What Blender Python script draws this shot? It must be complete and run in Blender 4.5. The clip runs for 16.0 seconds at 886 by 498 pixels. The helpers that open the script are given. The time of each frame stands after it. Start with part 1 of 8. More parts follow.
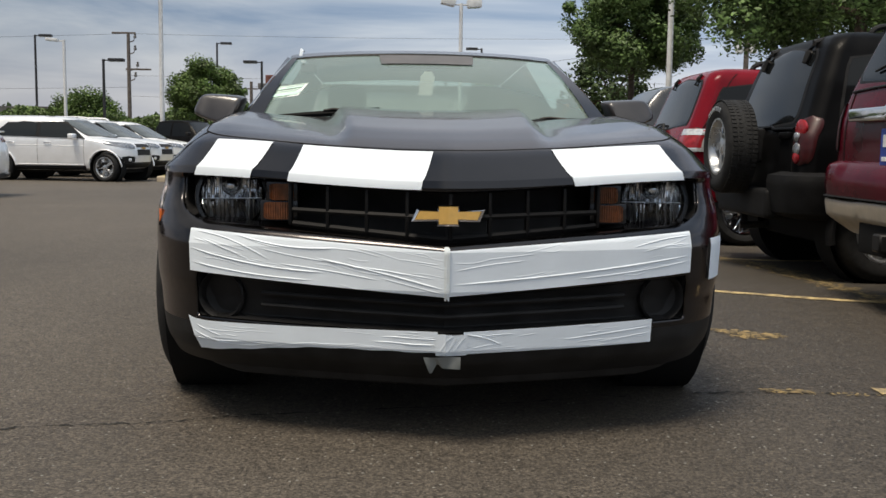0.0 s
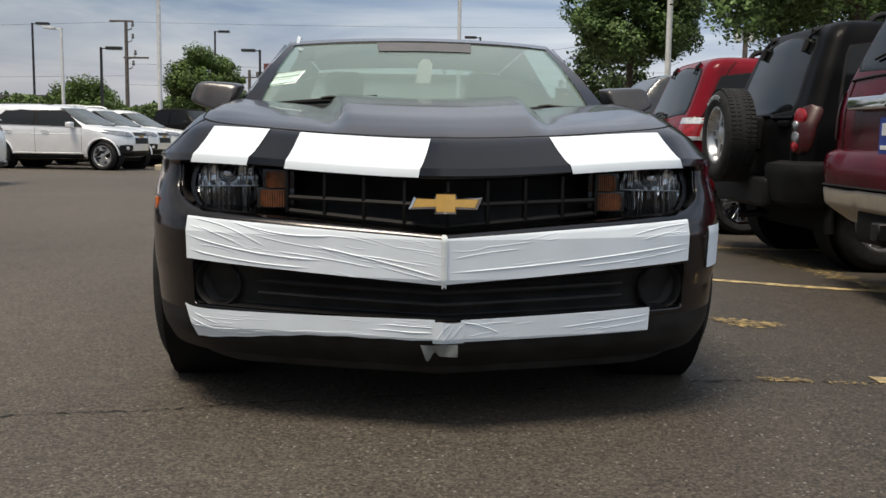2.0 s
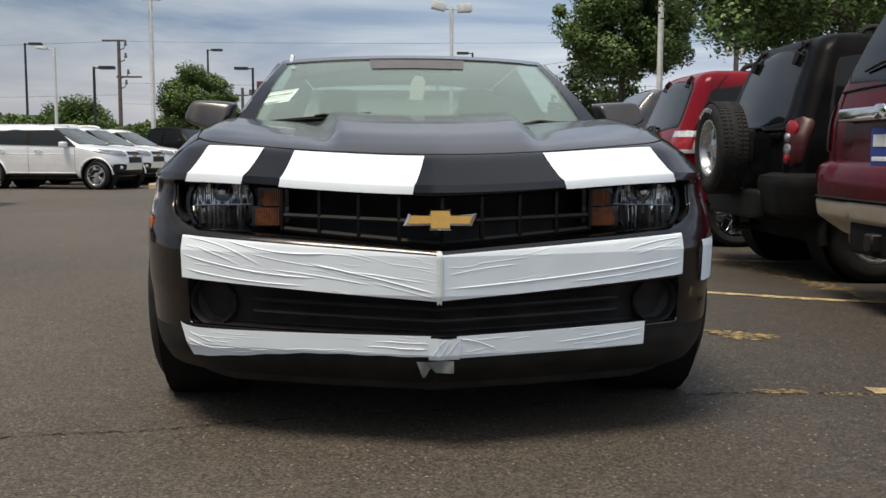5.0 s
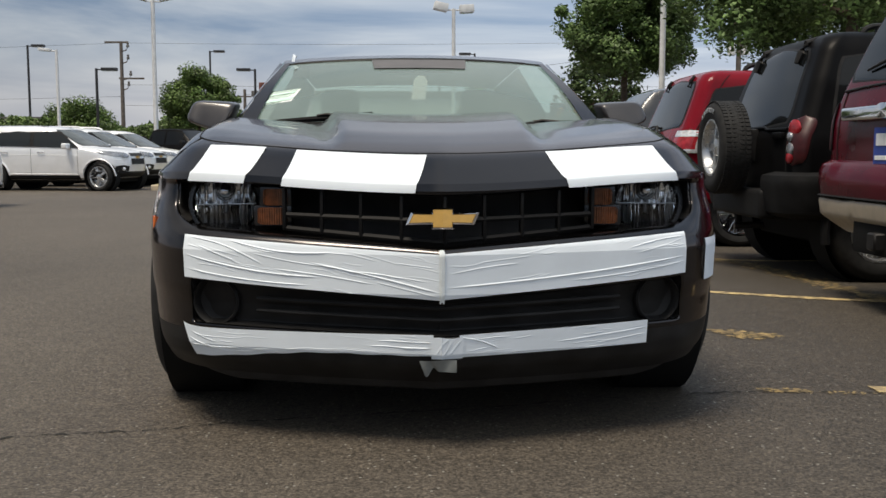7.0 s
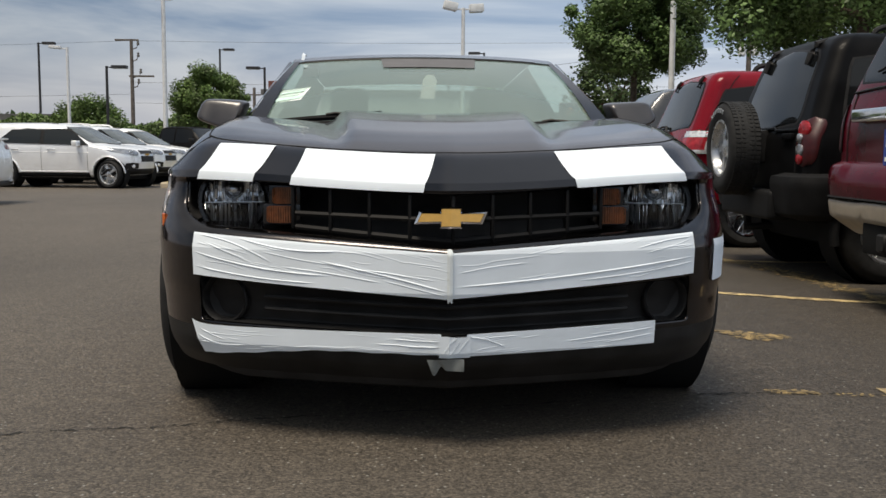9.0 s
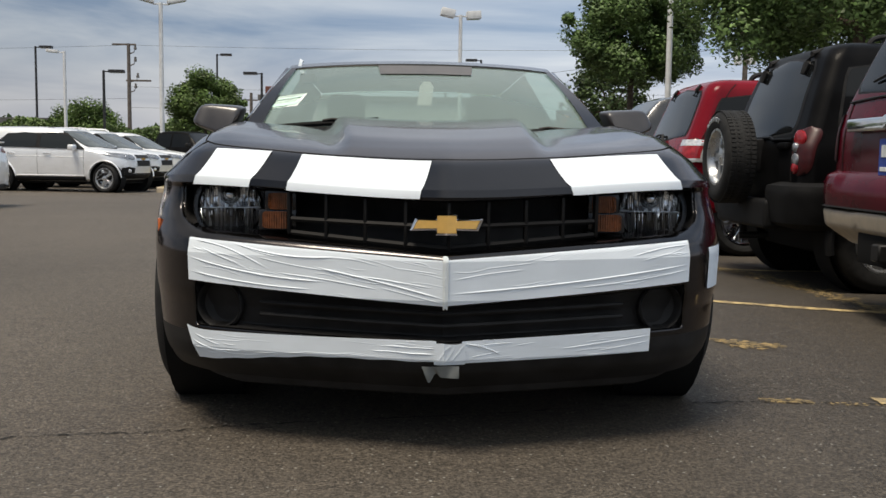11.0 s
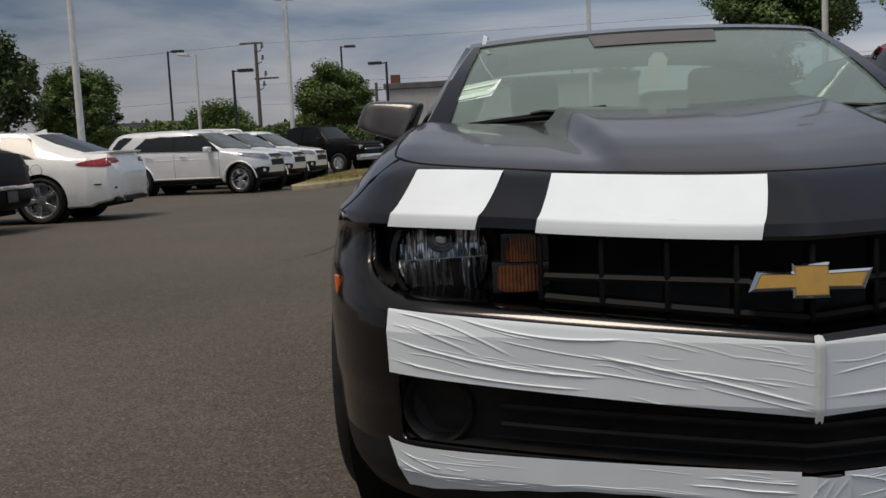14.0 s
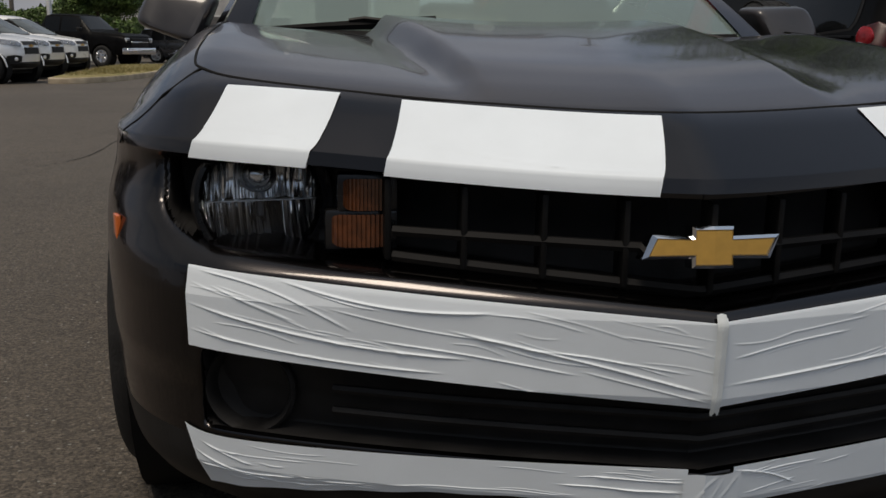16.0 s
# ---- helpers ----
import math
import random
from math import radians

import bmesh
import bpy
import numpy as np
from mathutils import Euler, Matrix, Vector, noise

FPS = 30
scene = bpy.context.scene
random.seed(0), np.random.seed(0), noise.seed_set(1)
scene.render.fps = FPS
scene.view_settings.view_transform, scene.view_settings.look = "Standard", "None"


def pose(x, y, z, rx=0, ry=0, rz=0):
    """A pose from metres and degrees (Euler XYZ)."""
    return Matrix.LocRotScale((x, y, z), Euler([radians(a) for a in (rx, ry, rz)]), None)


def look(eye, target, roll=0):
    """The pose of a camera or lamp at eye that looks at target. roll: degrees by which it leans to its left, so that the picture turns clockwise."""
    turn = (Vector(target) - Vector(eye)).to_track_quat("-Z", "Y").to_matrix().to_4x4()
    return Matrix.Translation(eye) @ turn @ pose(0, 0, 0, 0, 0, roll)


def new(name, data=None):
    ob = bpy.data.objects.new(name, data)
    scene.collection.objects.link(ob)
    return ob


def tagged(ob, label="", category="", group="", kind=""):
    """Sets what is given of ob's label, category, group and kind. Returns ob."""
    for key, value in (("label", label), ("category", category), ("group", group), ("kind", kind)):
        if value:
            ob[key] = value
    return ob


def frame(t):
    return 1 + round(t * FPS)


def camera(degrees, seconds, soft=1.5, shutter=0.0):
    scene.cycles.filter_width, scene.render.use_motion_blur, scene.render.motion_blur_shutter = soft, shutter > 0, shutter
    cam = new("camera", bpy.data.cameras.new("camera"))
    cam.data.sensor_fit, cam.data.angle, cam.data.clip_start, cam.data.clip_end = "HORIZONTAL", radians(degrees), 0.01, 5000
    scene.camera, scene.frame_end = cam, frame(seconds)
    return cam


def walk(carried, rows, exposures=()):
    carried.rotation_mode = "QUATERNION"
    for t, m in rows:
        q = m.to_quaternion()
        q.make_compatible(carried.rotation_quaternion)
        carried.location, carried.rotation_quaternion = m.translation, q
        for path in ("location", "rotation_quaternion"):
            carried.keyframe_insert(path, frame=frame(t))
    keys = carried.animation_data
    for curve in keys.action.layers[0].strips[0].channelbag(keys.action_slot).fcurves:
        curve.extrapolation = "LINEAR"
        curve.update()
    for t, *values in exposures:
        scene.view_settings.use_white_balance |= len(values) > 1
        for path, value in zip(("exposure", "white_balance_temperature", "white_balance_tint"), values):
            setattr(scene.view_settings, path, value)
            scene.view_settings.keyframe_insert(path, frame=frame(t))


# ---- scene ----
cam = camera(48.37, 16.0)
PATH = [
    (0, pose(-0.1079, -3.0986, 0.8500, 84.050, -0.700, -2.000)),
    (0.5, pose(-0.1093, -3.0936, 0.8464, 83.751, -0.024, -1.768)),
    (1, pose(-0.1058, -3.0919, 0.8464, 83.638, -0.668, -2.105)),
    (1.5, pose(-0.1048, -3.0903, 0.8450, 83.757, -0.412, -1.867)),
    (2, pose(-0.1043, -3.0909, 0.8454, 83.420, -0.754, -2.084)),
    (2.5, pose(-0.1072, -3.0986, 0.8503, 84.584, -0.054, -1.814)),
    (3, pose(-0.1092, -3.1029, 0.8509, 85.064, -0.024, -1.907)),
    (3.5, pose(-0.1108, -3.1027, 0.8506, 85.155, -0.068, -2.098)),
    (4, pose(-0.1087, -3.1006, 0.8523, 84.722, 0.008, -2.378)),
    (6.5, pose(-0.1044, -3.0942, 0.8431, 84.196, -0.189, -2.480)),
    (7, pose(-0.1053, -3.0951, 0.8434, 84.360, 0.012, -2.329)),
    (7.5, pose(-0.1030, -3.0972, 0.8439, 84.557, -0.100, -1.988)),
    (8, pose(-0.1050, -3.0961, 0.8437, 84.461, 0.130, -1.950)),
    (8.5, pose(-0.1054, -3.0990, 0.8438, 84.265, -0.128, -1.787)),
    (11, pose(-0.1046, -3.1005, 0.8447, 84.692, -0.698, -2.022)),
    (11.5, pose(-0.1105, -3.0650, 0.8406, 83.611, -0.470, 0.042)),
    (12, pose(-0.1311, -2.9531, 0.9284, 85.936, -1.659, -0.850)),
    (12.5, pose(-0.1178, -2.8253, 0.9736, 83.119, 0.604, 1.171)),
    (13, pose(-0.2151, -2.5360, 0.9426, 86.201, 0.803, -1.324)),
    (13.3, pose(-0.2981, -2.4068, 0.9342, 83.463, 2.360, 2.423)),
    (13.5, pose(-0.3355, -2.3060, 0.9365, 83.759, 1.974, 2.556)),
    (14, pose(-0.4549, -2.0564, 0.9210, 83.739, 2.742, 5.104)),
    (14.5, pose(-0.5691, -1.8285, 0.9040, 78.560, 1.378, -2.777)),
    (15, pose(-0.6026, -1.7011, 0.8979, 78.571, -0.878, -6.135)),
    (15.2, pose(-0.6091, -1.6664, 0.9097, 79.553, -2.220, -6.659)),
    (15.5, pose(-0.6089, -1.6438, 0.9252, 79.400, -0.167, -5.551)),
    (16, pose(-0.5612, -1.6714, 0.9362, 78.187, -0.930, -7.602)),
]
EXPOSURES = [(0.0, 0.1, 7050, 10), (11.0, 0.1, 7050, 10), (11.6, 0.0, 7150, 11), (12.5, -0.45, 7100, 12), (13.0, -0.52, 7050, 12), (14.0, -0.58, 7050, 12), (14.5, -0.66, 7100, 12), (15.0, -0.68, 7100, 12), (16.0, -0.70, 7100, 12)]
walk(cam, PATH, EXPOSURES)

# ---- sky and sun ----
world = bpy.data.worlds.new("overcast_sky")
scene.world = world
world.use_nodes = True
wn, wl = world.node_tree.nodes, world.node_tree.links
wn.clear()


def wnode(kind, **values):
    n = wn.new(kind)
    for k, v in values.items():
        n.inputs[k].default_value = v
    return n


w_out = wn.new("ShaderNodeOutputWorld")
w_bg = wn.new("ShaderNodeBackground")
w_sky = wn.new("ShaderNodeTexSky")
w_sky.sky_type = "NISHITA"
w_sky.sun_disc = False
w_sky.sun_elevation = radians(69)
w_sky.sun_rotation = radians(225)
w_co = wn.new("ShaderNodeTexCoord")
w_sep = wn.new("ShaderNodeSeparateXYZ")
wl.new(w_co.outputs["Generated"], w_sep.inputs[0])
w_h = wn.new("ShaderNodeMath")
w_h.operation = "MAXIMUM"
w_h.inputs[1].default_value = 0.0
wl.new(w_sep.outputs["Z"], w_h.inputs[0])
w_h2 = wn.new("ShaderNodeMath")
w_h2.operation = "ADD"
w_h2.inputs[1].default_value = 0.1
wl.new(w_h.outputs[0], w_h2.inputs[0])
w_cloud = []
for axis in ("X", "Y"):
    d = wn.new("ShaderNodeMath")
    d.operation = "DIVIDE"
    wl.new(w_sep.outputs[axis], d.inputs[0])
    wl.new(w_h2.outputs[0], d.inputs[1])
    w_cloud.append(d)
w_vec = wn.new("ShaderNodeCombineXYZ")
wl.new(w_cloud[0].outputs[0], w_vec.inputs["X"])
wl.new(w_cloud[1].outputs[0], w_vec.inputs["Y"])
w_noise = wnode("ShaderNodeTexNoise", Scale=0.55, Detail=7.0, Roughness=0.55, Distortion=0.6)
wl.new(w_vec.outputs[0], w_noise.inputs["Vector"])
w_ramp = wn.new("ShaderNodeValToRGB")
w_ramp.color_ramp.elements[0].position, w_ramp.color_ramp.elements[0].color = 0.40, (0.0, 0.0, 0.0, 1)
w_ramp.color_ramp.elements[1].position, w_ramp.color_ramp.elements[1].color = 0.62, (1, 1, 1, 1)
wl.new(w_noise.outputs["Fac"], w_ramp.inputs[0])
w_tone = wn.new("ShaderNodeValToRGB")
w_tone.color_ramp.elements[0].position, w_tone.color_ramp.elements[0].color = 0.0, (2.2, 3.15, 4.9, 1)
w_tone.color_ramp.elements[1].position, w_tone.color_ramp.elements[1].color = 1.0, (5.7, 6.45, 7.6, 1)
wl.new(w_ramp.outputs[0], w_tone.inputs[0])
w_mix = wn.new("ShaderNodeMixRGB")
w_mix.inputs[0].default_value = 0.82
wl.new(w_sky.outputs[0], w_mix.inputs[1])
wl.new(w_tone.outputs[0], w_mix.inputs[2])
# haze pales the clouds low down
w_low = wn.new("ShaderNodeMapRange")
w_low.interpolation_type = "SMOOTHSTEP"
w_low.inputs["From Min"].default_value, w_low.inputs["From Max"].default_value = 0.02, 0.13
w_low.inputs["To Min"].default_value, w_low.inputs["To Max"].default_value = 0.72, 0.0
wl.new(w_sep.outputs["Z"], w_low.inputs["Value"])
w_haze = wn.new("ShaderNodeMixRGB")
w_haze.inputs[2].default_value = (6.0, 6.2, 6.9, 1)
wl.new(w_low.outputs[0], w_haze.inputs[0])
wl.new(w_mix.outputs[0], w_haze.inputs[1])
# an overcast sky is brighter overhead than along the horizon
w_up = wn.new("ShaderNodeMapRange")
w_up.inputs["From Min"].default_value, w_up.inputs["From Max"].default_value = 0.12, 0.9
wl.new(w_sep.outputs["Z"], w_up.inputs["Value"])
w_zen = wn.new("ShaderNodeMixRGB")
w_zen.inputs[1].default_value = (1.0, 1.0, 1.0, 1)
w_zen.inputs[2].default_value = (1.62, 1.48, 1.28, 1)
wl.new(w_up.outputs[0], w_zen.inputs[0])
w_scale = wn.new("ShaderNodeVectorMath")
w_scale.operation = "MULTIPLY"
wl.new(w_haze.outputs[0], w_scale.inputs[0])
wl.new(w_zen.outputs[0], w_scale.inputs[1])
# thicker cloud towards one side dims the sky there
w_side = wn.new("ShaderNodeMapRange")
w_side.interpolation_type = "SMOOTHSTEP"
w_side.inputs["From Min"].default_value, w_side.inputs["From Max"].default_value = -0.75, 0.45
w_side.inputs["To Min"].default_value, w_side.inputs["To Max"].default_value = 0.54, 1.06
wl.new(w_sep.outputs["X"], w_side.inputs["Value"])
w_dim = wn.new("ShaderNodeVectorMath")
w_dim.operation = "SCALE"
wl.new(w_scale.outputs[0], w_dim.inputs[0])
wl.new(w_side.outputs[0], w_dim.inputs["Scale"])
wl.new(w_dim.outputs[0], w_bg.inputs["Color"])
w_bg.inputs["Strength"].default_value = 0.115
wl.new(w_bg.outputs[0], w_out.inputs[0])

sun_data = bpy.data.lights.new("sun", "SUN")
sun_data.energy, sun_data.angle, sun_data.color = 3.3, radians(22), (1.0, 0.93, 0.83)
sun = new("sun", sun_data)
SUN_DIR = Vector((-0.25, -0.25, 0.935))
sun.matrix_world = look(SUN_DIR * 40, (0, 0, 0))


# ---- materials ----
def material(name, color, rough=0.6, metal=0.0, vary=0.0, scale=8.0, bump=0.0, bump_scale=60.0, coat=0.0, spec=0.5,
             color2=None, transmission=0.0, emit=0.0, fine=0.0, random_tint=0.0):
    """Principled surface with a broad stain noise, a fine grain noise and a little relief."""
    m = bpy.data.materials.new(name)
    m.use_nodes = True
    n, l = m.node_tree.nodes, m.node_tree.links
    b = n["Principled BSDF"]
    b.inputs["Base Color"].default_value = (*color, 1)
    b.inputs["Roughness"].default_value = rough
    b.inputs["Metallic"].default_value = metal
    b.inputs["Coat Weight"].default_value = coat
    b.inputs["Coat Roughness"].default_value = 0.04
    b.inputs["Specular IOR Level"].default_value = spec
    b.inputs["Transmission Weight"].default_value = transmission
    if emit:
        b.inputs["Emission Color"].default_value = (*color, 1)
        b.inputs["Emission Strength"].default_value = emit
    tc = n.new("ShaderNodeTexCoord")
    if vary or color2:
        t = n.new("ShaderNodeTexNoise")
        t.inputs["Scale"].default_value, t.inputs["Detail"].default_value = scale, 8
        l.new(tc.outputs["Object"], t.inputs["Vector"])
        r = n.new("ShaderNodeValToRGB")
        c2 = color2 or tuple(c * (1 - vary) for c in color)
        c1 = color if color2 else tuple(min(1, c * (1 + vary)) for c in color)
        r.color_ramp.elements[0].position, r.color_ramp.elements[1].position = 0.35, 0.65
        r.color_ramp.elements[0].color, r.color_ramp.elements[1].color = (*c2, 1), (*c1, 1)
        l.new(t.outputs["Fac"], r.inputs[0])
        last = r.outputs[0]
        if fine:
            t2 = n.new("ShaderNodeTexNoise")
            t2.inputs["Scale"].default_value, t2.inputs["Detail"].default_value = scale * 40, 4
            l.new(tc.outputs["Object"], t2.inputs["Vector"])
            r2 = n.new("ShaderNodeMapRange")
            r2.inputs["From Min"].default_value, r2.inputs["From Max"].default_value = 0.3, 0.7
            r2.inputs["To Min"].default_value, r2.inputs["To Max"].default_value = 1 - fine, 1 + fine
            l.new(t2.outputs["Fac"], r2.inputs["Value"])
            mx = n.new("ShaderNodeVectorMath")
            mx.operation = "SCALE"
            l.new(last, mx.inputs[0])
            l.new(r2.outputs[0], mx.inputs["Scale"])
            last = mx.outputs[0]
        if random_tint:
            g = n.new("ShaderNodeNewGeometry")
            r3 = n.new("ShaderNodeMapRange")
            r3.inputs["To Min"].default_value, r3.inputs["To Max"].default_value = 1 - random_tint, 1 + random_tint
            l.new(g.outputs["Random Per Island"], r3.inputs["Value"])
            mx = n.new("ShaderNodeVectorMath")
            mx.operation = "SCALE"
            l.new(last, mx.inputs[0])
            l.new(r3.outputs[0], mx.inputs["Scale"])
            last = mx.outputs[0]
        l.new(last, b.inputs["Base Color"])
        rr = n.new("ShaderNodeMapRange")
        rr.inputs["To Min"].default_value, rr.inputs["To Max"].default_value = max(0.02, rough - 0.08), min(1, rough + 0.08)
        l.new(t.outputs["Fac"], rr.inputs["Value"])
        l.new(rr.outputs[0], b.inputs["Roughness"])
    if bump:
        t = n.new("ShaderNodeTexNoise")
        t.inputs["Scale"].default_value, t.inputs["Detail"].default_value = bump_scale, 6
        l.new(tc.outputs["Object"], t.inputs["Vector"])
        bp = n.new("ShaderNodeBump")
        bp.inputs["Strength"].default_value, bp.inputs["Distance"].default_value = bump, 0.01
        l.new(t.outputs["Fac"], bp.inputs["Height"])
        l.new(bp.outputs[0], b.inputs["Normal"])
    return m


def asphalt_material():
    m = bpy.data.materials.new("asphalt")
    m.use_nodes = True
    n, l = m.node_tree.nodes, m.node_tree.links
    b = n["Principled BSDF"]
    tc = n.new("ShaderNodeTexCoord")

    def tex(scale, detail, rough=0.6):
        t = n.new("ShaderNodeTexNoise")
        t.inputs["Scale"].default_value, t.inputs["Detail"].default_value, t.inputs["Roughness"].default_value = scale, detail, rough
        l.new(tc.outputs["Object"], t.inputs["Vector"])
        return t

    broad, mid, grain = tex(0.35, 5), tex(9, 6), tex(120, 4, 0.8)
    base = n.new("ShaderNodeValToRGB")
    base.color_ramp.elements[0].position, base.color_ramp.elements[0].color = 0.3, (0.0590, 0.0490, 0.0380, 1)
    base.color_ramp.elements[1].position, base.color_ramp.elements[1].color = 0.7, (0.0920, 0.0770, 0.0600, 1)
    l.new(broad.outputs["Fac"], base.inputs[0])
    g1 = n.new("ShaderNodeMapRange")
    g1.inputs["From Min"].default_value, g1.inputs["From Max"].default_value = 0.3, 0.7
    g1.inputs["To Min"].default_value, g1.inputs["To Max"].default_value = 0.90, 1.10
    l.new(mid.outputs["Fac"], g1.inputs["Value"])
    g2 = n.new("ShaderNodeMapRange")
    g2.inputs["From Min"].default_value, g2.inputs["From Max"].default_value = 0.32, 0.68
    g2.inputs["To Min"].default_value, g2.inputs["To Max"].default_value = 0.15, 2.0
    l.new(grain.outputs["Fac"], g2.inputs["Value"])
    mu = n.new("ShaderNodeMath")
    mu.operation = "MULTIPLY"
    l.new(g1.outputs[0], mu.inputs[0])
    l.new(g2.outputs[0], mu.inputs[1])
    # each stone of the mix a little lighter or darker
    st = n.new("ShaderNodeTexVoronoi")
    st.inputs["Scale"].default_value = 115
    l.new(tc.outputs["Object"], st.inputs["Vector"])
    stx = n.new("ShaderNodeSeparateXYZ")
    l.new(st.outputs["Color"], stx.inputs[0])
    g3 = n.new("ShaderNodeMapRange")
    g3.inputs["To Min"].default_value, g3.inputs["To Max"].default_value = 0.50, 1.52
    l.new(stx.outputs["X"], g3.inputs["Value"])
    mu2 = n.new("ShaderNodeMath")
    mu2.operation = "MULTIPLY"
    l.new(mu.outputs[0], mu2.inputs[0])
    l.new(g3.outputs[0], mu2.inputs[1])
    sc = n.new("ShaderNodeVectorMath")
    sc.operation = "SCALE"
    l.new(base.outputs[0], sc.inputs[0])
    l.new(mu2.outputs[0], sc.inputs["Scale"])
    # colour scaled along x to set brightness: paler at low x, darker at high x
    pos = n.new("ShaderNodeSeparateXYZ")
    l.new(tc.outputs["Object"], pos.inputs[0])
    wob = n.new("ShaderNodeMath")
    wob.operation = "MULTIPLY_ADD"
    wob.inputs[1].default_value = 2.4
    l.new(broad.outputs["Fac"], wob.inputs[0])
    l.new(pos.outputs["X"], wob.inputs[2])
    varied = n.new("ShaderNodeMapRange")
    varied.interpolation_type = "SMOOTHSTEP"
    varied.inputs["From Min"].default_value, varied.inputs["From Max"].default_value = -1.2, 3.4
    varied.inputs["To Min"].default_value, varied.inputs["To Max"].default_value = 1.10, 0.73
    l.new(wob.outputs[0], varied.inputs["Value"])
    sc0 = sc
    sc = n.new("ShaderNodeVectorMath")
    sc.operation = "SCALE"
    l.new(sc0.outputs[0], sc.inputs[0])
    l.new(varied.outputs[0], sc.inputs["Scale"])
    # pale stones in the mix
    vor = n.new("ShaderNodeTexVoronoi")
    vor.inputs["Scale"].default_value = 55
    l.new(tc.outputs["Object"], vor.inputs["Vector"])
    vsep = n.new("ShaderNodeSeparateXYZ")
    l.new(vor.outputs["Color"], vsep.inputs[0])
    lim = n.new("ShaderNodeMath")
    lim.operation = "GREATER_THAN"
    lim.inputs[1].default_value = 0.88
    l.new(vsep.outputs["X"], lim.inputs[0])
    near = n.new("ShaderNodeMath")
    near.operation = "LESS_THAN"
    near.inputs[1].default_value = 0.22
    l.new(vor.outputs["Distance"], near.inputs[0])
    both = n.new("ShaderNodeMath")
    both.operation = "MULTIPLY"
    l.new(lim.outputs[0], both.inputs[0])
    l.new(near.outputs[0], both.inputs[1])
    mix = n.new("ShaderNodeMixRGB")
    mix.inputs[2].default_value = (0.26, 0.25, 0.22, 1)
    l.new(both.outputs[0], mix.inputs[0])
    l.new(sc.outputs[0], mix.inputs[1])
    l.new(mix.outputs[0], b.inputs["Base Color"])
    b.inputs["Roughness"].default_value = 0.64
    b.inputs["Specular IOR Level"].default_value = 0.40
    bp = n.new("ShaderNodeBump")
    bp.inputs["Strength"].default_value, bp.inputs["Distance"].default_value = 0.8, 0.006
    l.new(grain.outputs["Fac"], bp.inputs["Height"])
    l.new(bp.outputs[0], b.inputs["Normal"])
    return m


M = {}
M["asphalt"] = asphalt_material()
M["black_paint"] = material("black_paint", (0.039, 0.0362, 0.0365), 0.22, metal=1.0, vary=0.10, scale=3, coat=0.55, spec=0.5)
M["black_paint"].node_tree.nodes["Principled BSDF"].inputs["Specular Tint"].default_value = (0.97, 0.90, 0.89, 1)
M["black_plastic"] = material("black_plastic", (0.018, 0.0175, 0.0175), 0.5, vary=0.3, scale=12, spec=0.2)
M["mirror_shell"] = material("mirror_shell_grey", (0.036, 0.033, 0.035), 0.36, vary=0.15, scale=10, coat=0.5)
M["grille_black"] = material("grille_black", (0.008, 0.0078, 0.008), 0.5, vary=0.2, scale=12, spec=0.14)
M["lamp_black"] = material("lamp_surround_black", (0.014, 0.014, 0.015), 0.22, vary=0.15, scale=14, spec=0.5)
M["cavity"] = material("cavity_black", (0.015, 0.015, 0.015), 0.8, spec=0.1)
M["tape"] = material("white_film", (0.80, 0.868, 0.925), 0.5, vary=0.03, scale=7, spec=0.2)
M["film_flap"] = material("loose_film", (0.20, 0.215, 0.21), 0.5, vary=0.15, scale=30)
M["tape_seam"] = material("masking_film", (0.72, 0.77, 0.78), 0.5, vary=0.04, scale=30, bump=0.1, bump_scale=60)
M["rubber"] = material("tyre_rubber", (0.016, 0.016, 0.016), 0.75, vary=0.3, scale=20, bump=0.2, bump_scale=120, spec=0.3)
M["rim"] = material("alloy", (0.55, 0.56, 0.57), 0.28, metal=0.85, vary=0.08, scale=10)
M["rim_dark"] = material("dark_alloy", (0.09, 0.09, 0.095), 0.35, metal=0.7, vary=0.1, scale=10)
M["chrome"] = material("chrome", (0.82, 0.83, 0.85), 0.08, metal=1.0)
M["reflector"] = material("lamp_reflector", (0.93, 0.93, 0.93), 0.08, metal=1.0, vary=0.05, scale=50)
M["gold"] = material("gold_enamel", (0.64, 0.37, 0.085), 0.32, metal=0.3, vary=0.05, scale=60, coat=0.5)
M["amber"] = material("amber_lens", (0.11, 0.034, 0.012), 0.10, vary=0.25, scale=60, coat=0.6)
M["orange"] = material("orange_marker", (0.72, 0.16, 0.03), 0.2, coat=0.5, vary=0.1, scale=40)
M["red_lens"] = material("red_lens", (0.040, 0.002, 0.003), 0.42, coat=0.02, vary=0.25, scale=30)
M["red_bright"] = material("bright_red_lens", (0.30, 0.018, 0.025), 0.15, coat=0.2, vary=0.3, scale=20)
M["clear_lens"] = material("clear_lens", (0.80, 0.81, 0.82), 0.14, metal=0.55, vary=0.25, scale=40)
M["dark_glass"] = material("tinted_glass", (0.007, 0.008, 0.009), 0.08, spec=0.26)
M["car_lens"] = material("car_lens", (0.30, 0.31, 0.33), 0.12, metal=0.6, vary=0.4, scale=25)
M["grey_glass"] = material("grey_tinted_glass", (0.018, 0.021, 0.022), 0.07, spec=0.45)
# lighter base than grey_glass paints in the sky mirrored on the screen
M["sky_glass"] = material("sky_sheen_glass", (0.085, 0.098, 0.10), 0.06, spec=0.7, vary=0.3, scale=3)
M["silver"] = material("silver_paint", (0.92, 0.93, 0.94), 0.32, metal=0.35, vary=0.03, scale=4, coat=0.7)
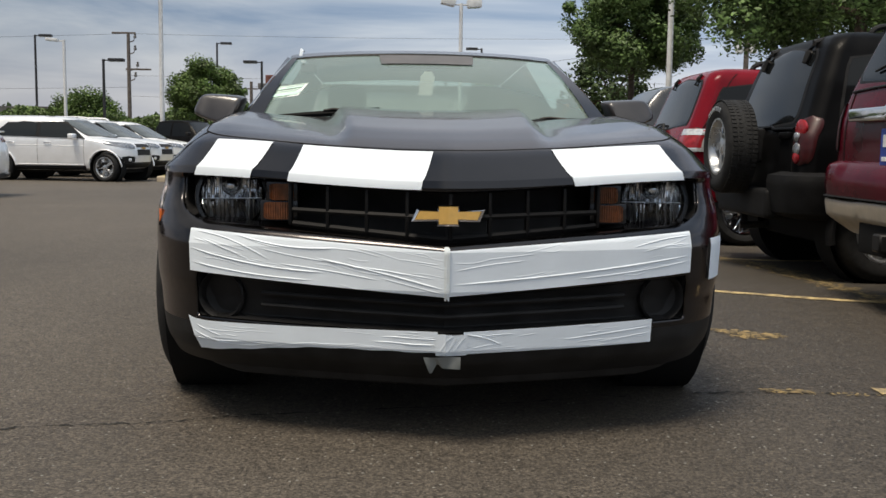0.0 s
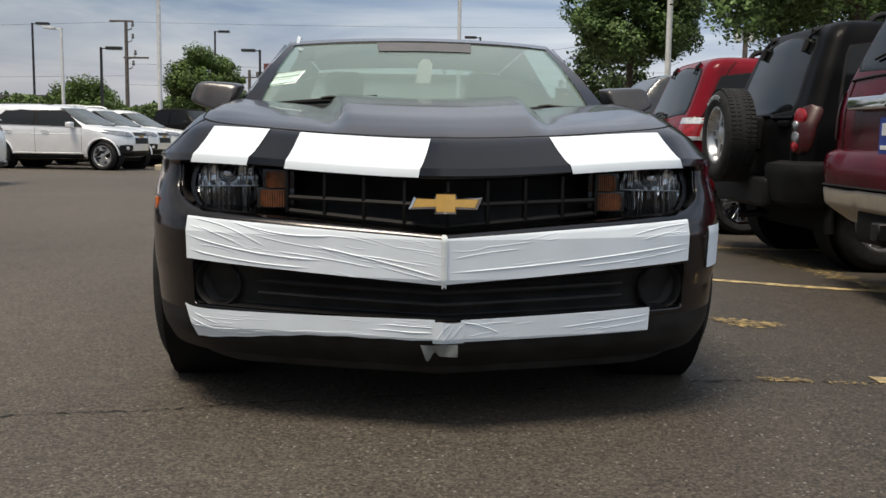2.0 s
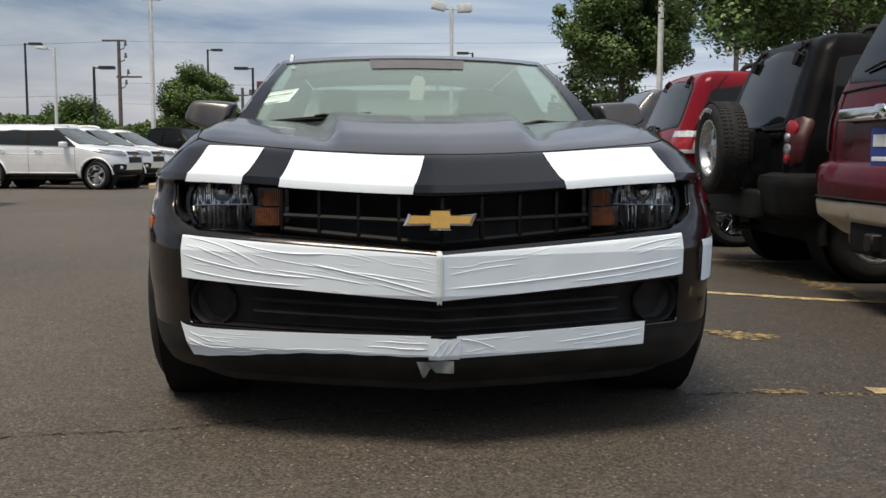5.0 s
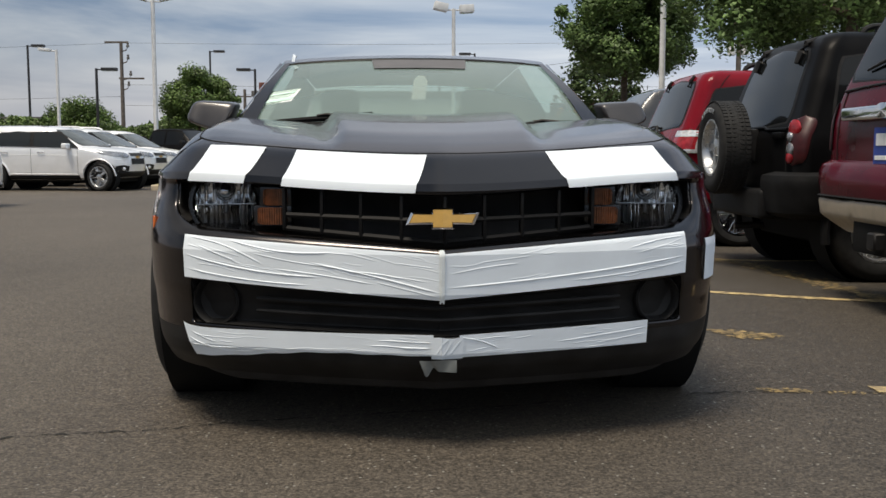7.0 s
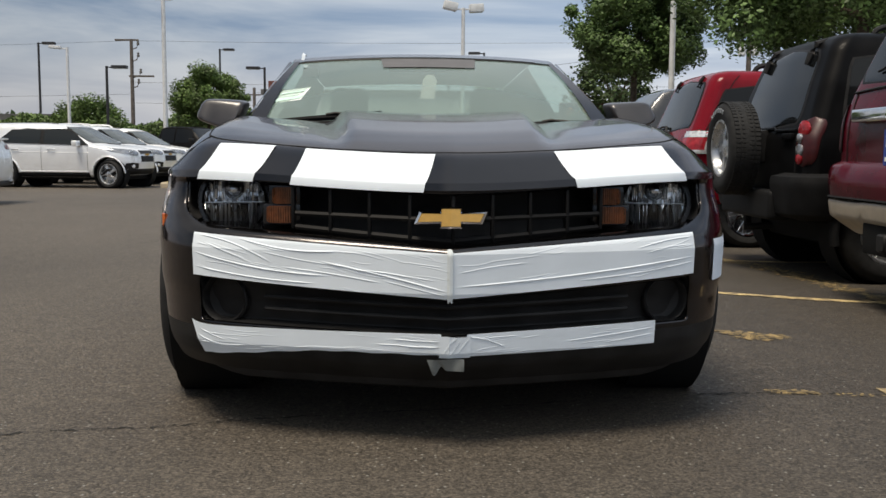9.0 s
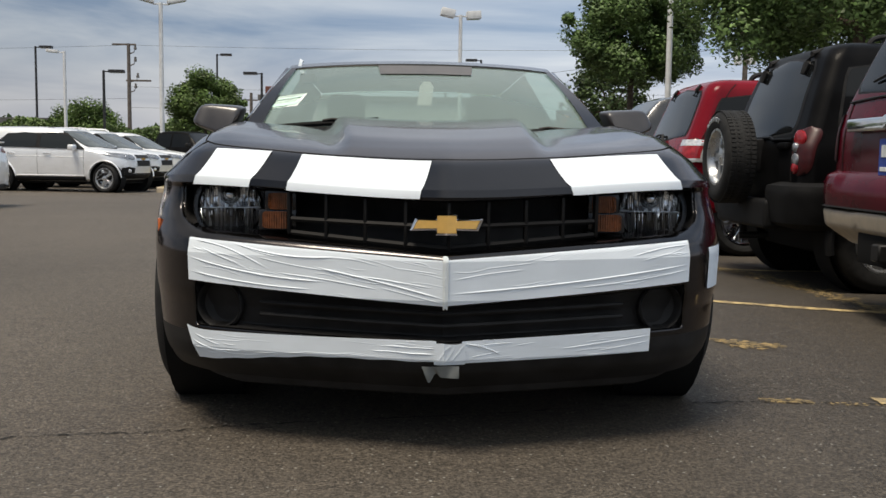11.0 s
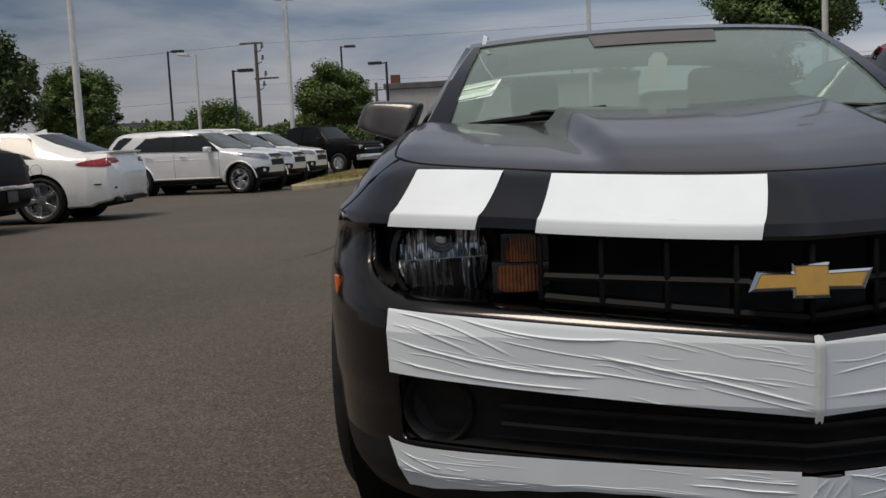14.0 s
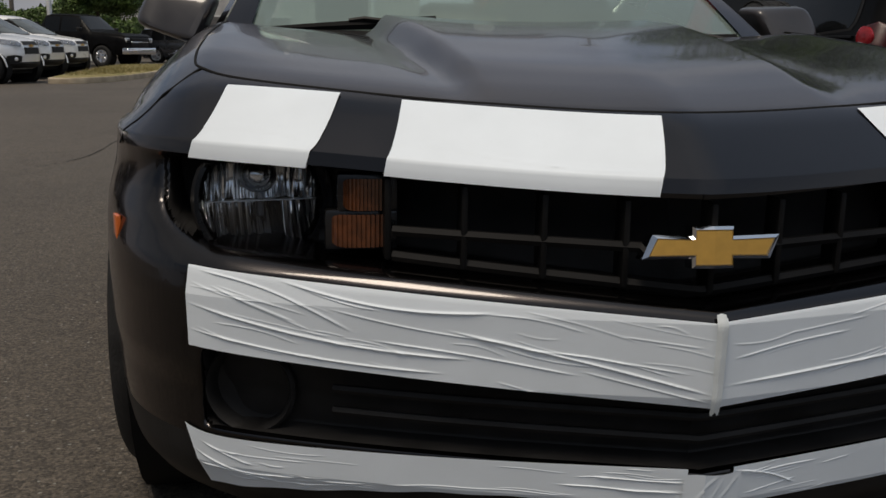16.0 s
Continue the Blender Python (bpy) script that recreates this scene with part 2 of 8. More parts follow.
M["white"] = material("white_paint", (0.89, 0.89, 0.88), 0.28, vary=0.03, scale=4, coat=0.7)
M["pearl"] = material("pearl_white_paint", (0.89, 0.885, 0.86), 0.26, vary=0.03, scale=4, coat=0.7)
M["red"] = material("bright_red_paint", (0.17, 0.006, 0.014), 0.16, vary=0.12, scale=5, coat=0.06, spec=0.12)
M["maroon"] = material("maroon_paint", (0.075, 0.004, 0.011), 0.16, vary=0.15, scale=5, coat=0.06, spec=0.10)
M["beige"] = material("beige_bumper", (0.42, 0.36, 0.28), 0.42, vary=0.1, scale=12)
M["dark_grey_plastic"] = material("grey_bumper_plastic", (0.0085, 0.0085, 0.009), 0.65, vary=0.2, scale=14, bump=0.15, bump_scale=150, spec=0.2)
M["charcoal"] = material("charcoal_paint", (0.035, 0.037, 0.042), 0.22, metal=0.3, vary=0.12, scale=5, coat=0.8)
M["black_suv"] = material("black_suv_paint", (0.006, 0.006, 0.0065), 0.42, vary=0.3, scale=4, coat=0.035, spec=0.05)
M["seat"] = material("grey_upholstery", (0.16, 0.17, 0.17), 0.85, vary=0.12, scale=20, bump=0.2, bump_scale=200)
M["screen_band"] = material("screen_band", (0.11, 0.105, 0.105), 0.5, vary=0.12, scale=14)
M["dash"] = material("dash_plastic", (0.05, 0.053, 0.052), 0.6, vary=0.15, scale=20, bump=0.1, bump_scale=200)
M["paper"] = material("paper", (0.90, 0.92, 0.91), 0.7, vary=0.03, scale=20)
M["green_print"] = material("green_print", (0.58, 0.80, 0.70), 0.7, vary=0.05, scale=20)
M["ink"] = material("dark_ink", (0.10, 0.11, 0.12), 0.7)
M["blue_print"] = material("blue_print", (0.03, 0.07, 0.36), 0.5, vary=0.1, scale=30)
M["yellow"] = material("worn_yellow_paint", (0.62, 0.47, 0.22), 0.8, color2=(0.20, 0.155, 0.095), scale=18, fine=0.4)
M["yellow_worn"] = material("flaking_yellow_paint", (0.40, 0.285, 0.12), 0.85, color2=(0.085, 0.070, 0.050), scale=26, fine=0.5)
M["crack"] = material("crack_dirt", (0.022, 0.020, 0.017), 0.95, vary=0.3, scale=30)
M["concrete"] = material("kerb_concrete", (0.40, 0.33, 0.235), 0.9, vary=0.2, scale=3, bump=0.3, bump_scale=60)
M["grass"] = material("dry_grass", (0.16, 0.15, 0.05), 0.95, color2=(0.30, 0.24, 0.10), scale=2.5, fine=0.5, bump=0.5, bump_scale=40)
M["leaf"] = material("leaf_green", (0.088, 0.140, 0.036), 0.5, vary=0.35, scale=1.2, random_tint=0.45, spec=0.3)
M["leaf_light"] = material("leaf_light_green", (0.092, 0.150, 0.046), 0.5, vary=0.3, scale=1.2, random_tint=0.45, spec=0.3)
M["leaf_dark"] = material("leaf_dark_green", (0.055, 0.085, 0.030), 0.6, vary=0.35, scale=0.8, random_tint=0.45, spec=0.25)
M["bark"] = material("bark", (0.085, 0.065, 0.05), 0.9, vary=0.35, scale=12, bump=0.7, bump_scale=40)
M["pole_white"] = material("painted_pole", (0.70, 0.71, 0.71), 0.5, vary=0.08, scale=6)
M["pole_dark"] = material("dark_pole", (0.022, 0.022, 0.024), 0.55, vary=0.2, scale=6)
M["wood_pole"] = material("weathered_wood_pole", (0.13, 0.11, 0.095), 0.9, vary=0.3, scale=6, bump=0.5, bump_scale=40)
M["wire"] = material("cable_black", (0.03, 0.03, 0.033), 0.6)
M["wall_pale"] = material("pale_siding", (0.50, 0.49, 0.47), 0.8, vary=0.08, scale=1.2, fine=0.05)
M["wall_tan"] = material("tan_wall", (0.40, 0.31, 0.23), 0.85, vary=0.12, scale=1.5, fine=0.08)
M["roof_grey"] = material("grey_roofing", (0.13, 0.125, 0.12), 0.85, vary=0.2, scale=2)
M["brick"] = material("brick_red", (0.17, 0.065, 0.05), 0.85, vary=0.25, scale=6)
M["sign_white"] = material("sign_white", (0.72, 0.72, 0.70), 0.6, vary=0.04, scale=4)
M["sign_red"] = material("sign_red", (0.50, 0.05, 0.03), 0.6, vary=0.1, scale=6)
M["sign_brown"] = material("sign_brown", (0.11, 0.045, 0.02), 0.7, vary=0.2, scale=6)
M["sign_orange"] = material("sign_orange", (0.60, 0.20, 0.03), 0.6, vary=0.1, scale=6)


def windscreen_material(name, tint, haze, see=0.86, gloss=0.0):
    """Thin tinted pane: light passes straight through, under a haze painted in as diffuse colour and a mirror-like
    gloss.
    """
    m = bpy.data.materials.new(name)
    m.use_nodes = True
    n, l = m.node_tree.nodes, m.node_tree.links
    n.clear()
    out = n.new("ShaderNodeOutputMaterial")
    tr = n.new("ShaderNodeBsdfTransparent")
    tr.inputs[0].default_value = (*tint, 1)
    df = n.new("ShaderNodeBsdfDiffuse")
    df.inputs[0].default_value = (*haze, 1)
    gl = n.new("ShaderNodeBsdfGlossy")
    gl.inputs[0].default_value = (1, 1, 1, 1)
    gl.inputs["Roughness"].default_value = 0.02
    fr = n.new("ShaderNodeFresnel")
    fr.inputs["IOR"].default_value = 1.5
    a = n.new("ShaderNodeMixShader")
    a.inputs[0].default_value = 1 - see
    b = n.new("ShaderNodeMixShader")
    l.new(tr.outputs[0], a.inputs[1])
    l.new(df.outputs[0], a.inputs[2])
    if gloss:
        b.inputs[0].default_value = gloss
    else:
        l.new(fr.outputs[0], b.inputs[0])
    l.new(a.outputs[0], b.inputs[1])
    l.new(gl.outputs[0], b.inputs[2])
    l.new(b.outputs[0], out.inputs[0])
    return m


# over half of this pane is the painted green-grey haze, standing in for glare
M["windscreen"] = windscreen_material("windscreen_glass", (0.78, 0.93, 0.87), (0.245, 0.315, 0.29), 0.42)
M["lamp_glass"] = windscreen_material("lamp_cover", (0.93, 0.94, 0.95), (0.4, 0.4, 0.4), 0.98)
M["side_glass"] = windscreen_material("side_glass", (0.78, 0.90, 0.84), (0.3, 0.34, 0.32), 0.95, 0.07)


# ---- building helpers ----
def mesh_object(name, bm, mat, parent=None, smooth=True, label=""):
    me = bpy.data.meshes.new(name)
    bmesh.ops.recalc_face_normals(bm, faces=bm.faces)
    bm.to_mesh(me)
    bm.free()
    me.materials.append(mat)
    if smooth:
        me.polygons.foreach_set("use_smooth", [True] * len(me.polygons))
        me.set_sharp_from_angle(angle=radians(38))
    ob = new(name, me)
    if parent is not None:
        ob.parent = parent
    if label:
        tagged(ob, label)
    return ob


def part(name, bm, mat, parent, label="", smooth=True):
    return mesh_object(name, bm, mat, parent, smooth, label)


def thing(name, label, category, group="", m=None, kind=""):
    ob = new(name)
    ob.empty_display_size = 0.2
    if m is not None:
        ob.matrix_world = m
    return tagged(ob, label, category, group, kind)


def grid(fn, nu, nv, bm=None, u0=0.0, u1=1.0, v0=0.0, v1=1.0):
    """A sheet of nu x nv faces over fn(u, v)."""
    bm = bm or bmesh.new()
    rows = [[bm.verts.new(fn(u0 + (u1 - u0) * i / nu, v0 + (v1 - v0) * j / nv)) for i in range(nu + 1)] for j in range(nv + 1)]
    for j in range(nv):
        for i in range(nu):
            bm.faces.new((rows[j][i], rows[j][i + 1], rows[j + 1][i + 1], rows[j + 1][i]))
    return bm


def box(x0, x1, y0, y1, z0, z1, bevel=0.0, seg=2, bm=None):
    out = bmesh.new()
    bmesh.ops.create_cube(out, size=1)
    for v in out.verts:
        v.co = Vector(((x0 + x1) / 2 + v.co.x * (x1 - x0), (y0 + y1) / 2 + v.co.y * (y1 - y0), (z0 + z1) / 2 + v.co.z * (z1 - z0)))
    if bevel:
        bmesh.ops.bevel(out, geom=out.edges[:], offset=bevel, segments=seg, affect="EDGES", profile=0.6)
    return merge(out, bm)


def merge(src, bm=None, m=None):
    if m is not None:
        bmesh.ops.transform(src, matrix=m, verts=src.verts)
    if bm is None:
        return src
    me = bpy.data.meshes.new("tmp")
    src.to_mesh(me)
    src.free()
    bm.from_mesh(me)
    bpy.data.meshes.remove(me)
    return bm


def lathe(profile, n=32, axis="Y", bm=None, closed=False):
    """Turns (radius, along) pairs round an axis."""
    bm = bm or bmesh.new()
    rings = []
    for r, a in profile:
        ring = []
        for i in range(n):
            t = 2 * math.pi * i / n
            c, s = r * math.cos(t), r * math.sin(t)
            ring.append(bm.verts.new({"Y": (c, a, s), "Z": (c, s, a), "X": (a, c, s)}[axis]))
        rings.append(ring)
    pairs = list(zip(rings, rings[1:])) + ([(rings[-1], rings[0])] if closed else [])
    for p, q in pairs:
        for i in range(n):
            bm.faces.new((p[i], p[(i + 1) % n], q[(i + 1) % n], q[i]))
    return bm


def tube(points, radius, n=8, bm=None, cap=True):
    """A round bar along points; radius may be one number or one per point."""
    bm = bm or bmesh.new()
    pts = [Vector(p) for p in points]
    rad = radius if isinstance(radius, (list, tuple)) else [radius] * len(pts)
    rings = []
    for i, p in enumerate(pts):
        d = (pts[min(i + 1, len(pts) - 1)] - pts[max(i - 1, 0)]).normalized()
        a = d.cross(Vector((0, 0, 1)) if abs(d.z) < 0.9 else Vector((1, 0, 0))).normalized()
        b = d.cross(a)
        rings.append([bm.verts.new(p + rad[i] * (math.cos(2 * math.pi * k / n) * a + math.sin(2 * math.pi * k / n) * b)) for k in range(n)])
    for p, q in zip(rings, rings[1:]):
        for k in range(n):
            bm.faces.new((p[k], p[(k + 1) % n], q[(k + 1) % n], q[k]))
    if cap:
        bm.faces.new(rings[0])
        bm.faces.new(rings[-1][::-1])
    return bm


def lerp(a, b, t):
    return a + (b - a) * t


def smooth01(t):
    t = max(0.0, min(1.0, t))
    return t * t * (3 - 2 * t)


def interp(x, xs, ys):
    return float(np.interp(x, xs, ys))


def spline(points, n):
    """Points along a Catmull-Rom curve through points, n per span."""
    p = [Vector(q) for q in points]
    p = [2 * p[0] - p[1]] + p + [2 * p[-1] - p[-2]]
    out = []
    for i in range(1, len(p) - 2):
        for k in range(n):
            t = k / n
            a, b, c, d = p[i - 1], p[i], p[i + 1], p[i + 2]
            out.append(0.5 * ((2 * b) + (c - a) * t + (2 * a - 5 * b + 4 * c - d) * t * t + (3 * b - a - 3 * c + d) * t ** 3))
    out.append(p[-2])
    return out


def prism(outline, depth, bm=None, m=None):
    """An outline in x, z drawn out along y, with its front at y = 0."""
    out = bmesh.new()
    a = [out.verts.new((x, 0, z)) for x, z in outline]
    b = [out.verts.new((x, depth, z)) for x, z in outline]
    out.faces.new(a)
    out.faces.new(b[::-1])
    for i in range(len(a)):
        j = (i + 1) % len(a)
        out.faces.new((a[i], b[i], b[j], a[j]))
    return merge(out, bm, m)


def cut(ob, cutters):
    """Takes the cutters' shapes out of a mesh object."""
    for c in cutters:
        mod = ob.modifiers.new("cut", "BOOLEAN")
        mod.object, mod.operation, mod.solver = c, "DIFFERENCE", "EXACT"
    bpy.context.view_layer.update()
    me = bpy.data.meshes.new_from_object(ob.evaluated_get(bpy.context.evaluated_depsgraph_get()))
    ob.modifiers.clear()
    old = ob.data
    ob.data = me
    bpy.data.meshes.remove(old)
    for c in cutters:
        d = c.data
        bpy.data.objects.remove(c)
        bpy.data.meshes.remove(d)


def split_materials(ob, names, parent):
    """Moves the faces of each further material slot into parts of their own, one per island. names: slot -> (name, material)."""
    me = ob.data
    for slot, (name, mat) in names.items():
        bm = bmesh.new()
        bm.from_mesh(me)
        bmesh.ops.delete(bm, geom=[f for f in bm.faces if f.material_index != slot], context="FACES")
        left = set(bm.faces)
        while left:
            seed = left.pop()
            isle, todo = [seed], [seed]
            while todo:
                for e in todo.pop().edges:
                    for g in e.link_faces:
                        if g in left:
                            left.discard(g)
                            isle.append(g)
                            todo.append(g)
            if sum(f.calc_area() for f in isle) < 0.004:
                continue
            b2 = bmesh.new()
            vm = {}
            for f in isle:
                for v in f.verts:
                    if v not in vm:
                        vm[v] = b2.verts.new(v.co)
                b2.faces.new([vm[v] for v in f.verts])
            for f in b2.faces:
                f.material_index = 0
            part(name, b2, mat, parent)
        bm.free()
    bm = bmesh.new()
    bm.from_mesh(me)
    bmesh.ops.delete(bm, geom=[f for f in bm.faces if f.material_index in names], context="FACES")
    bm.to_mesh(me)
    bm.free()


def wheel(parent, x, y, z, r, width, rim_r, side, spokes=5, rim_mat=None, twin=False, steer=0.0, dish=0.02):
    """A wheel with its axle along y: tyre, rim with spokes and hub. side: +1 or -1, the way its face points."""
    rim_mat = rim_mat or M["rim"]
    hw = width / 2
    m = pose(x, y, z, 0, 0, steer) @ pose(0, 0, 0, 0, 0, 0 if side > 0 else 180)
    prof = [(rim_r, -hw * 0.86), (rim_r + 0.02, -hw * 0.98), (lerp(rim_r, r, 0.55), -hw * 1.04), (r - 0.035, -hw * 0.96), (r - 0.008, -hw * 0.72),
            (r, -hw * 0.35), (r - 0.006, -hw * 0.32), (r - 0.006, -hw * 0.24), (r, -hw * 0.21), (r, hw * 0.21), (r - 0.006, hw * 0.24), (r - 0.006, hw * 0.32),
            (r, hw * 0.35), (r - 0.008, hw * 0.72), (r - 0.035, hw * 0.96), (lerp(rim_r, r, 0.55), hw * 1.04), (rim_r + 0.02, hw * 0.98), (rim_r, hw * 0.86)]
    bm = lathe(prof, 40)
    bmesh.ops.transform(bm, matrix=m, verts=bm.verts)
    tyre = part("tyre", bm, M["rubber"], parent)
    bm = lathe([(rim_r + 0.006, hw * 0.88), (rim_r + 0.004, hw * 0.92), (rim_r - 0.012, hw * 0.92), (rim_r - 0.03, hw * 0.7), (rim_r - 0.035, -hw * 0.7)], 40)
    # brake disc and back of the rim
    lathe([(rim_r - 0.034, -hw * 0.2), (0.03, -hw * 0.2)], 32, bm=bm)
    face = hw * 0.9 - dish
    for k in range(spokes):
        a = 2 * math.pi * k / spokes
        for off in (-0.11, 0.11) if spokes <= 6 else (0.0,):
            sp = bmesh.new()
            bmesh.ops.create_cube(sp, size=1)
            w0, w1 = 0.026, 0.038
            for v in sp.verts:
                t = v.co.x + 0.5
                v.co = Vector((lerp(0.03, rim_r - 0.012, t), face + v.co.y * 0.03 - 0.012 * t, v.co.z * lerp(w0, w1, t) * 1.1))
            bmesh.ops.bevel(sp, geom=sp.edges[:], offset=0.005, segments=1, affect="EDGES")
            merge(sp, bm, Matrix.Rotation(a + off, 4, "Y"))
    lathe([(0.075, face - 0.03), (0.07, face + 0.012), (0.035, face + 0.02), (0.0005, face + 0.02)], 20, bm=bm)
    bmesh.ops.transform(bm, matrix=m, verts=bm.verts)
    part("rim", bm, rim_mat, tyre)
    return tyre


def car_shell(parent, stations, paint, glass, arches, windows, trim_z=0.0, floor_z=0.2, wheel_r=0.36, n_between=4, zones=(), shear=None):
    """A closed car body from cross-sections.
    stations: (x, half width, bottom z, belt z, top z, half width of the top); windows: (x0, x1, kind) with kind side, front or rear;
    arches: (x, radius); zones: (slot, row, x0, x1) paints lamps flush into the skin; shear: (xs, lean of the window line at each).
    Slots: 0 paint, 1 glass, 2 lower trim, 3 headlamp, 4 tail lamp, 5 black plastic."""
    keys = np.array(stations, float)
    xs = []
    for a, b in zip(keys[:-1, 0], keys[1:, 0]):
        xs += list(np.linspace(a, b, n_between, endpoint=False))
    xs.append(keys[-1, 0])
    edges = [e for w in windows for e in w[:2]] + [e for zn in zones for e in zn[2:]]
    xs = sorted({round(x, 4) for x in xs} | {round(e, 4) for e in edges})
    rings = []
    for x in xs:
        hw, zb, zt, top, tw = (interp(x, keys[:, 0], keys[:, k]) for k in range(1, 6))
        zt = min(zt, top - 0.004)
        prof = [(0, zb), (hw * 0.86, zb), (hw * 0.95, zb + 0.03), (hw * 0.985, lerp(zb, zt, 0.2)), (hw, lerp(zb, zt, 0.45)), (hw * 0.992, lerp(zb, zt, 0.72)),
                (hw * 0.972, lerp(zb, zt, 0.9)), (hw * 0.935, zt), (hw * 0.925, zt + (top - zt) * 0.06), (lerp(hw * 0.925, tw, 0.42), lerp(zt, top, 0.48)), (tw, lerp(zt, top, 0.86)),
                (tw * 0.955, lerp(zt, top, 0.955)), (tw * 0.86, top - 0.004), (tw * 0.45, top + 0.006), (0, top + 0.01)]
        lean = interp(x, shear[0], shear[1]) if shear else 0.0
        dx = [0.0] * 8 + [lean * 0.06, lean * 0.5, lean * 0.9, lean * 0.95, lean * 0.6, 0.0, 0.0]
        ring = [(x + d, y, z) for (y, z), d in zip(prof, dx)]
        rings.append(ring + [(p[0], -p[1], p[2]) for p in ring[-2:0:-1]])
    bm = bmesh.new()
    rv = [[bm.verts.new(p) for p in r] for r in rings]
    n = len(rv[0])
    h = 14

    def slot(k, xa, xb, j):
        xm = (xa + xb) / 2
        kk = k if k < h else n - 1 - k
        for x0, x1, kind in windows:
            if x0 < xm < x1:
                if kind == "side" and kk in (8, 9):
                    return 1
                if (kind == "front" and kk in (12, 13, 11)) or (kind == "rear" and kk in (12, 13)):
                    return 1
        for sl, row, x0, x1 in zones:
            if kk == row and x0 < xm < x1:
                return sl
        if kk in (0, 1, 2):
            return 2 if trim_z else 0
        return 0

    for j in range(len(rv) - 1):
        for k in range(n):
            f = bm.faces.new((rv[j][k], rv[j][(k + 1) % n], rv[j + 1][(k + 1) % n], rv[j + 1][k]))
            f.material_index = slot(k, xs[j], xs[j + 1], j)
    bm.faces.new(rv[0])
    bm.faces.new(rv[-1][::-1])
    bmesh.ops.recalc_face_normals(bm, faces=bm.faces)
    me = bpy.data.meshes.new("body")
    bm.to_mesh(me)
    bm.free()
    for mt in (paint, glass, M["dark_grey_plastic"], M["clear_lens"], M["red_lens"], M["black_plastic"]):
        me.materials.append(mt)
    body = new("body", me)
    hwmax = keys[:, 1].max()
    cutters = []
    for ax, ar in arches:
        for s in (-1, 1):
            c = bmesh.new()
            bmesh.ops.create_cone(c, cap_ends=True, segments=36, radius1=ar, radius2=ar, depth=0.6)
            bmesh.ops.transform(c, matrix=pose(ax, s * (hwmax + 0.02), wheel_r, 90, 0, 0), verts=c.verts)
            cm = bpy.data.meshes.new("cutter")
            c.to_mesh(cm)
            c.free()
            cutters.append(new("cutter", cm))
    cut(body, cutters)
    body.parent = parent
    slots = {1: ("window", glass), 3: ("headlamp", M["clear_lens"]), 4: ("tail_lamp", M["red_lens"]), 5: ("bumper_insert", M["black_plastic"])}
    if trim_z:
        slots[2] = ("sill", M["dark_grey_plastic"])
    split_materials(body, slots, parent)
    body.data.polygons.foreach_set("use_smooth", [True] * len(body.data.polygons))
    body.data.set_sharp_from_angle(angle=radians(32))
    # dark wheel housings
    for ax, ar in arches:
        for s in (-1, 1):
            b = lathe([(ar - 0.004, s * (hwmax - 0.30)), (ar - 0.004, s * (hwmax - 0.05))], 28)
            lathe([(ar - 0.004, s * (hwmax - 0.28)), (0.02, s * (hwmax - 0.28))], 28, bm=b)
            for v in b.verts:
                v.co += Vector((ax, 0, wheel_r))
            part("wheel_housing", b, M["cavity"], parent)
    return body


def plate(parent, x, z, facing, w=0.3, h=0.15, y=0.0, mat=None):
    """A blank number plate with plain bars, on a car's end."""
    p = part("number_plate", box(x - 0.006, x + 0.006, y - w / 2, y + w / 2, z - h / 2, z + h / 2, 0.004, 1), mat or M["paper"], parent)
    part("plate_bar", box(x + facing * 0.008 - 0.002, x + facing * 0.008 + 0.002, y - w * 0.36, y + w * 0.36, z - h * 0.16, z + h * 0.16), M["ink"], p)
    return p


def side_mirror(parent, x, y, z, s, mat):
    b = box(x - 0.06, x + 0.09, y + s * 0.03 - 0.11, y + s * 0.03 + 0.11, z - 0.06, z + 0.085, 0.04, 3)
    box(x - 0.02, x + 0.05, y - 0.1 - 0.03 * s, y - 0.03 * s + 0.02, z - 0.05, z - 0.02, 0.008, 1, bm=b)
    return part("side_mirror", b, mat, parent)


def gz(x, y):
    """Height of the car park: it falls away gently past the parking stalls."""
    return -0.10 * max(smooth01((x - 1.0) / 2.2), smooth01((y - 8) / 12)) - 0.06 * smooth01((y - 16) / 5) * smooth01((-2.5 - x) / 2)


# ---- ground ----
def ground_fn():
    xs = [-400, -120, -60, -30, -15] + [-8 + 0.5 * i for i in range(17)] + [0.8 + 0.2 * i for i in range(16)] + [4.5, 6, 9, 15, 30, 60, 120, 400]
    ys = [-150, -60, -30, -15, -8, -4, 0, 4, 8, 10, 12, 14, 16, 18, 20, 24, 28, 32, 36, 40, 60, 100, 200, 500]
    bm = bmesh.new()
    rows = [[bm.verts.new((x, y, gz(x, y))) for x in xs] for y in ys]
    for j in range(len(ys) - 1):
        for i in range(len(xs) - 1):
            bm.faces.new((rows[j][i], rows[j][i + 1], rows[j + 1][i + 1], rows[j + 1][i]))
    return bm


tagged(mesh_object("ground", ground_fn(), M["asphalt"]), "worn grey-brown asphalt of a dealer's car park", "asphalt", kind="structure")


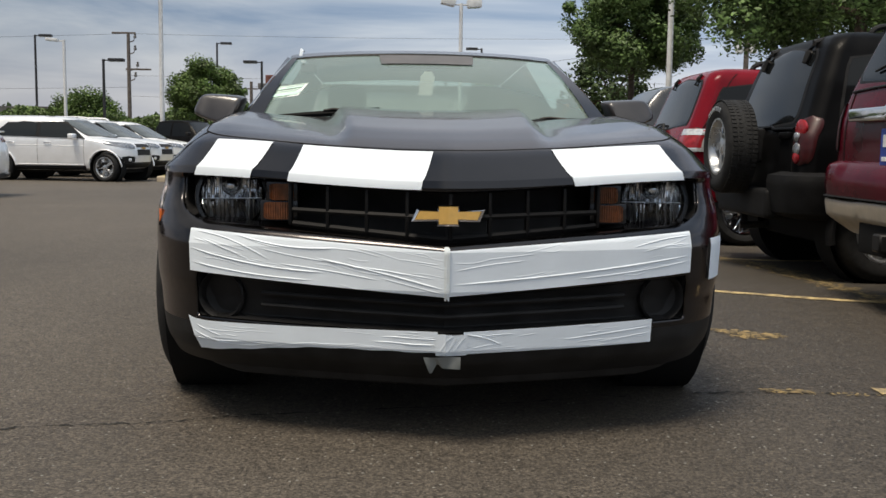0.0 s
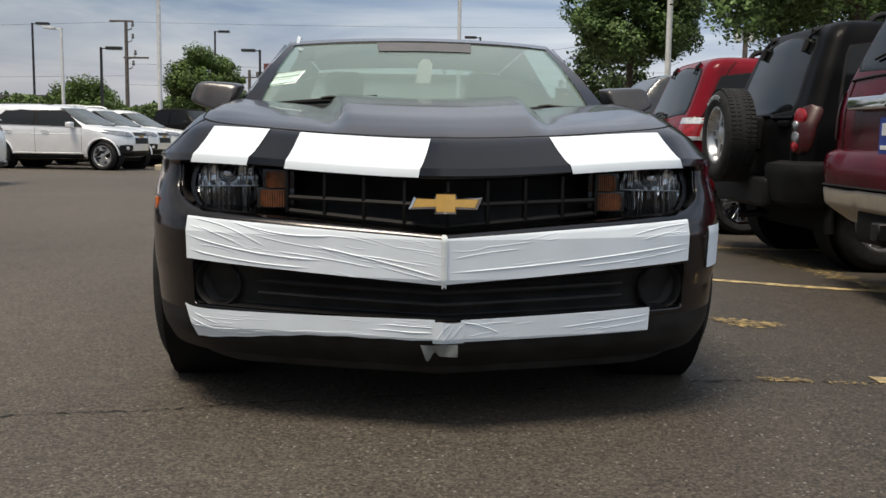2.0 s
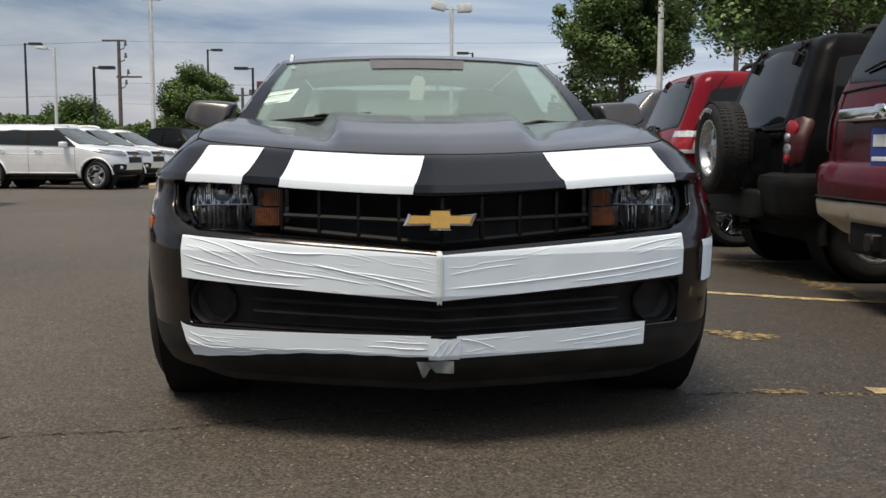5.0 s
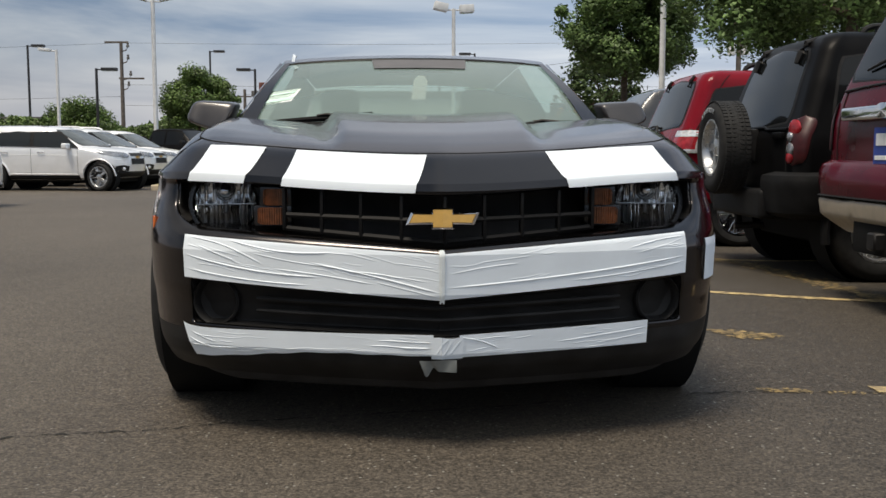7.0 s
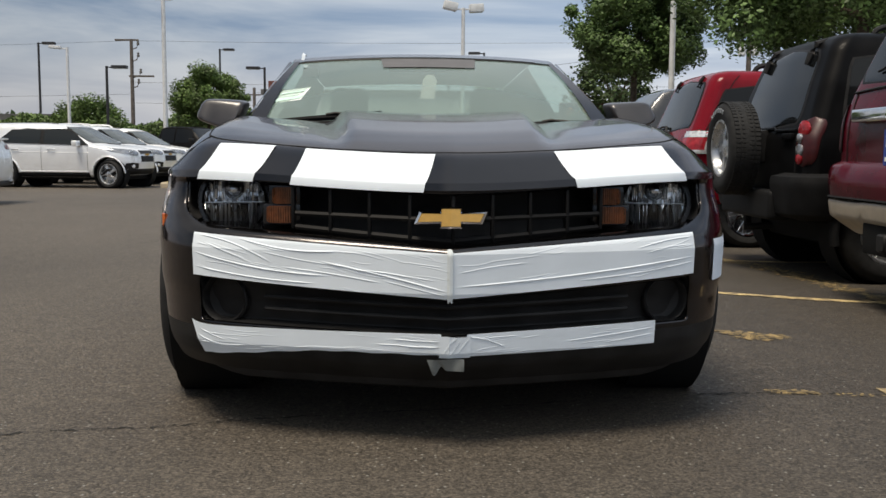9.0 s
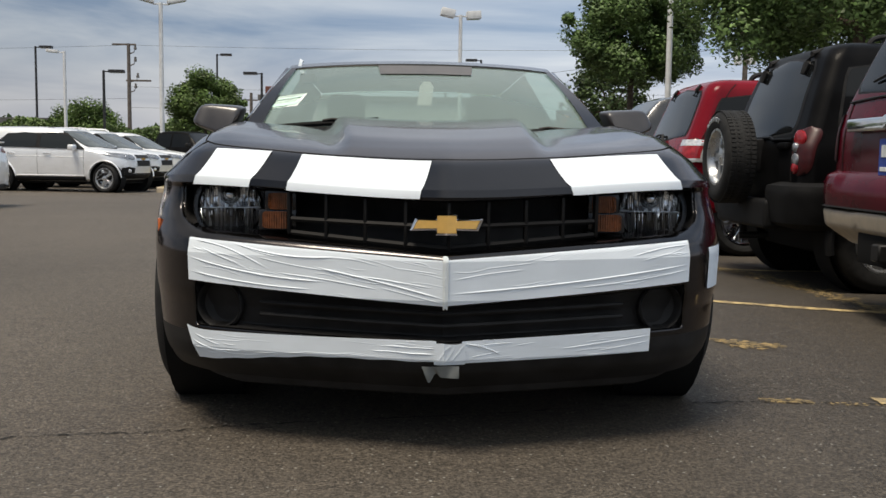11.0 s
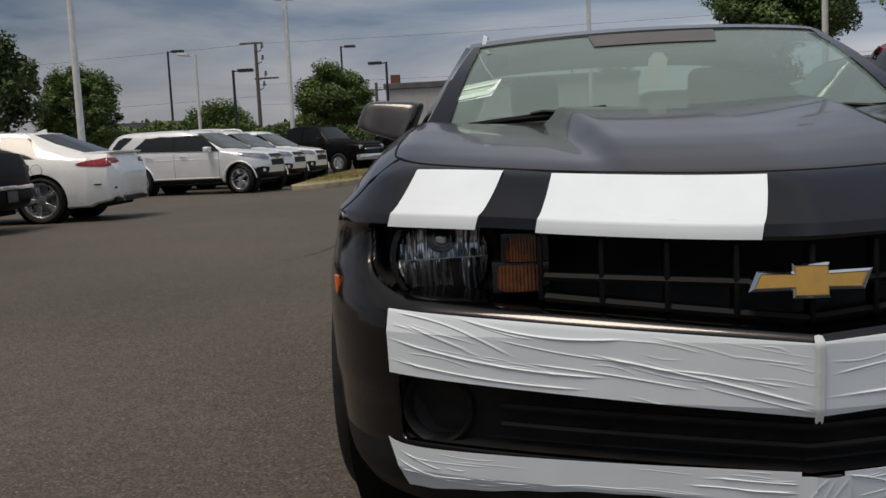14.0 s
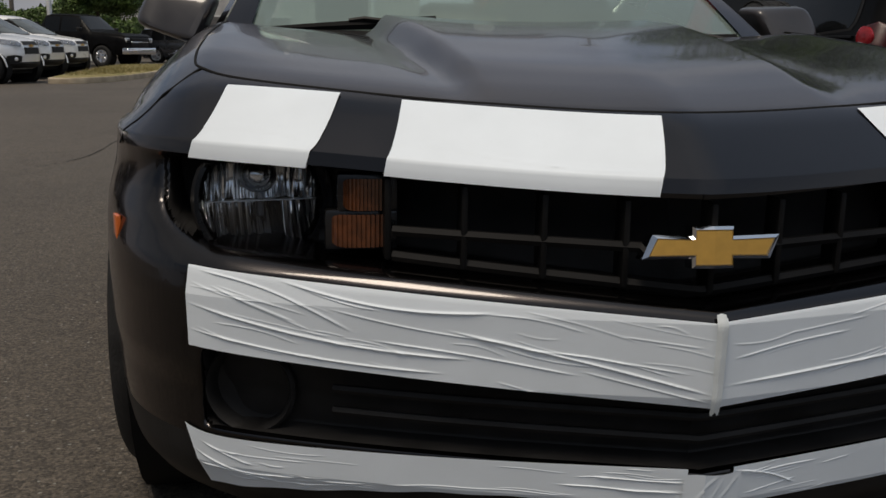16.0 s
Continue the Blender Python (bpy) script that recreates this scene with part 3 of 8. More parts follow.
# ---- the black sports coupe ----
# half outline of the bumper in plan, from the prow round the corner and along the side to the tail
OUTLINE = spline([(0, -0.42, 0), (0.15, -0.386, 0), (0.3, -0.350, 0), (0.45, -0.308, 0), (0.6, -0.258, 0), (0.72, -0.205, 0), (0.80, -0.140, 0),
                  (0.865, -0.045, 0), (0.908, 0.07, 0), (0.935, 0.22, 0), (0.95, 0.45, 0), (0.945, 0.8, 0), (0.925, 1.3, 0), (0.918, 1.9, 0),
                  (0.93, 2.5, 0), (0.955, 3.1, 0), (0.95, 3.6, 0), (0.92, 4.0, 0), (0.86, 4.25, 0), (0.70, 4.36, 0), (0.4, 4.40, 0), (0, 4.41, 0)], 8)
OUT_N = len(OUTLINE)
FRONT_END = 10 * 8          # index at the front axle


def out_normal(i):
    a, b = OUTLINE[max(i - 1, 0)], OUTLINE[min(i + 1, OUT_N - 1)]
    d = b - a
    if i == 0:
        d = Vector((1, 0.24, 0))
    if i == OUT_N - 1:
        d = Vector((-1, 0, 0))
    return Vector((d.y, -d.x, 0)).normalized()


NORMALS = [out_normal(i) for i in range(OUT_N)]
NORMALS[0] = Vector((0.12, -1, 0)).normalized()


def lean(z, side):
    """How far the skin lies inside the outline at height z; side 0 at the nose, 1 along the flank."""
    nose = interp(z, [0.16, 0.20, 0.24, 0.28, 0.33, 0.40, 0.45, 0.56, 0.60, 0.63, 0.70, 0.80],
                  [0.13, 0.085, 0.042, 0.026, 0.022, 0.018, 0.004, 0.0, 0.008, 0.022, 0.048, 0.066])
    flank = interp(z, [0.16, 0.20, 0.26, 0.34, 0.45, 0.55, 0.62, 0.70, 0.78, 0.86, 0.95],
                   [0.060, 0.042, 0.026, 0.014, 0.005, 0.001, 0.0, 0.005, 0.018, 0.04, 0.075])
    return lerp(nose, flank, side)


def flankness(i):
    return smooth01((i - 44) / 34)


def edge_z(ax):
    """Height of the bonnet's leading edge."""
    return 0.728 + 0.034 * smooth01(ax / 0.75)


def rise(d):
    return interp(d, [-0.01, 0.0, 0.004, 0.022, 0.05, 0.115, 0.2, 0.35, 0.6, 0.9, 1.2, 1.6], [-0.004, 0.0, 0.020, 0.033, 0.053, 0.099, 0.122, 0.145, 0.174, 0.199, 0.216, 0.228])


def lead_point(i):
    """Where the skin's upper edge meets the bonnet or the wing, for outline index i."""
    p, n, s = OUTLINE[i], NORMALS[i], flankness(i)
    return p - n * lerp(0.060, 0.022, s)


LEAD = [lead_point(i) for i in range(FRONT_END + 17)]
LEAD_X = [p.x for p in LEAD]
LEAD_Y = [p.y for p in LEAD]
HALF_W = 0.927
for p in LEAD:
    p.x = min(p.x, HALF_W - 0.0002)
LEAD_X = [p.x for p in LEAD]
_k = [i for i in range(len(LEAD)) if all(LEAD_X[j] < LEAD_X[i] - 1e-5 for j in range(i)) and LEAD_X[i] < HALF_W]
LXS, LYS = [LEAD_X[i] for i in _k], [LEAD_Y[i] for i in _k]


def lead_y(ax):
    return interp(ax, LXS, LYS)


def bonnet_z(x, y):
    ax = abs(x)
    d = y - lead_y(min(ax, HALF_W))
    z = edge_z(ax) + rise(d)
    # wing crown falls to the flank
    z -= 0.105 * smooth01((ax - 0.70) / 0.26) ** 1.6 * smooth01(d / 0.2 + 0.15)
    z += 0.012 * math.exp(-((ax - 0.74) / 0.12) ** 2) * smooth01((d - 0.1) / 0.3)
    # raised middle of the bonnet
    ridge = lerp(0.30, 0.415, min(1.0, max(0.0, d) / 1.2))
    step = smooth01((ridge + 0.012 - ax) / lerp(0.062, 0.085, smooth01(d)))
    z += step * (0.024 * smooth01((d - 0.10) / 0.34) + 0.023 * smooth01((d - 0.3) / 0.65))
    z -= 0.005 * math.exp(-((ax - ridge - 0.02) / 0.04) ** 2) * smooth01((d - 0.12) / 0.3)
    # crease down the middle
    z += 0.005 * max(0.0, 1 - ax / 0.4) * smooth01((0.5 - d) / 0.4)
    return z


def top_z(i):
    p = LEAD[i]
    return bonnet_z(min(p.x, HALF_W), p.y)


# body-colour bar dips towards the prow
def dip(ax):
    return 0.043 * max(0.0, 1 - ax / 0.74)


def open_lo(ax):
    """Lower lip of the lamp and grille opening."""
    t = max(0.0, min(1.0, (ax - 0.66) / 0.13))      # the outer end curves up out of the lip
    return 0.630 - 1.27 * dip(ax) + 0.062 * (1 - math.sqrt(1 - t ** 3))


def shelf(ax):
    """Height over which the painted lip turns in under the grille."""
    return lerp(0.009, 0.013, smooth01(ax / 0.72))


def roll_r(ax):
    return lerp(0.016, 0.034, smooth01(ax / 0.6)) + 0.020 * smooth01((ax - 0.68) / 0.11)


LIP = np.array([(a, open_lo(a)) for a in np.linspace(0.56, 0.79, 700)] + [(0.79, z) for z in np.linspace(0.63, 0.80, 700) if z > open_lo(0.789)])


def roll(ax, z):
    """How far the rounded border of the bumper bar falls back towards the opening, below it and at its outer end."""
    r = roll_r(ax)
    if ax < 0.58:
        away = open_lo(ax) - z
    elif ax < 0.79 and z > open_lo(ax):
        away = 0.0
    else:
        away = float(np.hypot(LIP[:, 0] - ax, LIP[:, 1] - z).min())
    t = max(0.0, min(1.0, 1 - away / r))
    top = smooth01((edge_z(ax) + 0.004 - z) / 0.02) if ax > 0.74 else 1.0
    return lerp(1.1, 0.75, smooth01((ax - 0.70) / 0.08)) * r * (1 - math.sqrt(1 - 0.96 * t * t)) * top


def recess(x, z):
    """Depth of the headlamp and grille opening and of the lower intake, and which opening: 0 none, 1 upper, 2 lower."""
    ax = abs(x)
    lo, hi = open_lo(ax), edge_z(ax) - 0.004
    e = smooth01((0.790 - ax) / 0.035)
    t = max(0.0, min(1.0, (z - lo) / shelf(ax)))
    a = t * (2 - t) * smooth01((hi - z) / 0.012) * e
    lo2, hi2 = 0.338 - 0.012 * (1 - ax / 0.74), 0.478 - dip(ax)
    e2 = smooth01((0.735 - ax) / 0.03)
    b = smooth01((z - lo2) / 0.014) * smooth01((hi2 - z) / 0.014) * e2
    return a, b


def skin(i, z, side):
    """A point of the nose and flank skin: outline index (may be fractional), height, +1 or -1 for the side."""
    i0 = int(min(max(i, 0), OUT_N - 1.001))
    t = i - i0
    p = OUTLINE[i0].lerp(OUTLINE[i0 + 1], t)
    n = NORMALS[i0].lerp(NORMALS[i0 + 1], t)
    q = p - n * lean(z, flankness(i))
    return Vector((side * q.x, q.y, z)), Vector((side * n.x, n.y, 0))


def index_at(ax):
    """Outline index at which the nose is ax wide."""
    return interp(ax, [p.x for p in OUTLINE[:FRONT_END]], list(range(FRONT_END)))


coupe = thing("sports_coupe", "black two-door sports coupe with white film strips across its nose", "car")

# nose skin, with the openings pressed in, sorted into painted and dark pieces
ROWS = 128
bms = {"paint": bmesh.new(), "upper": bmesh.new(), "lower": bmesh.new()}
vert_sets = {k: {} for k in bms}
half = [0.5 * k for k in range(0, 76)] + [38 + 0.25 * k for k in range(20)] + [43 + 0.08 * k for k in range(100)] + [51 + 0.25 * k for k in range(12)] + [54 + 0.5 * k for k in range(36)] + [72]
cols = [(-1, i) for i in half[:0:-1]] + [(1, i) for i in half]


def lead_at(i):
    a = min(int(i), len(LEAD) - 2)
    return LEAD[a].lerp(LEAD[a + 1], i - a)


def row_z(ax, zt, j):
    """Height of row j: rows run along the lips of both openings."""
    ax = min(ax, 0.79)
    lo, hi, w = open_lo(ax), edge_z(ax) - 0.004, shelf(ax)
    lo2, hi2 = 0.338 - 0.012 * (1 - ax / 0.74), 0.478 - dip(ax)
    marks = [0.185, lo2 - 0.004, lo2 + 0.018, hi2 - 0.018, hi2 + 0.004, lo - roll_r(ax), lo, lo + w, hi - 0.016, hi + 0.001, zt]
    return min(interp(j, [0, 12, 20, 32, 40, 52, 68, 82, 110, 122, 128], marks), zt)


def nose_vert(c, j):
    s, i = cols[c]
    lp = lead_at(i)
    zt = bonnet_z(min(lp.x, HALF_W), lp.y)
    z = row_z(skin(i, 0.6, 1)[0].x, zt, j)
    p, n = skin(i, z, s)
    # bring the upper rows onto the bonnet's edge
    w = smooth01(((z - 0.185) / (zt - 0.185) - 0.80) / 0.2)
    p = p.lerp(Vector((s * lp.x, lp.y, z)), w)
    a, b = recess(p.x if i < 60 else 2.0, z)
    lamp = smooth01((0.104 - math.hypot(abs(p.x) - 0.637, z - 0.690)) / 0.012)
    mesh_part = smooth01((0.452 - abs(p.x)) / 0.012)
    depth = (0.098 + 0.10 * lamp + 0.05 * mesh_part) * a + 0.055 * b
    if i < 66:
        depth += roll(abs(p.x), z)
    p = p + Vector((0, depth, 0))
    return p, a, b


cache = {(c, j): nose_vert(c, j) for c in range(len(cols)) for j in range(ROWS + 1)}
for c in range(len(cols) - 1):
    for j in range(ROWS):
        ids = [(c, j), (c + 1, j), (c + 1, j + 1), (c, j + 1)]
        a = sum(cache[k][1] for k in ids) / 4
        b = sum(cache[k][2] for k in ids) / 4
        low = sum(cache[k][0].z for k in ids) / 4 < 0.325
        fax, fz = abs(cache[ids[0]][0].x), sum(cache[k][0].z for k in ids) / 4
        lip = fz < open_lo(fax) + 0.9 * shelf(fax)
        turn = (cache[ids[1]][0] - cache[ids[0]][0]).cross(cache[ids[3]][0] - cache[ids[0]][0]).normalized()
        inward = 0.735 < fax < 0.81 and fz > open_lo(min(fax, 0.79)) - 0.004 and turn.x * (1 if cache[ids[0]][0].x > 0 else -1) < -0.30
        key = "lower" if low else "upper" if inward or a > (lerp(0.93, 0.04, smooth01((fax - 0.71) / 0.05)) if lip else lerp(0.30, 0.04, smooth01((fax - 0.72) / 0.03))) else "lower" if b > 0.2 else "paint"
        vs = []
        for k in ids:
            if k not in vert_sets[key]:
                vert_sets[key][k] = bms[key].verts.new(cache[k][0])
            vs.append(vert_sets[key][k])
        bms[key].faces.new(vs)
part("front_bumper", bms["paint"], M["black_paint"], coupe)
part("grille_recess", bms["upper"], M["black_plastic"], coupe)
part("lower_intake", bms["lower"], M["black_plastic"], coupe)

# flanks and tail skin
for s in (-1, 1):
    def flank(u, v, s=s):
        i = lerp(FRONT_END - 8, OUT_N - 1, u)
        y = skin(i, 0.5, s)[0].y
        zt = flank_top(i)
        z = lerp(0.2, zt, v)
        p, n = skin(i, z, s)
        if i <= FRONT_END + 16:
            ii = int(i)
            lp = LEAD[min(ii, len(LEAD) - 1)].lerp(LEAD[min(ii + 1, len(LEAD) - 1)], i - ii)
            p = p.lerp(Vector((s * lp.x, lp.y, z)), smooth01((v - 0.8) / 0.2))
        return p

    def flank_top(i):
        if i <= FRONT_END + 15:
            a = int(i)
            return lerp(top_z(a), top_z(min(a + 1, FRONT_END + 16)), i - a)
        y = skin(i, 0.5, 1)[0].y
        base = top_z(FRONT_END + 16)
        return interp(y, [0.9, 1.3, 2.2, 3.0, 3.6, 4.0, 4.3, 4.42], [base, base + 0.012, 0.90, 0.955, 0.975, 0.97, 0.955, 0.95])

    bm = grid(flank, (OUT_N - 1 - FRONT_END + 8) * 1, 22)
    bmesh.ops.recalc_face_normals(bm, faces=bm.faces)
    bmesh.ops.solidify(bm, geom=bm.faces[:], thickness=0.02)
    me = bpy.data.meshes.new("body_side")
    bm.to_mesh(me)
    bm.free()
    me.materials.append(M["black_paint"])
    side_ob = new("body_side", me)
    cutters = []
    for ay in (0.50, 3.352):
        cbm = bmesh.new()
        bmesh.ops.create_cone(cbm, cap_ends=True, segments=44, radius1=0.385, radius2=0.385, depth=0.5)
        bmesh.ops.transform(cbm, matrix=pose(s * 0.93, ay, 0.355, 0, 90, 0), verts=cbm.verts)
        cm = bpy.data.meshes.new("cutter")
        cbm.to_mesh(cm)
        cbm.free()
        cutters.append(new("cutter", cm))
    cut(side_ob, cutters)
    side_ob.parent = coupe
    side_ob.data.polygons.foreach_set("use_smooth", [True] * len(side_ob.data.polygons))
    side_ob.data.set_sharp_from_angle(angle=radians(35))
    # door seam lines and handle
    for dy in (1.02, 2.36):
        i = interp(dy, [skin(k, 0.5, 1)[0].y for k in range(FRONT_END, OUT_N - 24)], list(range(FRONT_END, OUT_N - 24)))
        part("door_seam", tube([skin(i, 0.26 + 0.03 * k, s)[0] for k in range(21)], 0.003, 6), M["cavity"], coupe)
    i = interp(2.15, [skin(k, 0.5, 1)[0].y for k in range(FRONT_END, OUT_N - 24)], list(range(FRONT_END, OUT_N - 24)))
    p = skin(i, 0.80, s)[0]
    part("door_handle", box(p.x - 0.02, p.x + 0.02, p.y - 0.1, p.y + 0.1, 0.785, 0.815, 0.009, 2), M["black_paint"], coupe)

# bonnet and front wings in one skin


def bonnet_end(ax):
    return 0.885 - 0.085 * smooth01((ax - 0.335) / 0.05) + 0.16 * smooth01((ax - 0.70) / 0.06) + 0.10 * smooth01((ax - 0.80) / 0.08)


XS = sorted({round(HALF_W * math.sin(math.pi / 2 * k / 46), 4) for k in range(47)} | {round(0.235 + 0.007 * k, 4) for k in range(27)})
XS = [-x for x in XS[:0:-1]] + XS
VS = [0, 0.004, 0.010, 0.018, 0.028, 0.04, 0.055, 0.075, 0.1, 0.13, 0.17] + [0.21 + 0.79 * k / 18 for k in range(19)]


def bonnet_pt(x, v):
    ax = abs(x)
    y0, y1 = lead_y(ax), bonnet_end(ax)
    y = lerp(y0, y1, v)
    return Vector((x, y, bonnet_z(x, y)))


bm = bmesh.new()
rows = [[bm.verts.new(bonnet_pt(x, v)) for x in XS] for v in VS]
for j in range(len(VS) - 1):
    for i in range(len(XS) - 1):
        bm.faces.new((rows[j][i], rows[j][i + 1], rows[j + 1][i + 1], rows[j + 1][i]))
bonnet = part("bonnet", bm, M["black_paint"], coupe)

# shut line between bonnet and wings, running round the nose
for s in (-1, 1):
    pts = [(0.0, 0.135), (0.25, 0.135), (0.45, 0.138), (0.60, 0.150)]
    line = [Vector((s * x, lead_y(x) + d, 0)) for x, d in pts]
    line += [Vector((s * x, y, 0)) for x, y in ((0.695, 0.02), (0.745, 0.10), (0.762, 0.20), (0.762, 0.45), (0.75, 0.75), (0.735, 0.90))]
    line = [Vector((p.x, p.y, bonnet_z(p.x, p.y) - 0.0005)) for p in spline(line, 8)]
    part("shut_line", tube(line, 0.0026, 6), M["cavity"], bonnet)


# seam between the bumper cover and the wing
for s in (-1, 1):
    line = spline([(0.742, 0.095, 0), (0.80, 0.070, 0), (0.85, 0.085, 0), (0.89, 0.12, 0)], 8)
    part("wing_seam", tube([Vector((s * p.x, p.y, bonnet_z(p.x, p.y) - 0.0003)) for p in line], 0.0018, 6), M["cavity"], bonnet)


# scuttle between bonnet and glass
def base_pt(x):
    """Lower edge of the windscreen."""
    ax = abs(x)
    return Vector((x, 0.955 + 0.09 * (ax / 0.74) ** 2.2, 0.962 - 0.016 * (ax / 0.74) ** 2))


def head_pt(u):
    """Upper edge of the windscreen, u from -1 to 1."""
    return Vector((0.607 * u, 1.50 + 0.11 * abs(u) ** 2.3, 1.262 - 0.016 * abs(u) ** 2.4))


part("scuttle", grid(lambda u, v: Vector((lerp(-0.76, 0.76, u), lerp(bonnet_end(abs(lerp(-0.76, 0.76, u))) - 0.02, base_pt(lerp(-0.76, 0.76, u)).y + 0.02, v), lerp(0.915, 0.966, v))), 40, 3), M["cavity"], coupe)


def screen_pt(u, v):
    a, b = base_pt(0.762 * u), head_pt(u)
    p = a.lerp(b, v)
    p.z += 0.018 * math.sin(math.pi * v) * (1 - 0.3 * abs(u))
    p.y -= 0.012 * math.sin(math.pi * v)
    return p


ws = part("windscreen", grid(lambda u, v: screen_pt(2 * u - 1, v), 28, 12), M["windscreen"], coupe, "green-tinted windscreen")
ws.visible_shadow = False
part("screen_surround", tube([screen_pt(-1, k / 12) for k in range(13)] + [screen_pt(-1 + 2 * k / 24, 1) for k in range(1, 25)] + [screen_pt(1, 1 - k / 12) for k in range(1, 13)], 0.006, 6), M["black_plastic"], coupe)

for s in (-1, 1):
    part("pillar_cover", grid(lambda u, v: screen_pt(s * lerp(1.0, lerp(0.90, 0.955, v), u), v) + Vector((0, -0.006, 0.007)), 4, 14), M["black_paint"], coupe)
# plain dark grey band laid just outside the glass near its upper edge
part("shade_band", grid(lambda u, v: screen_pt(lerp(-0.30, 0.34, u) * (1 + 0.10 * v), lerp(0.80, 0.985, v)) + Vector((0, -0.004, 0.004)), 16, 4), M["screen_band"], coupe, "dark band at the head of the windscreen")

# roof, pillars, side glass, rear glass
BELT = spline([(0.765, 1.08, 0.945), (0.79, 1.4, 0.945), (0.80, 2.0, 0.93), (0.79, 2.6, 0.945), (0.74, 3.1, 0.965), (0.66, 3.5, 0.985)], 6)
RAIL = spline([(0.617, 1.63, 1.252), (0.62, 1.8, 1.284), (0.605, 2.1, 1.306), (0.60, 2.5, 1.30), (0.575, 2.85, 1.262), (0.545, 3.05, 1.228)], 6)


def along(curve, t):
    f = t * (len(curve) - 1)
    i = min(int(f), len(curve) - 2)
    return curve[i].lerp(curve[i + 1], f - i)


def roof_pt(u, v):
    e = along(RAIL, v)
    x = e.x * (2 * u - 1)
    k = 1 - (2 * u - 1) ** 2
    y = e.y - 0.105 * k * (1 - v) ** 2
    return Vector((x, y, e.z + 0.022 * k ** 0.8))


part("roof", grid(roof_pt, 20, 20), M["black_paint"], coupe)
for s in (-1, 1):
    fx = lambda p: Vector((s * p.x, p.y, p.z))
    part("windscreen_pillar", grid(lambda u, v: fx(screen_pt(1, v)).lerp(fx(Vector((lerp(0.785, 0.628, v), lerp(1.10, 1.68, v), lerp(0.945, 1.258, v)))), u) + Vector((s * 0.008, 0, 0.004)), 3, 14), M["black_paint"], coupe)
    side_g = part("side_window", grid(lambda u, v: fx(along(BELT, 0.02 + 0.46 * u)).lerp(fx(along(RAIL, 0.02 + 0.54 * u)), v), 20, 6), M["side_glass"], coupe)
    side_g.visible_shadow = False
    part("rear_pillar", grid(lambda u, v: fx(along(BELT, 0.48 + 0.52 * u)).lerp(fx(along(RAIL, 0.56 + 0.44 * u)), v) + Vector((s * 0.006, 0, 0)), 10, 6), M["black_paint"], coupe)
    # shoulder between flank and glass
    def shoulder(u, v):
        y = lerp(0.98, 4.0, u)
        side_x = interp(y, [p.y for p in OUTLINE[FRONT_END:OUT_N - 30]], [p.x for p in OUTLINE[FRONT_END:OUT_N - 30]]) - 0.045
        base = top_z(FRONT_END + 16)
        a = Vector((side_x, y, interp(y, [0.9, 1.3, 2.2, 3.0, 3.6, 4.0], [base + 0.002, base + 0.012, 0.90, 0.955, 0.975, 0.97])))
        b = Vector((interp(y, [1.0, 1.4, 2.6, 3.1, 3.5, 4.0], [0.75, 0.785, 0.785, 0.735, 0.65, 0.62]), y, interp(y, [1.0, 2.0, 2.6, 3.5, 4.0], [0.952, 0.932, 0.947, 0.987, 0.985])))
        return fx(a.lerp(b, v))

    part("shoulder", grid(shoulder, 30, 4), M["black_paint"], coupe)
rg = part("rear_window", grid(lambda u, v: Vector((lerp(-0.64, 0.64, u), 3.52, 0.99)).lerp(Vector((lerp(-0.54, 0.54, u), 3.05, 1.235 + 0.03 * math.sin(math.pi * u))), v), 14, 6), M["side_glass"], coupe)
rg.visible_shadow = False
part("boot_lid", grid(lambda u, v: Vector((lerp(-0.80, 0.80, u), lerp(3.50, 4.38 - 0.12 * (2 * u - 1) ** 4, v), 0.985 - 0.03 * v + 0.012 * math.sin(math.pi * u))), 14, 8), M["black_paint"], coupe)
for x in (-0.62, -0.32, 0.32, 0.62):
    part("tail_lamp", box(x - 0.11, x + 0.11, 4.335, 4.405, 0.76, 0.88, 0.03, 3), M["red_lens"], coupe)

# cabin: dash, wheel, seats
part("dashboard", grid(lambda u, v: Vector((lerp(-0.72, 0.72, u), lerp(1.0, 1.52, v), 0.925 + 0.045 * math.sin(math.pi * min(1, v * 1.15)) - 0.16 * max(0, v - 0.8) / 0.2)), 24, 12), M["dash"], coupe)
part("steering_wheel", lathe([(0.185 + 0.015 * math.cos(a), 0.015 * math.sin(a)) for a in [2 * math.pi * k / 8 for k in range(8)]], 32, closed=True), M["dash"], coupe).matrix_world = pose(0.36, 1.62, 0.92, -24, 0, 0)
for sx in (-0.37, 0.37):
    part("seat_back", box(sx - 0.24, sx + 0.24, 2.12, 2.26, 0.45, 0.97, 0.06, 3), M["seat"], coupe)
    part("head_restraint", box(sx - 0.10, sx + 0.10, 2.15, 2.25, 0.99, 1.17, 0.045, 3), M["seat"], coupe)
    part("seat_cushion", box(sx - 0.25, sx + 0.25, 1.62, 2.15, 0.40, 0.56, 0.06, 3), M["seat"], coupe)
part("rear_bench", box(-0.6, 0.6, 2.9, 3.05, 0.5, 0.96, 0.06, 3), M["seat"], coupe)
part("cabin_floor", box(-0.85, 0.85, 0.9, 3.6, 0.24, 0.30), M["cavity"], coupe)
part("underbody", box(-0.60, 0.60, 0.0, 4.2, 0.19, 0.25, 0.02, 1), M["cavity"], coupe)
part("engine_bulkhead", box(-0.80, 0.80, 0.0, 0.02, 0.2, 0.80), M["cavity"], coupe)
part("inner_mirror", box(-0.17, 0.18, 1.46, 1.49, 1.20, 1.25, 0.022, 3), M["dash"], coupe)

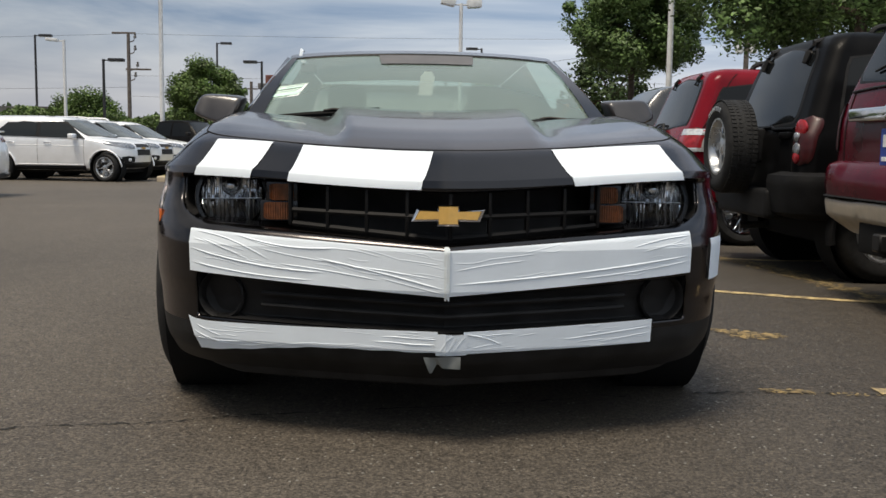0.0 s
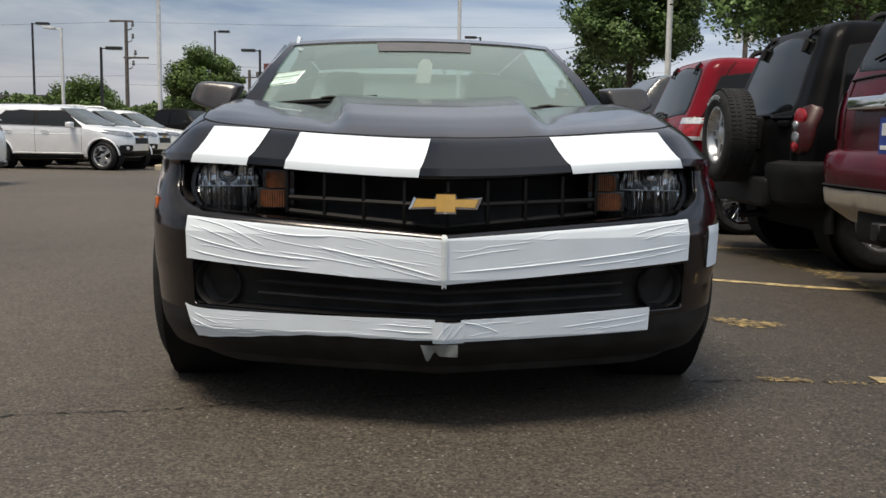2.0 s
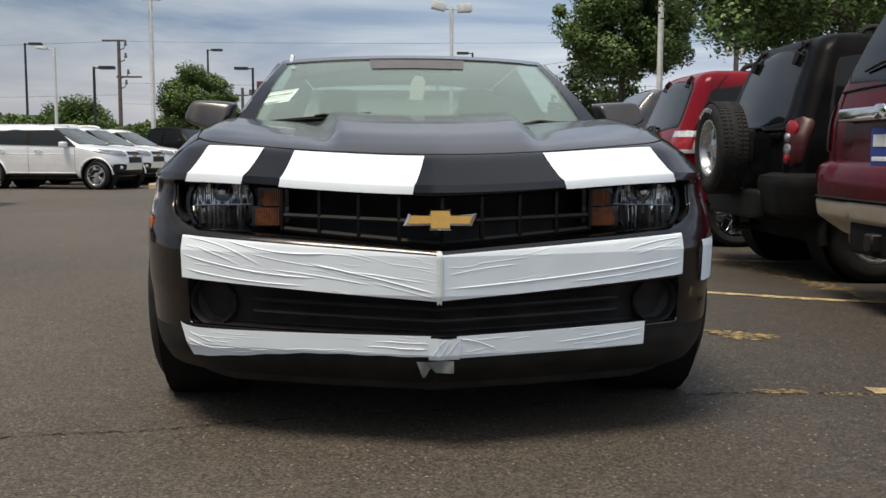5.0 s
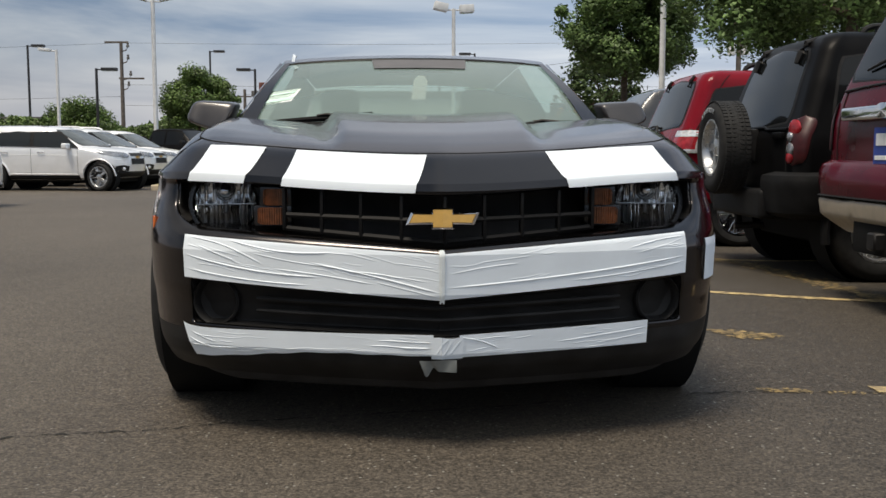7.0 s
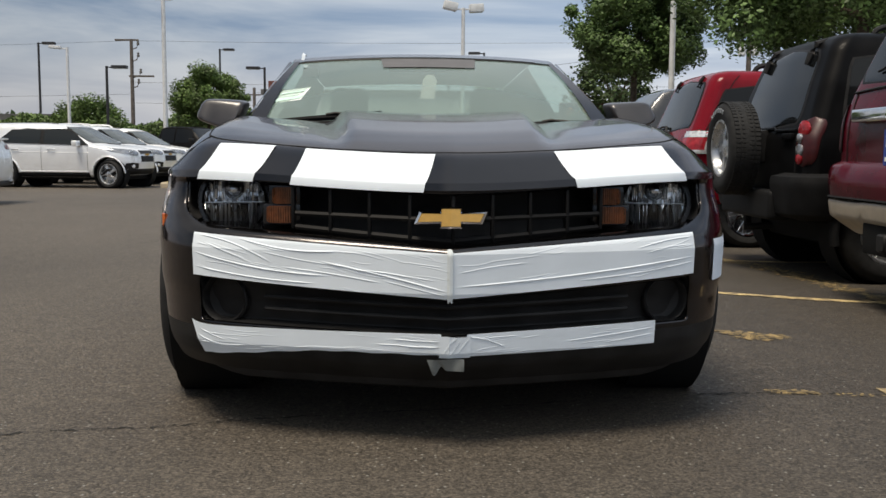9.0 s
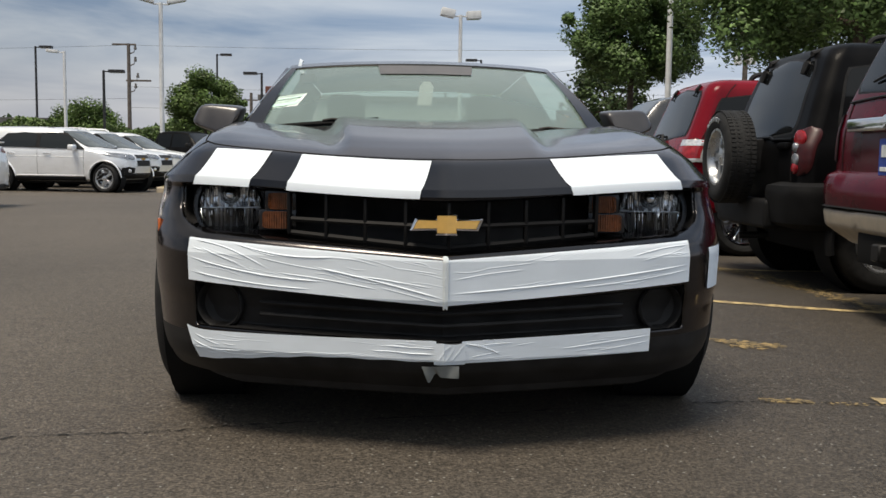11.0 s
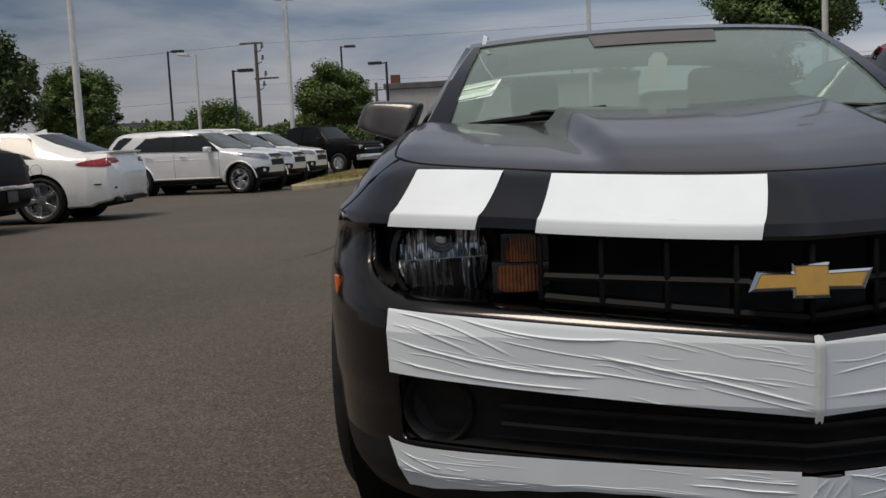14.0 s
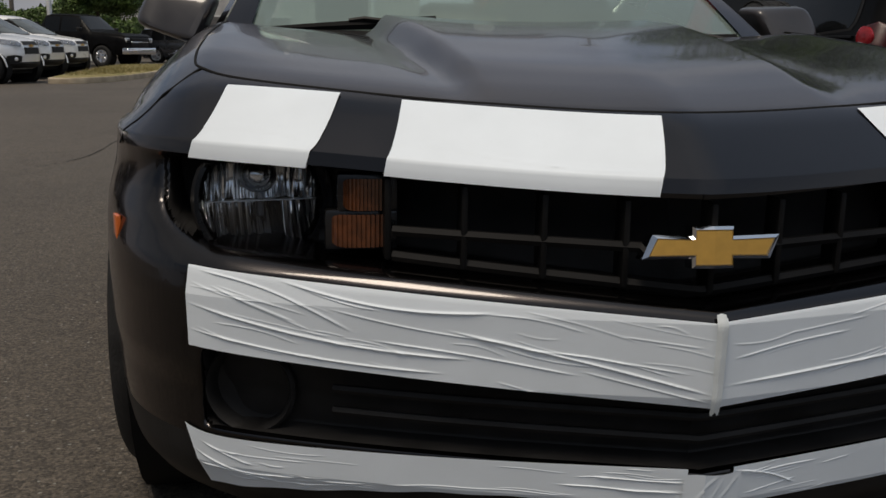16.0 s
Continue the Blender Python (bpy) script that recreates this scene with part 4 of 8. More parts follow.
# door mirrors
def mirror_shell(s):
    bm = bmesh.new()
    rings = []
    for k in range(9):
        v = k / 8
        y = lerp(1.15, 1.27, v ** 1.6)
        f = (0.62, 0.78, 0.86, 0.905, 0.935, 0.96, 0.98, 0.993, 1.0)[k]
        ring = []
        for q in range(28):
            a = 2 * math.pi * q / 28
            cx = math.copysign(abs(math.cos(a)) ** 0.36, math.cos(a))
            cz = math.copysign(abs(math.sin(a)) ** 0.36, math.sin(a))
            x = 0.892 + 0.104 * f * cx
            z = 1.004 + 0.058 * f * cz
            z += 0.030 * (0.90 - x) / 0.1 * (-1 if cz < 0 else -0.15)     # lower edge rises outwards
            x -= 0.026 * (z - 1.004) / 0.058      # the outer end leans in towards the top
            z -= 0.012 * (1 - f)
            ring.append(bm.verts.new((s * x, y + 0.22 * (x - 0.8) * (1 - v) + 0.45 * (z - 1.0) * (1 - v), z)))
        rings.append(ring)
    for p, q in zip(rings, rings[1:]):
        for k in range(28):
            bm.faces.new((p[k], p[(k + 1) % 28], q[(k + 1) % 28], q[k]))
    bm.faces.new(rings[0])
    bm.faces.new(rings[-1])
    return bm


for s in (-1, 1):
    mir = part("door_mirror", mirror_shell(s), M["mirror_shell"], coupe)
    part("mirror_arm", box(s * 0.79 - 0.045, s * 0.79 + 0.045, 1.17, 1.24, 0.935, 0.972, 0.01, 2), M["black_plastic"], mir)
    part("mirror_glass", box(s * 0.892 - 0.085, s * 0.892 + 0.085, 1.272, 1.280, 0.965, 1.045, 0.003, 1), M["chrome"], mir)

# wheels
for ay in (0.50, 3.352):
    for s in (-1, 1):
        bm = lathe([(0.384, s * 0.66), (0.384, s * 0.90)], 30, axis="X")
        lathe([(0.384, s * 0.68), (0.02, s * 0.68)], 30, axis="X", bm=bm)
        for v in bm.verts:
            v.co += Vector((0, ay, 0.355))
        part("wheel_housing", bm, M["cavity"], coupe)
for ay in (0.50, 3.352):
    for s in (-1, 1):
        t = wheel(coupe, 0, 0, 0, 0.357, 0.245, 0.240, 1, 5, M["rim"])
        t.matrix_world = pose(s * 0.815, ay, 0.357, 0, 0, -90 if s > 0 else 90)

# grille: bars of the egg-crate, badge, lamps
def grille_y(x):
    return index_y(abs(x)) + 0.085


def index_y(ax):
    return interp(ax, [p.x for p in OUTLINE[:60]], [p.y for p in OUTLINE[:60]])


grille = part("grille_frame", tube([(x, grille_y(x) - 0.004, open_lo(abs(x)) + shelf(abs(x)) + 0.004) for x in np.linspace(-0.44, 0.44, 23)], 0.009, 6), M["grille_black"], coupe)
for zc, r in ((0.672, 0.0085), (0.632, 0.0)):
    if r:
        pts = [(x, grille_y(x) - 0.008, zc - dip(abs(x)) * 0.55) for x in np.linspace(-0.44, 0.44, 23)]
        part("grille_bar", tube(pts, r, 6), M["grille_black"], grille)
for x in (-0.448, -0.338, -0.225, -0.110, 0.012, 0.125, 0.235, 0.345, 0.448):
    z0, z1 = open_lo(abs(x)) + 0.8 * shelf(abs(x)), edge_z(abs(x)) + 0.002
    y = grille_y(x)
    bm = box(x - 0.005, x + 0.005, y - 0.016, y + 0.03, z0, z1 - 0.012, 0.004, 2)
    part("grille_bar", bm, M["grille_black"], grille)


# gold bow-shaped badge with a bright rim
def badge_outline(e):
    c, t = 0.031 - e * 0.8, 0.030 - e
    return [(-0.103 + e * 1.9, -0.017 + e), (-0.088 + e * 1.3, 0.018 - e), (-c, 0.016 - e), (-c, t), (0, t), (c, t), (c, 0.016 - e), (0.103 - e * 1.9, 0.018 - e),
            (0.088 - e * 1.3, -0.017 + e), (c, -0.016 + e), (c, -t), (0, -t), (-c, -t), (-c, -0.016 + e)]


def badge_ring(levels, cap):
    """Lofted rings (inset, depth); the whole badge is folded a little along its middle."""
    bm = bmesh.new()
    rows = [[bm.verts.new((x, y + 0.10 * abs(x), z)) for x, z in badge_outline(e)] for e, y in levels]
    for p, q in zip(rows, rows[1:]):
        for k in range(14):
            bm.faces.new((p[k], p[(k + 1) % 14], q[(k + 1) % 14], q[k]))
    if cap:
        v = rows[-1]
        for ids in ((0, 1, 2, 13), (2, 3, 4, 11, 12, 13), (4, 5, 6, 9, 10, 11), (6, 7, 8, 9)):
            bm.faces.new([v[k] for k in ids])
    bmesh.ops.recalc_face_normals(bm, faces=bm.faces)
    bmesh.ops.transform(bm, matrix=pose(0.005, -0.370, 0.659, -8, 0, 0), verts=bm.verts)
    return bm


em = part("badge_rim", badge_ring([(0.0, 0.03), (0.0, 0.0035), (0.0046, -0.0015), (0.0054, 0.0005)], False), M["chrome"], coupe, "bright chrome rim of the badge", smooth=False)
part("badge_face", badge_ring([(0.0050, 0.004), (0.0056, 0.0), (0.0064, -0.0008)], True), M["gold"], em, "gold badge face", smooth=False)

for s in (-1, 1):
    # headlamp: round bowl with a bright fluted reflector and an inner projector
    cx, cy, cz, R = s * 0.637, -0.105, 0.690, 0.094
    bm = lathe([(R + 0.014, -0.03), (R + 0.016, 0.0), (R + 0.004, 0.0), (R, 0.012), (R - 0.004, 0.03)], 40)
    bmesh.ops.transform(bm, matrix=pose(cx, cy, cz, -6, 0, -s * 12), verts=bm.verts)
    for v in bm.verts:
        v.co.z = min(v.co.z, 0.750)
    hl = part("headlamp_housing", bm, M["lamp_black"], coupe)
    # fluted bowl in two tiers, pressed from bright metal
    rf = random.Random(20 + s)
    edges = [-R]
    while edges[-1] < R:
        edges.append(edges[-1] + rf.uniform(0.0045, 0.0085))
    for z0, z1, shift in ((-R, -0.003, 0.0), (-0.001, R, 0.003)):
        bm = bmesh.new()
        rows = []
        xs = []
        for e0, e1 in zip(edges, edges[1:]):
            tilt = rf.uniform(-0.05, 0.55)      # each flute leans a little differently
            xs += [(lerp(e0, e1, q), q, (e1 - e0), tilt) for q in (0.0, 0.35, 0.65, 0.98)]
        for k in range(13):
            row = []
            for x0, q, wid, tilt in xs:
                x0 = max(-R, min(R, x0 + shift))
                top = math.sqrt(max(0.0, (R - 0.003) ** 2 - x0 * x0))
                z = max(-top, min(top, lerp(z0, z1, k / 12)))
                bowl = 0.058 * (1 - (x0 * x0 + z * z) / (R * R))
                row.append(bm.verts.new((x0, bowl - (0.22 + 36 * (wid - 0.0045)) * wid * math.sin(math.pi * q) + tilt * (z - z0) + (0.004 if z0 < -0.01 else 0.0), z)))
            rows.append(row)
        for p, q in zip(rows, rows[1:]):
            for k in range(len(p) - 1):
                bm.faces.new((p[k], p[k + 1], q[k + 1], q[k]))
        bmesh.ops.dissolve_degenerate(bm, dist=0.0001, edges=bm.edges)
        bmesh.ops.transform(bm, matrix=pose(cx, cy, cz, -6, 0, -s * 12), verts=bm.verts)
        part("reflector", bm, M["reflector"], hl)
    fb = box(-R + 0.006, R - 0.006, 0.004, 0.05, -0.0035, -0.0015)
    bmesh.ops.transform(fb, matrix=pose(cx, cy, cz, -6, 0, -s * 12), verts=fb.verts)
    part("reflector_ledge", fb, M["rim"], hl)
    bm = lathe([(0.030, 0.02), (0.030, -0.004), (0.027, -0.006), (0.025, 0.0)], 24)
    bmesh.ops.transform(bm, matrix=pose(cx, cy, cz, -6, 0, -s * 12) @ pose(0, 0.03, 0.038), verts=bm.verts)
    ring = part("bulb_shield", bm, M["rim_dark"], hl)
    bm = lathe([(0.0235 * math.cos(a), 0.004 - 0.020 * math.sin(a)) for a in [math.pi / 2 * k / 8 for k in range(9)]], 24)
    bmesh.ops.transform(bm, matrix=pose(cx, cy, cz, -6, 0, -s * 12) @ pose(0, 0.03, 0.038), verts=bm.verts)
    part("bulb_cap", bm, M["chrome"], ring, "bright bulb cap")
    bm = box(-0.006, 0.006, 0.02, 0.04, -0.030, 0.012, 0.003, 1)
    bmesh.ops.transform(bm, matrix=pose(cx, cy, cz, -6, 0, -s * 12), verts=bm.verts)
    part("bulb_post", bm, M["rim_dark"], hl)
    bm = lathe([(R - 0.002, -0.004), (R * 0.8, -0.016), (R * 0.5, -0.024), (0.001, -0.028)], 36)
    bmesh.ops.transform(bm, matrix=pose(cx, cy, cz, -6, 0, -s * 12), verts=bm.verts)
    cov = part("lens_cover", bm, M["lamp_glass"], hl)
    cov.visible_shadow = False
    # two stacked amber lamps with finely ribbed lenses
    for z0, z1, x0, x1 in ((0.688, 0.736, 0.436, 0.516), (0.632, 0.682, 0.436, 0.534)):
        yl = index_y(0.485) + 0.096
        lamp_box = part("turn_lamp", box(min(s * x0, s * x1) - 0.006, max(s * x0, s * x1) + 0.006, yl, yl + 0.04, z0 - 0.006, z1 + 0.006, 0.006, 2), M["lamp_black"], coupe, "amber turn lamp in a black surround")

        def lens(u, v, x0=x0, x1=x1, z0=z0, z1=z1, yl=yl):
            k = round(u * 56)
            ends = math.sqrt(max(0.0, 1 - abs(2 * u - 1) ** 8))
            return Vector((s * lerp(x0, x1, u), yl - 0.004 - 0.010 * math.sin(math.pi * u) ** 0.3 + 0.10 * abs(u - 0.5) ** 3 + (0.0022, 0.0, 0.0006, 0.0018)[k % 4], lerp(z0, z1, 0.5 + (v - 0.5) * ends)))
        part("lens", grid(lens, 56, 6), M["amber"], lamp_box, "ribbed amber lens")
    # fog lamp blank in the lower intake
    fx0, fz = s * 0.655, 0.405
    fy = index_y(0.655) + 0.06
    bm = lathe([(0.074, 0.03), (0.074, -0.012), (0.069, -0.018), (0.064, -0.012), (0.060, 0.012), (0.045, 0.018), (0.001, 0.022)], 36)
    bmesh.ops.transform(bm, matrix=pose(fx0, fy, fz, 0, 0, s * 16), verts=bm.verts)
    part("fog_lamp", bm, M["black_plastic"], coupe)
# side marker
p, nn = skin(index_at(0.895), 0.617, -1)
bm = box(-0.018, 0.018, -0.002, 0.006, -0.027, 0.027, 0.002, 2)
bmesh.ops.transform(bm, matrix=pose(p.x, p.y, p.z, 0, 0, math.degrees(math.atan2(nn.x, -nn.y))), verts=bm.verts)
part("side_marker", bm, M["orange"], coupe, "orange side marker lamp")

# bars across the lower intake
for zc in (0.385, 0.42):
    pts = [(x, index_y(abs(x)) + 0.045, zc - 0.012 * (1 - abs(x) / 0.55)) for x in np.linspace(-0.53, 0.53, 25)]
    part("intake_bar", tube(pts, 0.007, 6), M["black_plastic"], coupe)
# spoiler lip under the nose
part("chin_spoiler", tube([(skin(i, 0.2, s)[0].x, skin(i, 0.2, s)[0].y + 0.05, 0.185) for s, i in [(-1, k) for k in range(44, 0, -2)] + [(1, k) for k in range(0, 45, 2)]], [0.008 + 0.022 * min(1.0, q / 5, (44 - q) / 5) for q in range(45)], 8), M["black_plastic"], coupe)

# wipers
for x0, x1, lift in ((-0.70, -0.20, 0.0), (0.24, 0.66, -0.04)):
    pts = []
    for k in range(9):
        x = lerp(x0, x1, k / 8)
        b = base_pt(x)
        pts.append(Vector((x, b.y + 0.02, b.z + 0.012 + lift * 0.5 + 0.016 * (k / 8))))
    wp = part("wiper_blade", tube(pts, [0.006 + 0.013 * k / 8 for k in range(9)], 6), M["cavity"], coupe)
    mid = pts[5]
    part("wiper_arm", tube([mid + Vector((-0.04, 0.0, 0.010)), mid + Vector((0.0, -0.01, 0.016)), mid + Vector((0.06, -0.03, 0.010)), mid + Vector((0.16, -0.1, -0.02))], 0.006, 6), M["black_plastic"], wp)


# ---- white film strips on the coupe ----
def ridges(lines, u, v, aspect):
    """Height of wrinkles: lines of (u0, v0, u1, v1, bend, width, height)."""
    h = 0.0
    for u0, v0, u1, v1, bend, wid, hei in lines:
        t = (u - u0) / (u1 - u0)
        if -0.05 < t < 1.05:
            vc = lerp(v0, v1, t) + bend * math.sin(math.pi * t)
            h += 0.38 * hei * math.exp(-(((v - vc) * aspect) / (0.40 * wid)) ** 2) * smooth01(min(t, 1 - t) * 6 + 0.1)
    return h


def film(name, fn, nu, nv, label, mat=None, thick=0.0012):
    bm = grid(fn, nu, nv)
    bmesh.ops.recalc_face_normals(bm, faces=bm.faces)
    ob = mesh_object(name, bm, mat or M["tape"])
    return tagged(ob, label, "film strip", "white film strips on the car")


def bonnet_film(xb0, xb1, xt0, xt1, depth, label, wr):
    def fn(u, v):
        x = lerp(lerp(xb0, xb1, u), lerp(xt0, xt1, u), v)
        d = depth * v ** 1.6 if v > 0 else 0.0
        y = lead_y(abs(x)) + d
        z = bonnet_z(x, y)
        off = 0.0022 + ridges(wr, u, v, 0.13)
        if v == 0:
            z -= 0.006
        slope = 0.75 if d > 0.03 else 0.25
        return Vector((x, y - off * (1.2 - slope), z + off * slope))
    return film("film_strip", fn, 60, 30, label)


bonnet_film(-0.748, -0.568, -0.690, -0.512, 0.125, "white film strip over the bonnet's outer corner", [(0.1, 0.45, 0.9, 0.35, 0.05, 0.004, 0.0015)])
bonnet_film(-0.455, -0.071, -0.419, -0.036, 0.118, "broad white film strip over the bonnet's front edge", [(0.25, 0.42, 1.0, 0.22, -0.06, 0.004, 0.003), (0.5, 0.3, 1.0, 0.3, -0.05, 0.003, 0.002), (0.6, 0.55, 0.95, 0.85, 0.0, 0.004, 0.0012)])
bonnet_film(0.373, 0.730, 0.317, 0.668, 0.118, "white film strip with a torn edge over the bonnet", [(0.05, 0.85, 0.55, 0.9, 0.04, 0.005, 0.003), (0.4, 0.5, 0.98, 0.62, 0.05, 0.004, 0.002)])


def bumper_film(x0, x1, zt, zb, label, wr, name="film_strip", nu=230, nv=150, mat=None, base=0.003, aspect=0.12, slant=0.0):
    """A strip on the nose between two heights, given as functions of |x|."""
    def fn(u, v):
        x = lerp(x0, x1, u) + slant * (1 - v) * max(0.0, 1 - 8 * u)
        ax = abs(x)
        z = lerp(zb(u, ax), zt(u, ax), v)
        p, nn = skin(index_at(ax), z, 1 if x >= 0 else -1)
        off = base + ridges(wr, u, v, aspect)
        return p + nn * off + Vector((0, roll(ax, z), 0.5 * off if roll(ax, z) > 0.004 else 0.0))
    ob = film(name, fn, nu, nv, label, mat)
    return ob


W_LEFT = [(0.02, 0.96, 0.33, 0.46, 0.12, 0.0035, 0.005), (0.0, 0.55, 0.55, 0.30, -0.10, 0.004, 0.006), (0.0, 0.22, 0.5, 0.10, -0.06, 0.0035, 0.005), (0.18, 0.98, 0.60, 0.88, -0.12, 0.004, 0.006),
          (0.28, 0.72, 0.62, 0.55, -0.04, 0.003, 0.003), (0.50, 0.62, 0.99, 0.16, 0.03, 0.004, 0.006), (0.36, 0.40, 0.75, 0.24, 0.03, 0.003, 0.004), (0.62, 0.50, 0.95, 0.38, 0.02, 0.003, 0.003),
          (0.75, 0.30, 0.99, 0.06, 0.0, 0.003, 0.003), (0.05, 0.8, 0.22, 0.5, 0.0, 0.003, 0.004), (0.1, 0.7, 0.25, 0.42, 0.0, 0.003, 0.003), (0.82, 0.75, 0.97, 0.7, 0.0, 0.003, 0.002)]
W_RIGHT = [(0.01, 0.25, 1.0, 0.42, -0.05, 0.004, 0.006), (0.5, 0.15, 1.0, 0.30, -0.04, 0.003, 0.004), (0.74, 0.75, 1.0, 0.9, 0.05, 0.003, 0.004), (0.78, 0.62, 0.98, 0.72, 0.04, 0.003, 0.003),
           (0.03, 0.55, 0.30, 0.66, 0.03, 0.003, 0.003), (0.15, 0.75, 0.34, 0.8, 0.0, 0.003, 0.002)]


def fine_wrinkles(seed, n, u0, u1, slope, height=0.0025):
    """Short thin creases between the long ones."""
    r = random.Random(seed)
    out = []
    for _ in range(n):
        a, v, ln = r.uniform(u0, u1), r.uniform(0.05, 0.95), r.uniform(0.05, 0.22)
        b = min(0.995, a + ln)
        out.append((a, v, b, v + (b - a) * (slope + r.uniform(-0.5, 0.5)), r.uniform(-0.06, 0.06), r.uniform(0.0018, 0.003), height * r.uniform(0.4, 1.0)))
    return out


W_LEFT += fine_wrinkles(1, 16, 0.0, 0.45, -0.9) + fine_wrinkles(2, 12, 0.5, 0.9, -0.8)
W_RIGHT += fine_wrinkles(3, 7, 0.0, 0.4, 0.5) + fine_wrinkles(4, 12, 0.62, 0.92, 0.5)
bumper_film(-0.748, 0.004, lambda u, ax: 0.603 - dip(ax) * 0.95, lambda u, ax: 0.478 - dip(ax), "wrinkled white film strip along the bumper, half", W_LEFT)
bumper_film(0.002, 0.738, lambda u, ax: 0.607 - dip(ax) * 1.0, lambda u, ax: 0.484 - dip(ax) * 1.1, "wrinkled white film strip along the bumper, other half", W_RIGHT, base=0.004)
bumper_film(-0.006, 0.008, lambda u, ax: 0.572 - 0.004 * (ax / 0.015), lambda u, ax: 0.428 - 0.003 * math.sin(9 * u), "translucent film piece over the join at the prow", [(0.3, 0.0, 0.7, 1.0, 0.1, 0.003, 0.003)], "join_film", 12, 30, M["tape_seam"], 0.0085)
W_LOW = [(0.0, 0.6, 0.25, 0.3, -0.1, 0.003, 0.005), (0.0, 0.35, 0.2, 0.15, 0.1, 0.003, 0.005), (0.03, 0.8, 0.15, 0.5, 0.0, 0.003, 0.004), (0.75, 0.45, 1.0, 0.35, 0.0, 0.003, 0.004), (0.82, 0.7, 1.0, 0.62, 0.0, 0.003, 0.004), (0.4, 0.2, 0.8, 0.15, 0.02, 0.003, 0.002)]
W_LOW2 = [(0.0, 0.9, 0.2, 0.3, 0.1, 0.003, 0.006), (0.05, 0.72, 0.26, 0.8, 0.04, 0.003, 0.003), (0.5, 0.4, 1.0, 0.7, 0.0, 0.003, 0.004), (0.7, 0.2, 1.0, 0.45, 0.0, 0.003, 0.003)]
W_LOW += fine_wrinkles(5, 14, 0.0, 0.3, -0.8) + fine_wrinkles(6, 8, 0.6, 0.95, -0.3)
W_LOW2 += fine_wrinkles(7, 8, 0.0, 0.35, 0.8) + fine_wrinkles(8, 10, 0.55, 0.95, 0.5)
bumper_film(-0.775, -0.026, lambda u, ax: 0.328 + 0.008 * u + 0.012 * math.exp(-u * 30), lambda u, ax: 0.240 + 0.034 * smooth01(u * 1.6) + 0.0012 * math.sin(40 * u), "white film strip along the lower lip", W_LOW, aspect=0.09, slant=0.028)
bumper_film(0.055, 0.625, lambda u, ax: 0.334 + 0.014 * u, lambda u, ax: 0.270 + 0.008 * u, "white film strip along the lower lip, shorter", W_LOW2, aspect=0.09)
bumper_film(-0.032, 0.064, lambda u, ax: 0.329 + 0.002 * math.sin(7 * u), lambda u, ax: 0.268, "crumpled film piece joining the lower strips", [(0.1, 0.1, 0.6, 0.95, 0.1, 0.004, 0.004), (0.3, 0.0, 0.7, 0.9, -0.1, 0.004, 0.004), (0.6, 0.2, 0.95, 0.9, 0.0, 0.004, 0.004)], "join_film", 40, 24, M["tape"], 0.0095, 0.06)
# flap hanging below the lip
bm = grid(lambda u, v: Vector((lerp(-0.062, 0.042, u) + 0.016 * v * (1 - u), -0.412 - 0.005 * math.sin(6 * u + 2 * v) + 0.012 * v, 0.268 - v * (0.036 - 0.013 * math.exp(-((u - 0.28) / 0.1) ** 2) + 0.012 * math.exp(-((u - 0.06) / 0.1) ** 2)))), 28, 10)
tagged(mesh_object("film_flap", bm, M["film_flap"]), "loose flap of translucent film hanging below the lip", "film strip")
# strip on the side of the far front corner
def side_film(u, v):
    i = interp(lerp(-0.115, 0.12, u), [p.y for p in OUTLINE[40:90]], list(range(40, 90)))
    p, nn = skin(i, lerp(0.452, 0.580, v), 1)
    return p + nn * (0.003 + ridges([(0.0, 0.3, 1.0, 0.7, 0.0, 0.004, 0.003)], u, v, 0.12))


film("film_strip", side_film, 24, 24, "white film strip on the flank of the bumper")
# papers in the windscreen
def on_screen(u, v, lift=0.004):
    return screen_pt(u, v) + Vector((0, -lift, lift))


tagged(mesh_object("window_sticker", grid(lambda u, v: on_screen(lerp(-0.985, -0.810, u) + 0.015 * v, lerp(0.27, 0.46, v) + 0.035 * u), 10, 8), M["paper"]), "white price sheet behind the windscreen", "sticker")
tagged(mesh_object("sticker_print", grid(lambda u, v: on_screen(lerp(-0.975, -0.820, u) + 0.015 * v, lerp(0.285, 0.335, v) + 0.035 * u, 0.006), 8, 4), M["green_print"]), "pale green printed panel of the price sheet", "sticker")
tagged(mesh_object("sticker_print", grid(lambda u, v: on_screen(lerp(-0.970, -0.820, u) + 0.015 * v, lerp(0.39, 0.415, v) + 0.035 * u, 0.006), 8, 4), M["green_print"]), "pale green heading of the price sheet", "sticker")
tagged(mesh_object("inspection_sticker", grid(lambda u, v: on_screen(lerp(0.74, 0.83, u), lerp(0.05, 0.085, v), -0.012), 3, 3), M["paper"]), "small pale label low inside the windscreen", "sticker")
tagged(mesh_object("hang_tag", prism([(-0.034, 0.022), (0.029, 0.022), (0.040, 0.105), (0.026, 0.128), (-0.004, 0.130), (-0.022, 0.108)], 0.002, m=pose(-0.033, 1.33, 1.052, -8, 0, 0)), M["paper"], smooth=False), "white paper tag hanging from the inner mirror", "tag")
tagged(mesh_object("paper_slip", box(0.40, 0.55, 1.10, 1.16, 0.963, 0.967), M["paper"], smooth=False), "white slip of paper lying on the dash", "paper")
tagged(mesh_object("screen_bracket", box(-0.605, -0.53, 1.50, 1.54, 1.175, 1.22, 0.012, 2), M["cavity"]), "small black toll tag behind the windscreen", "toll tag")
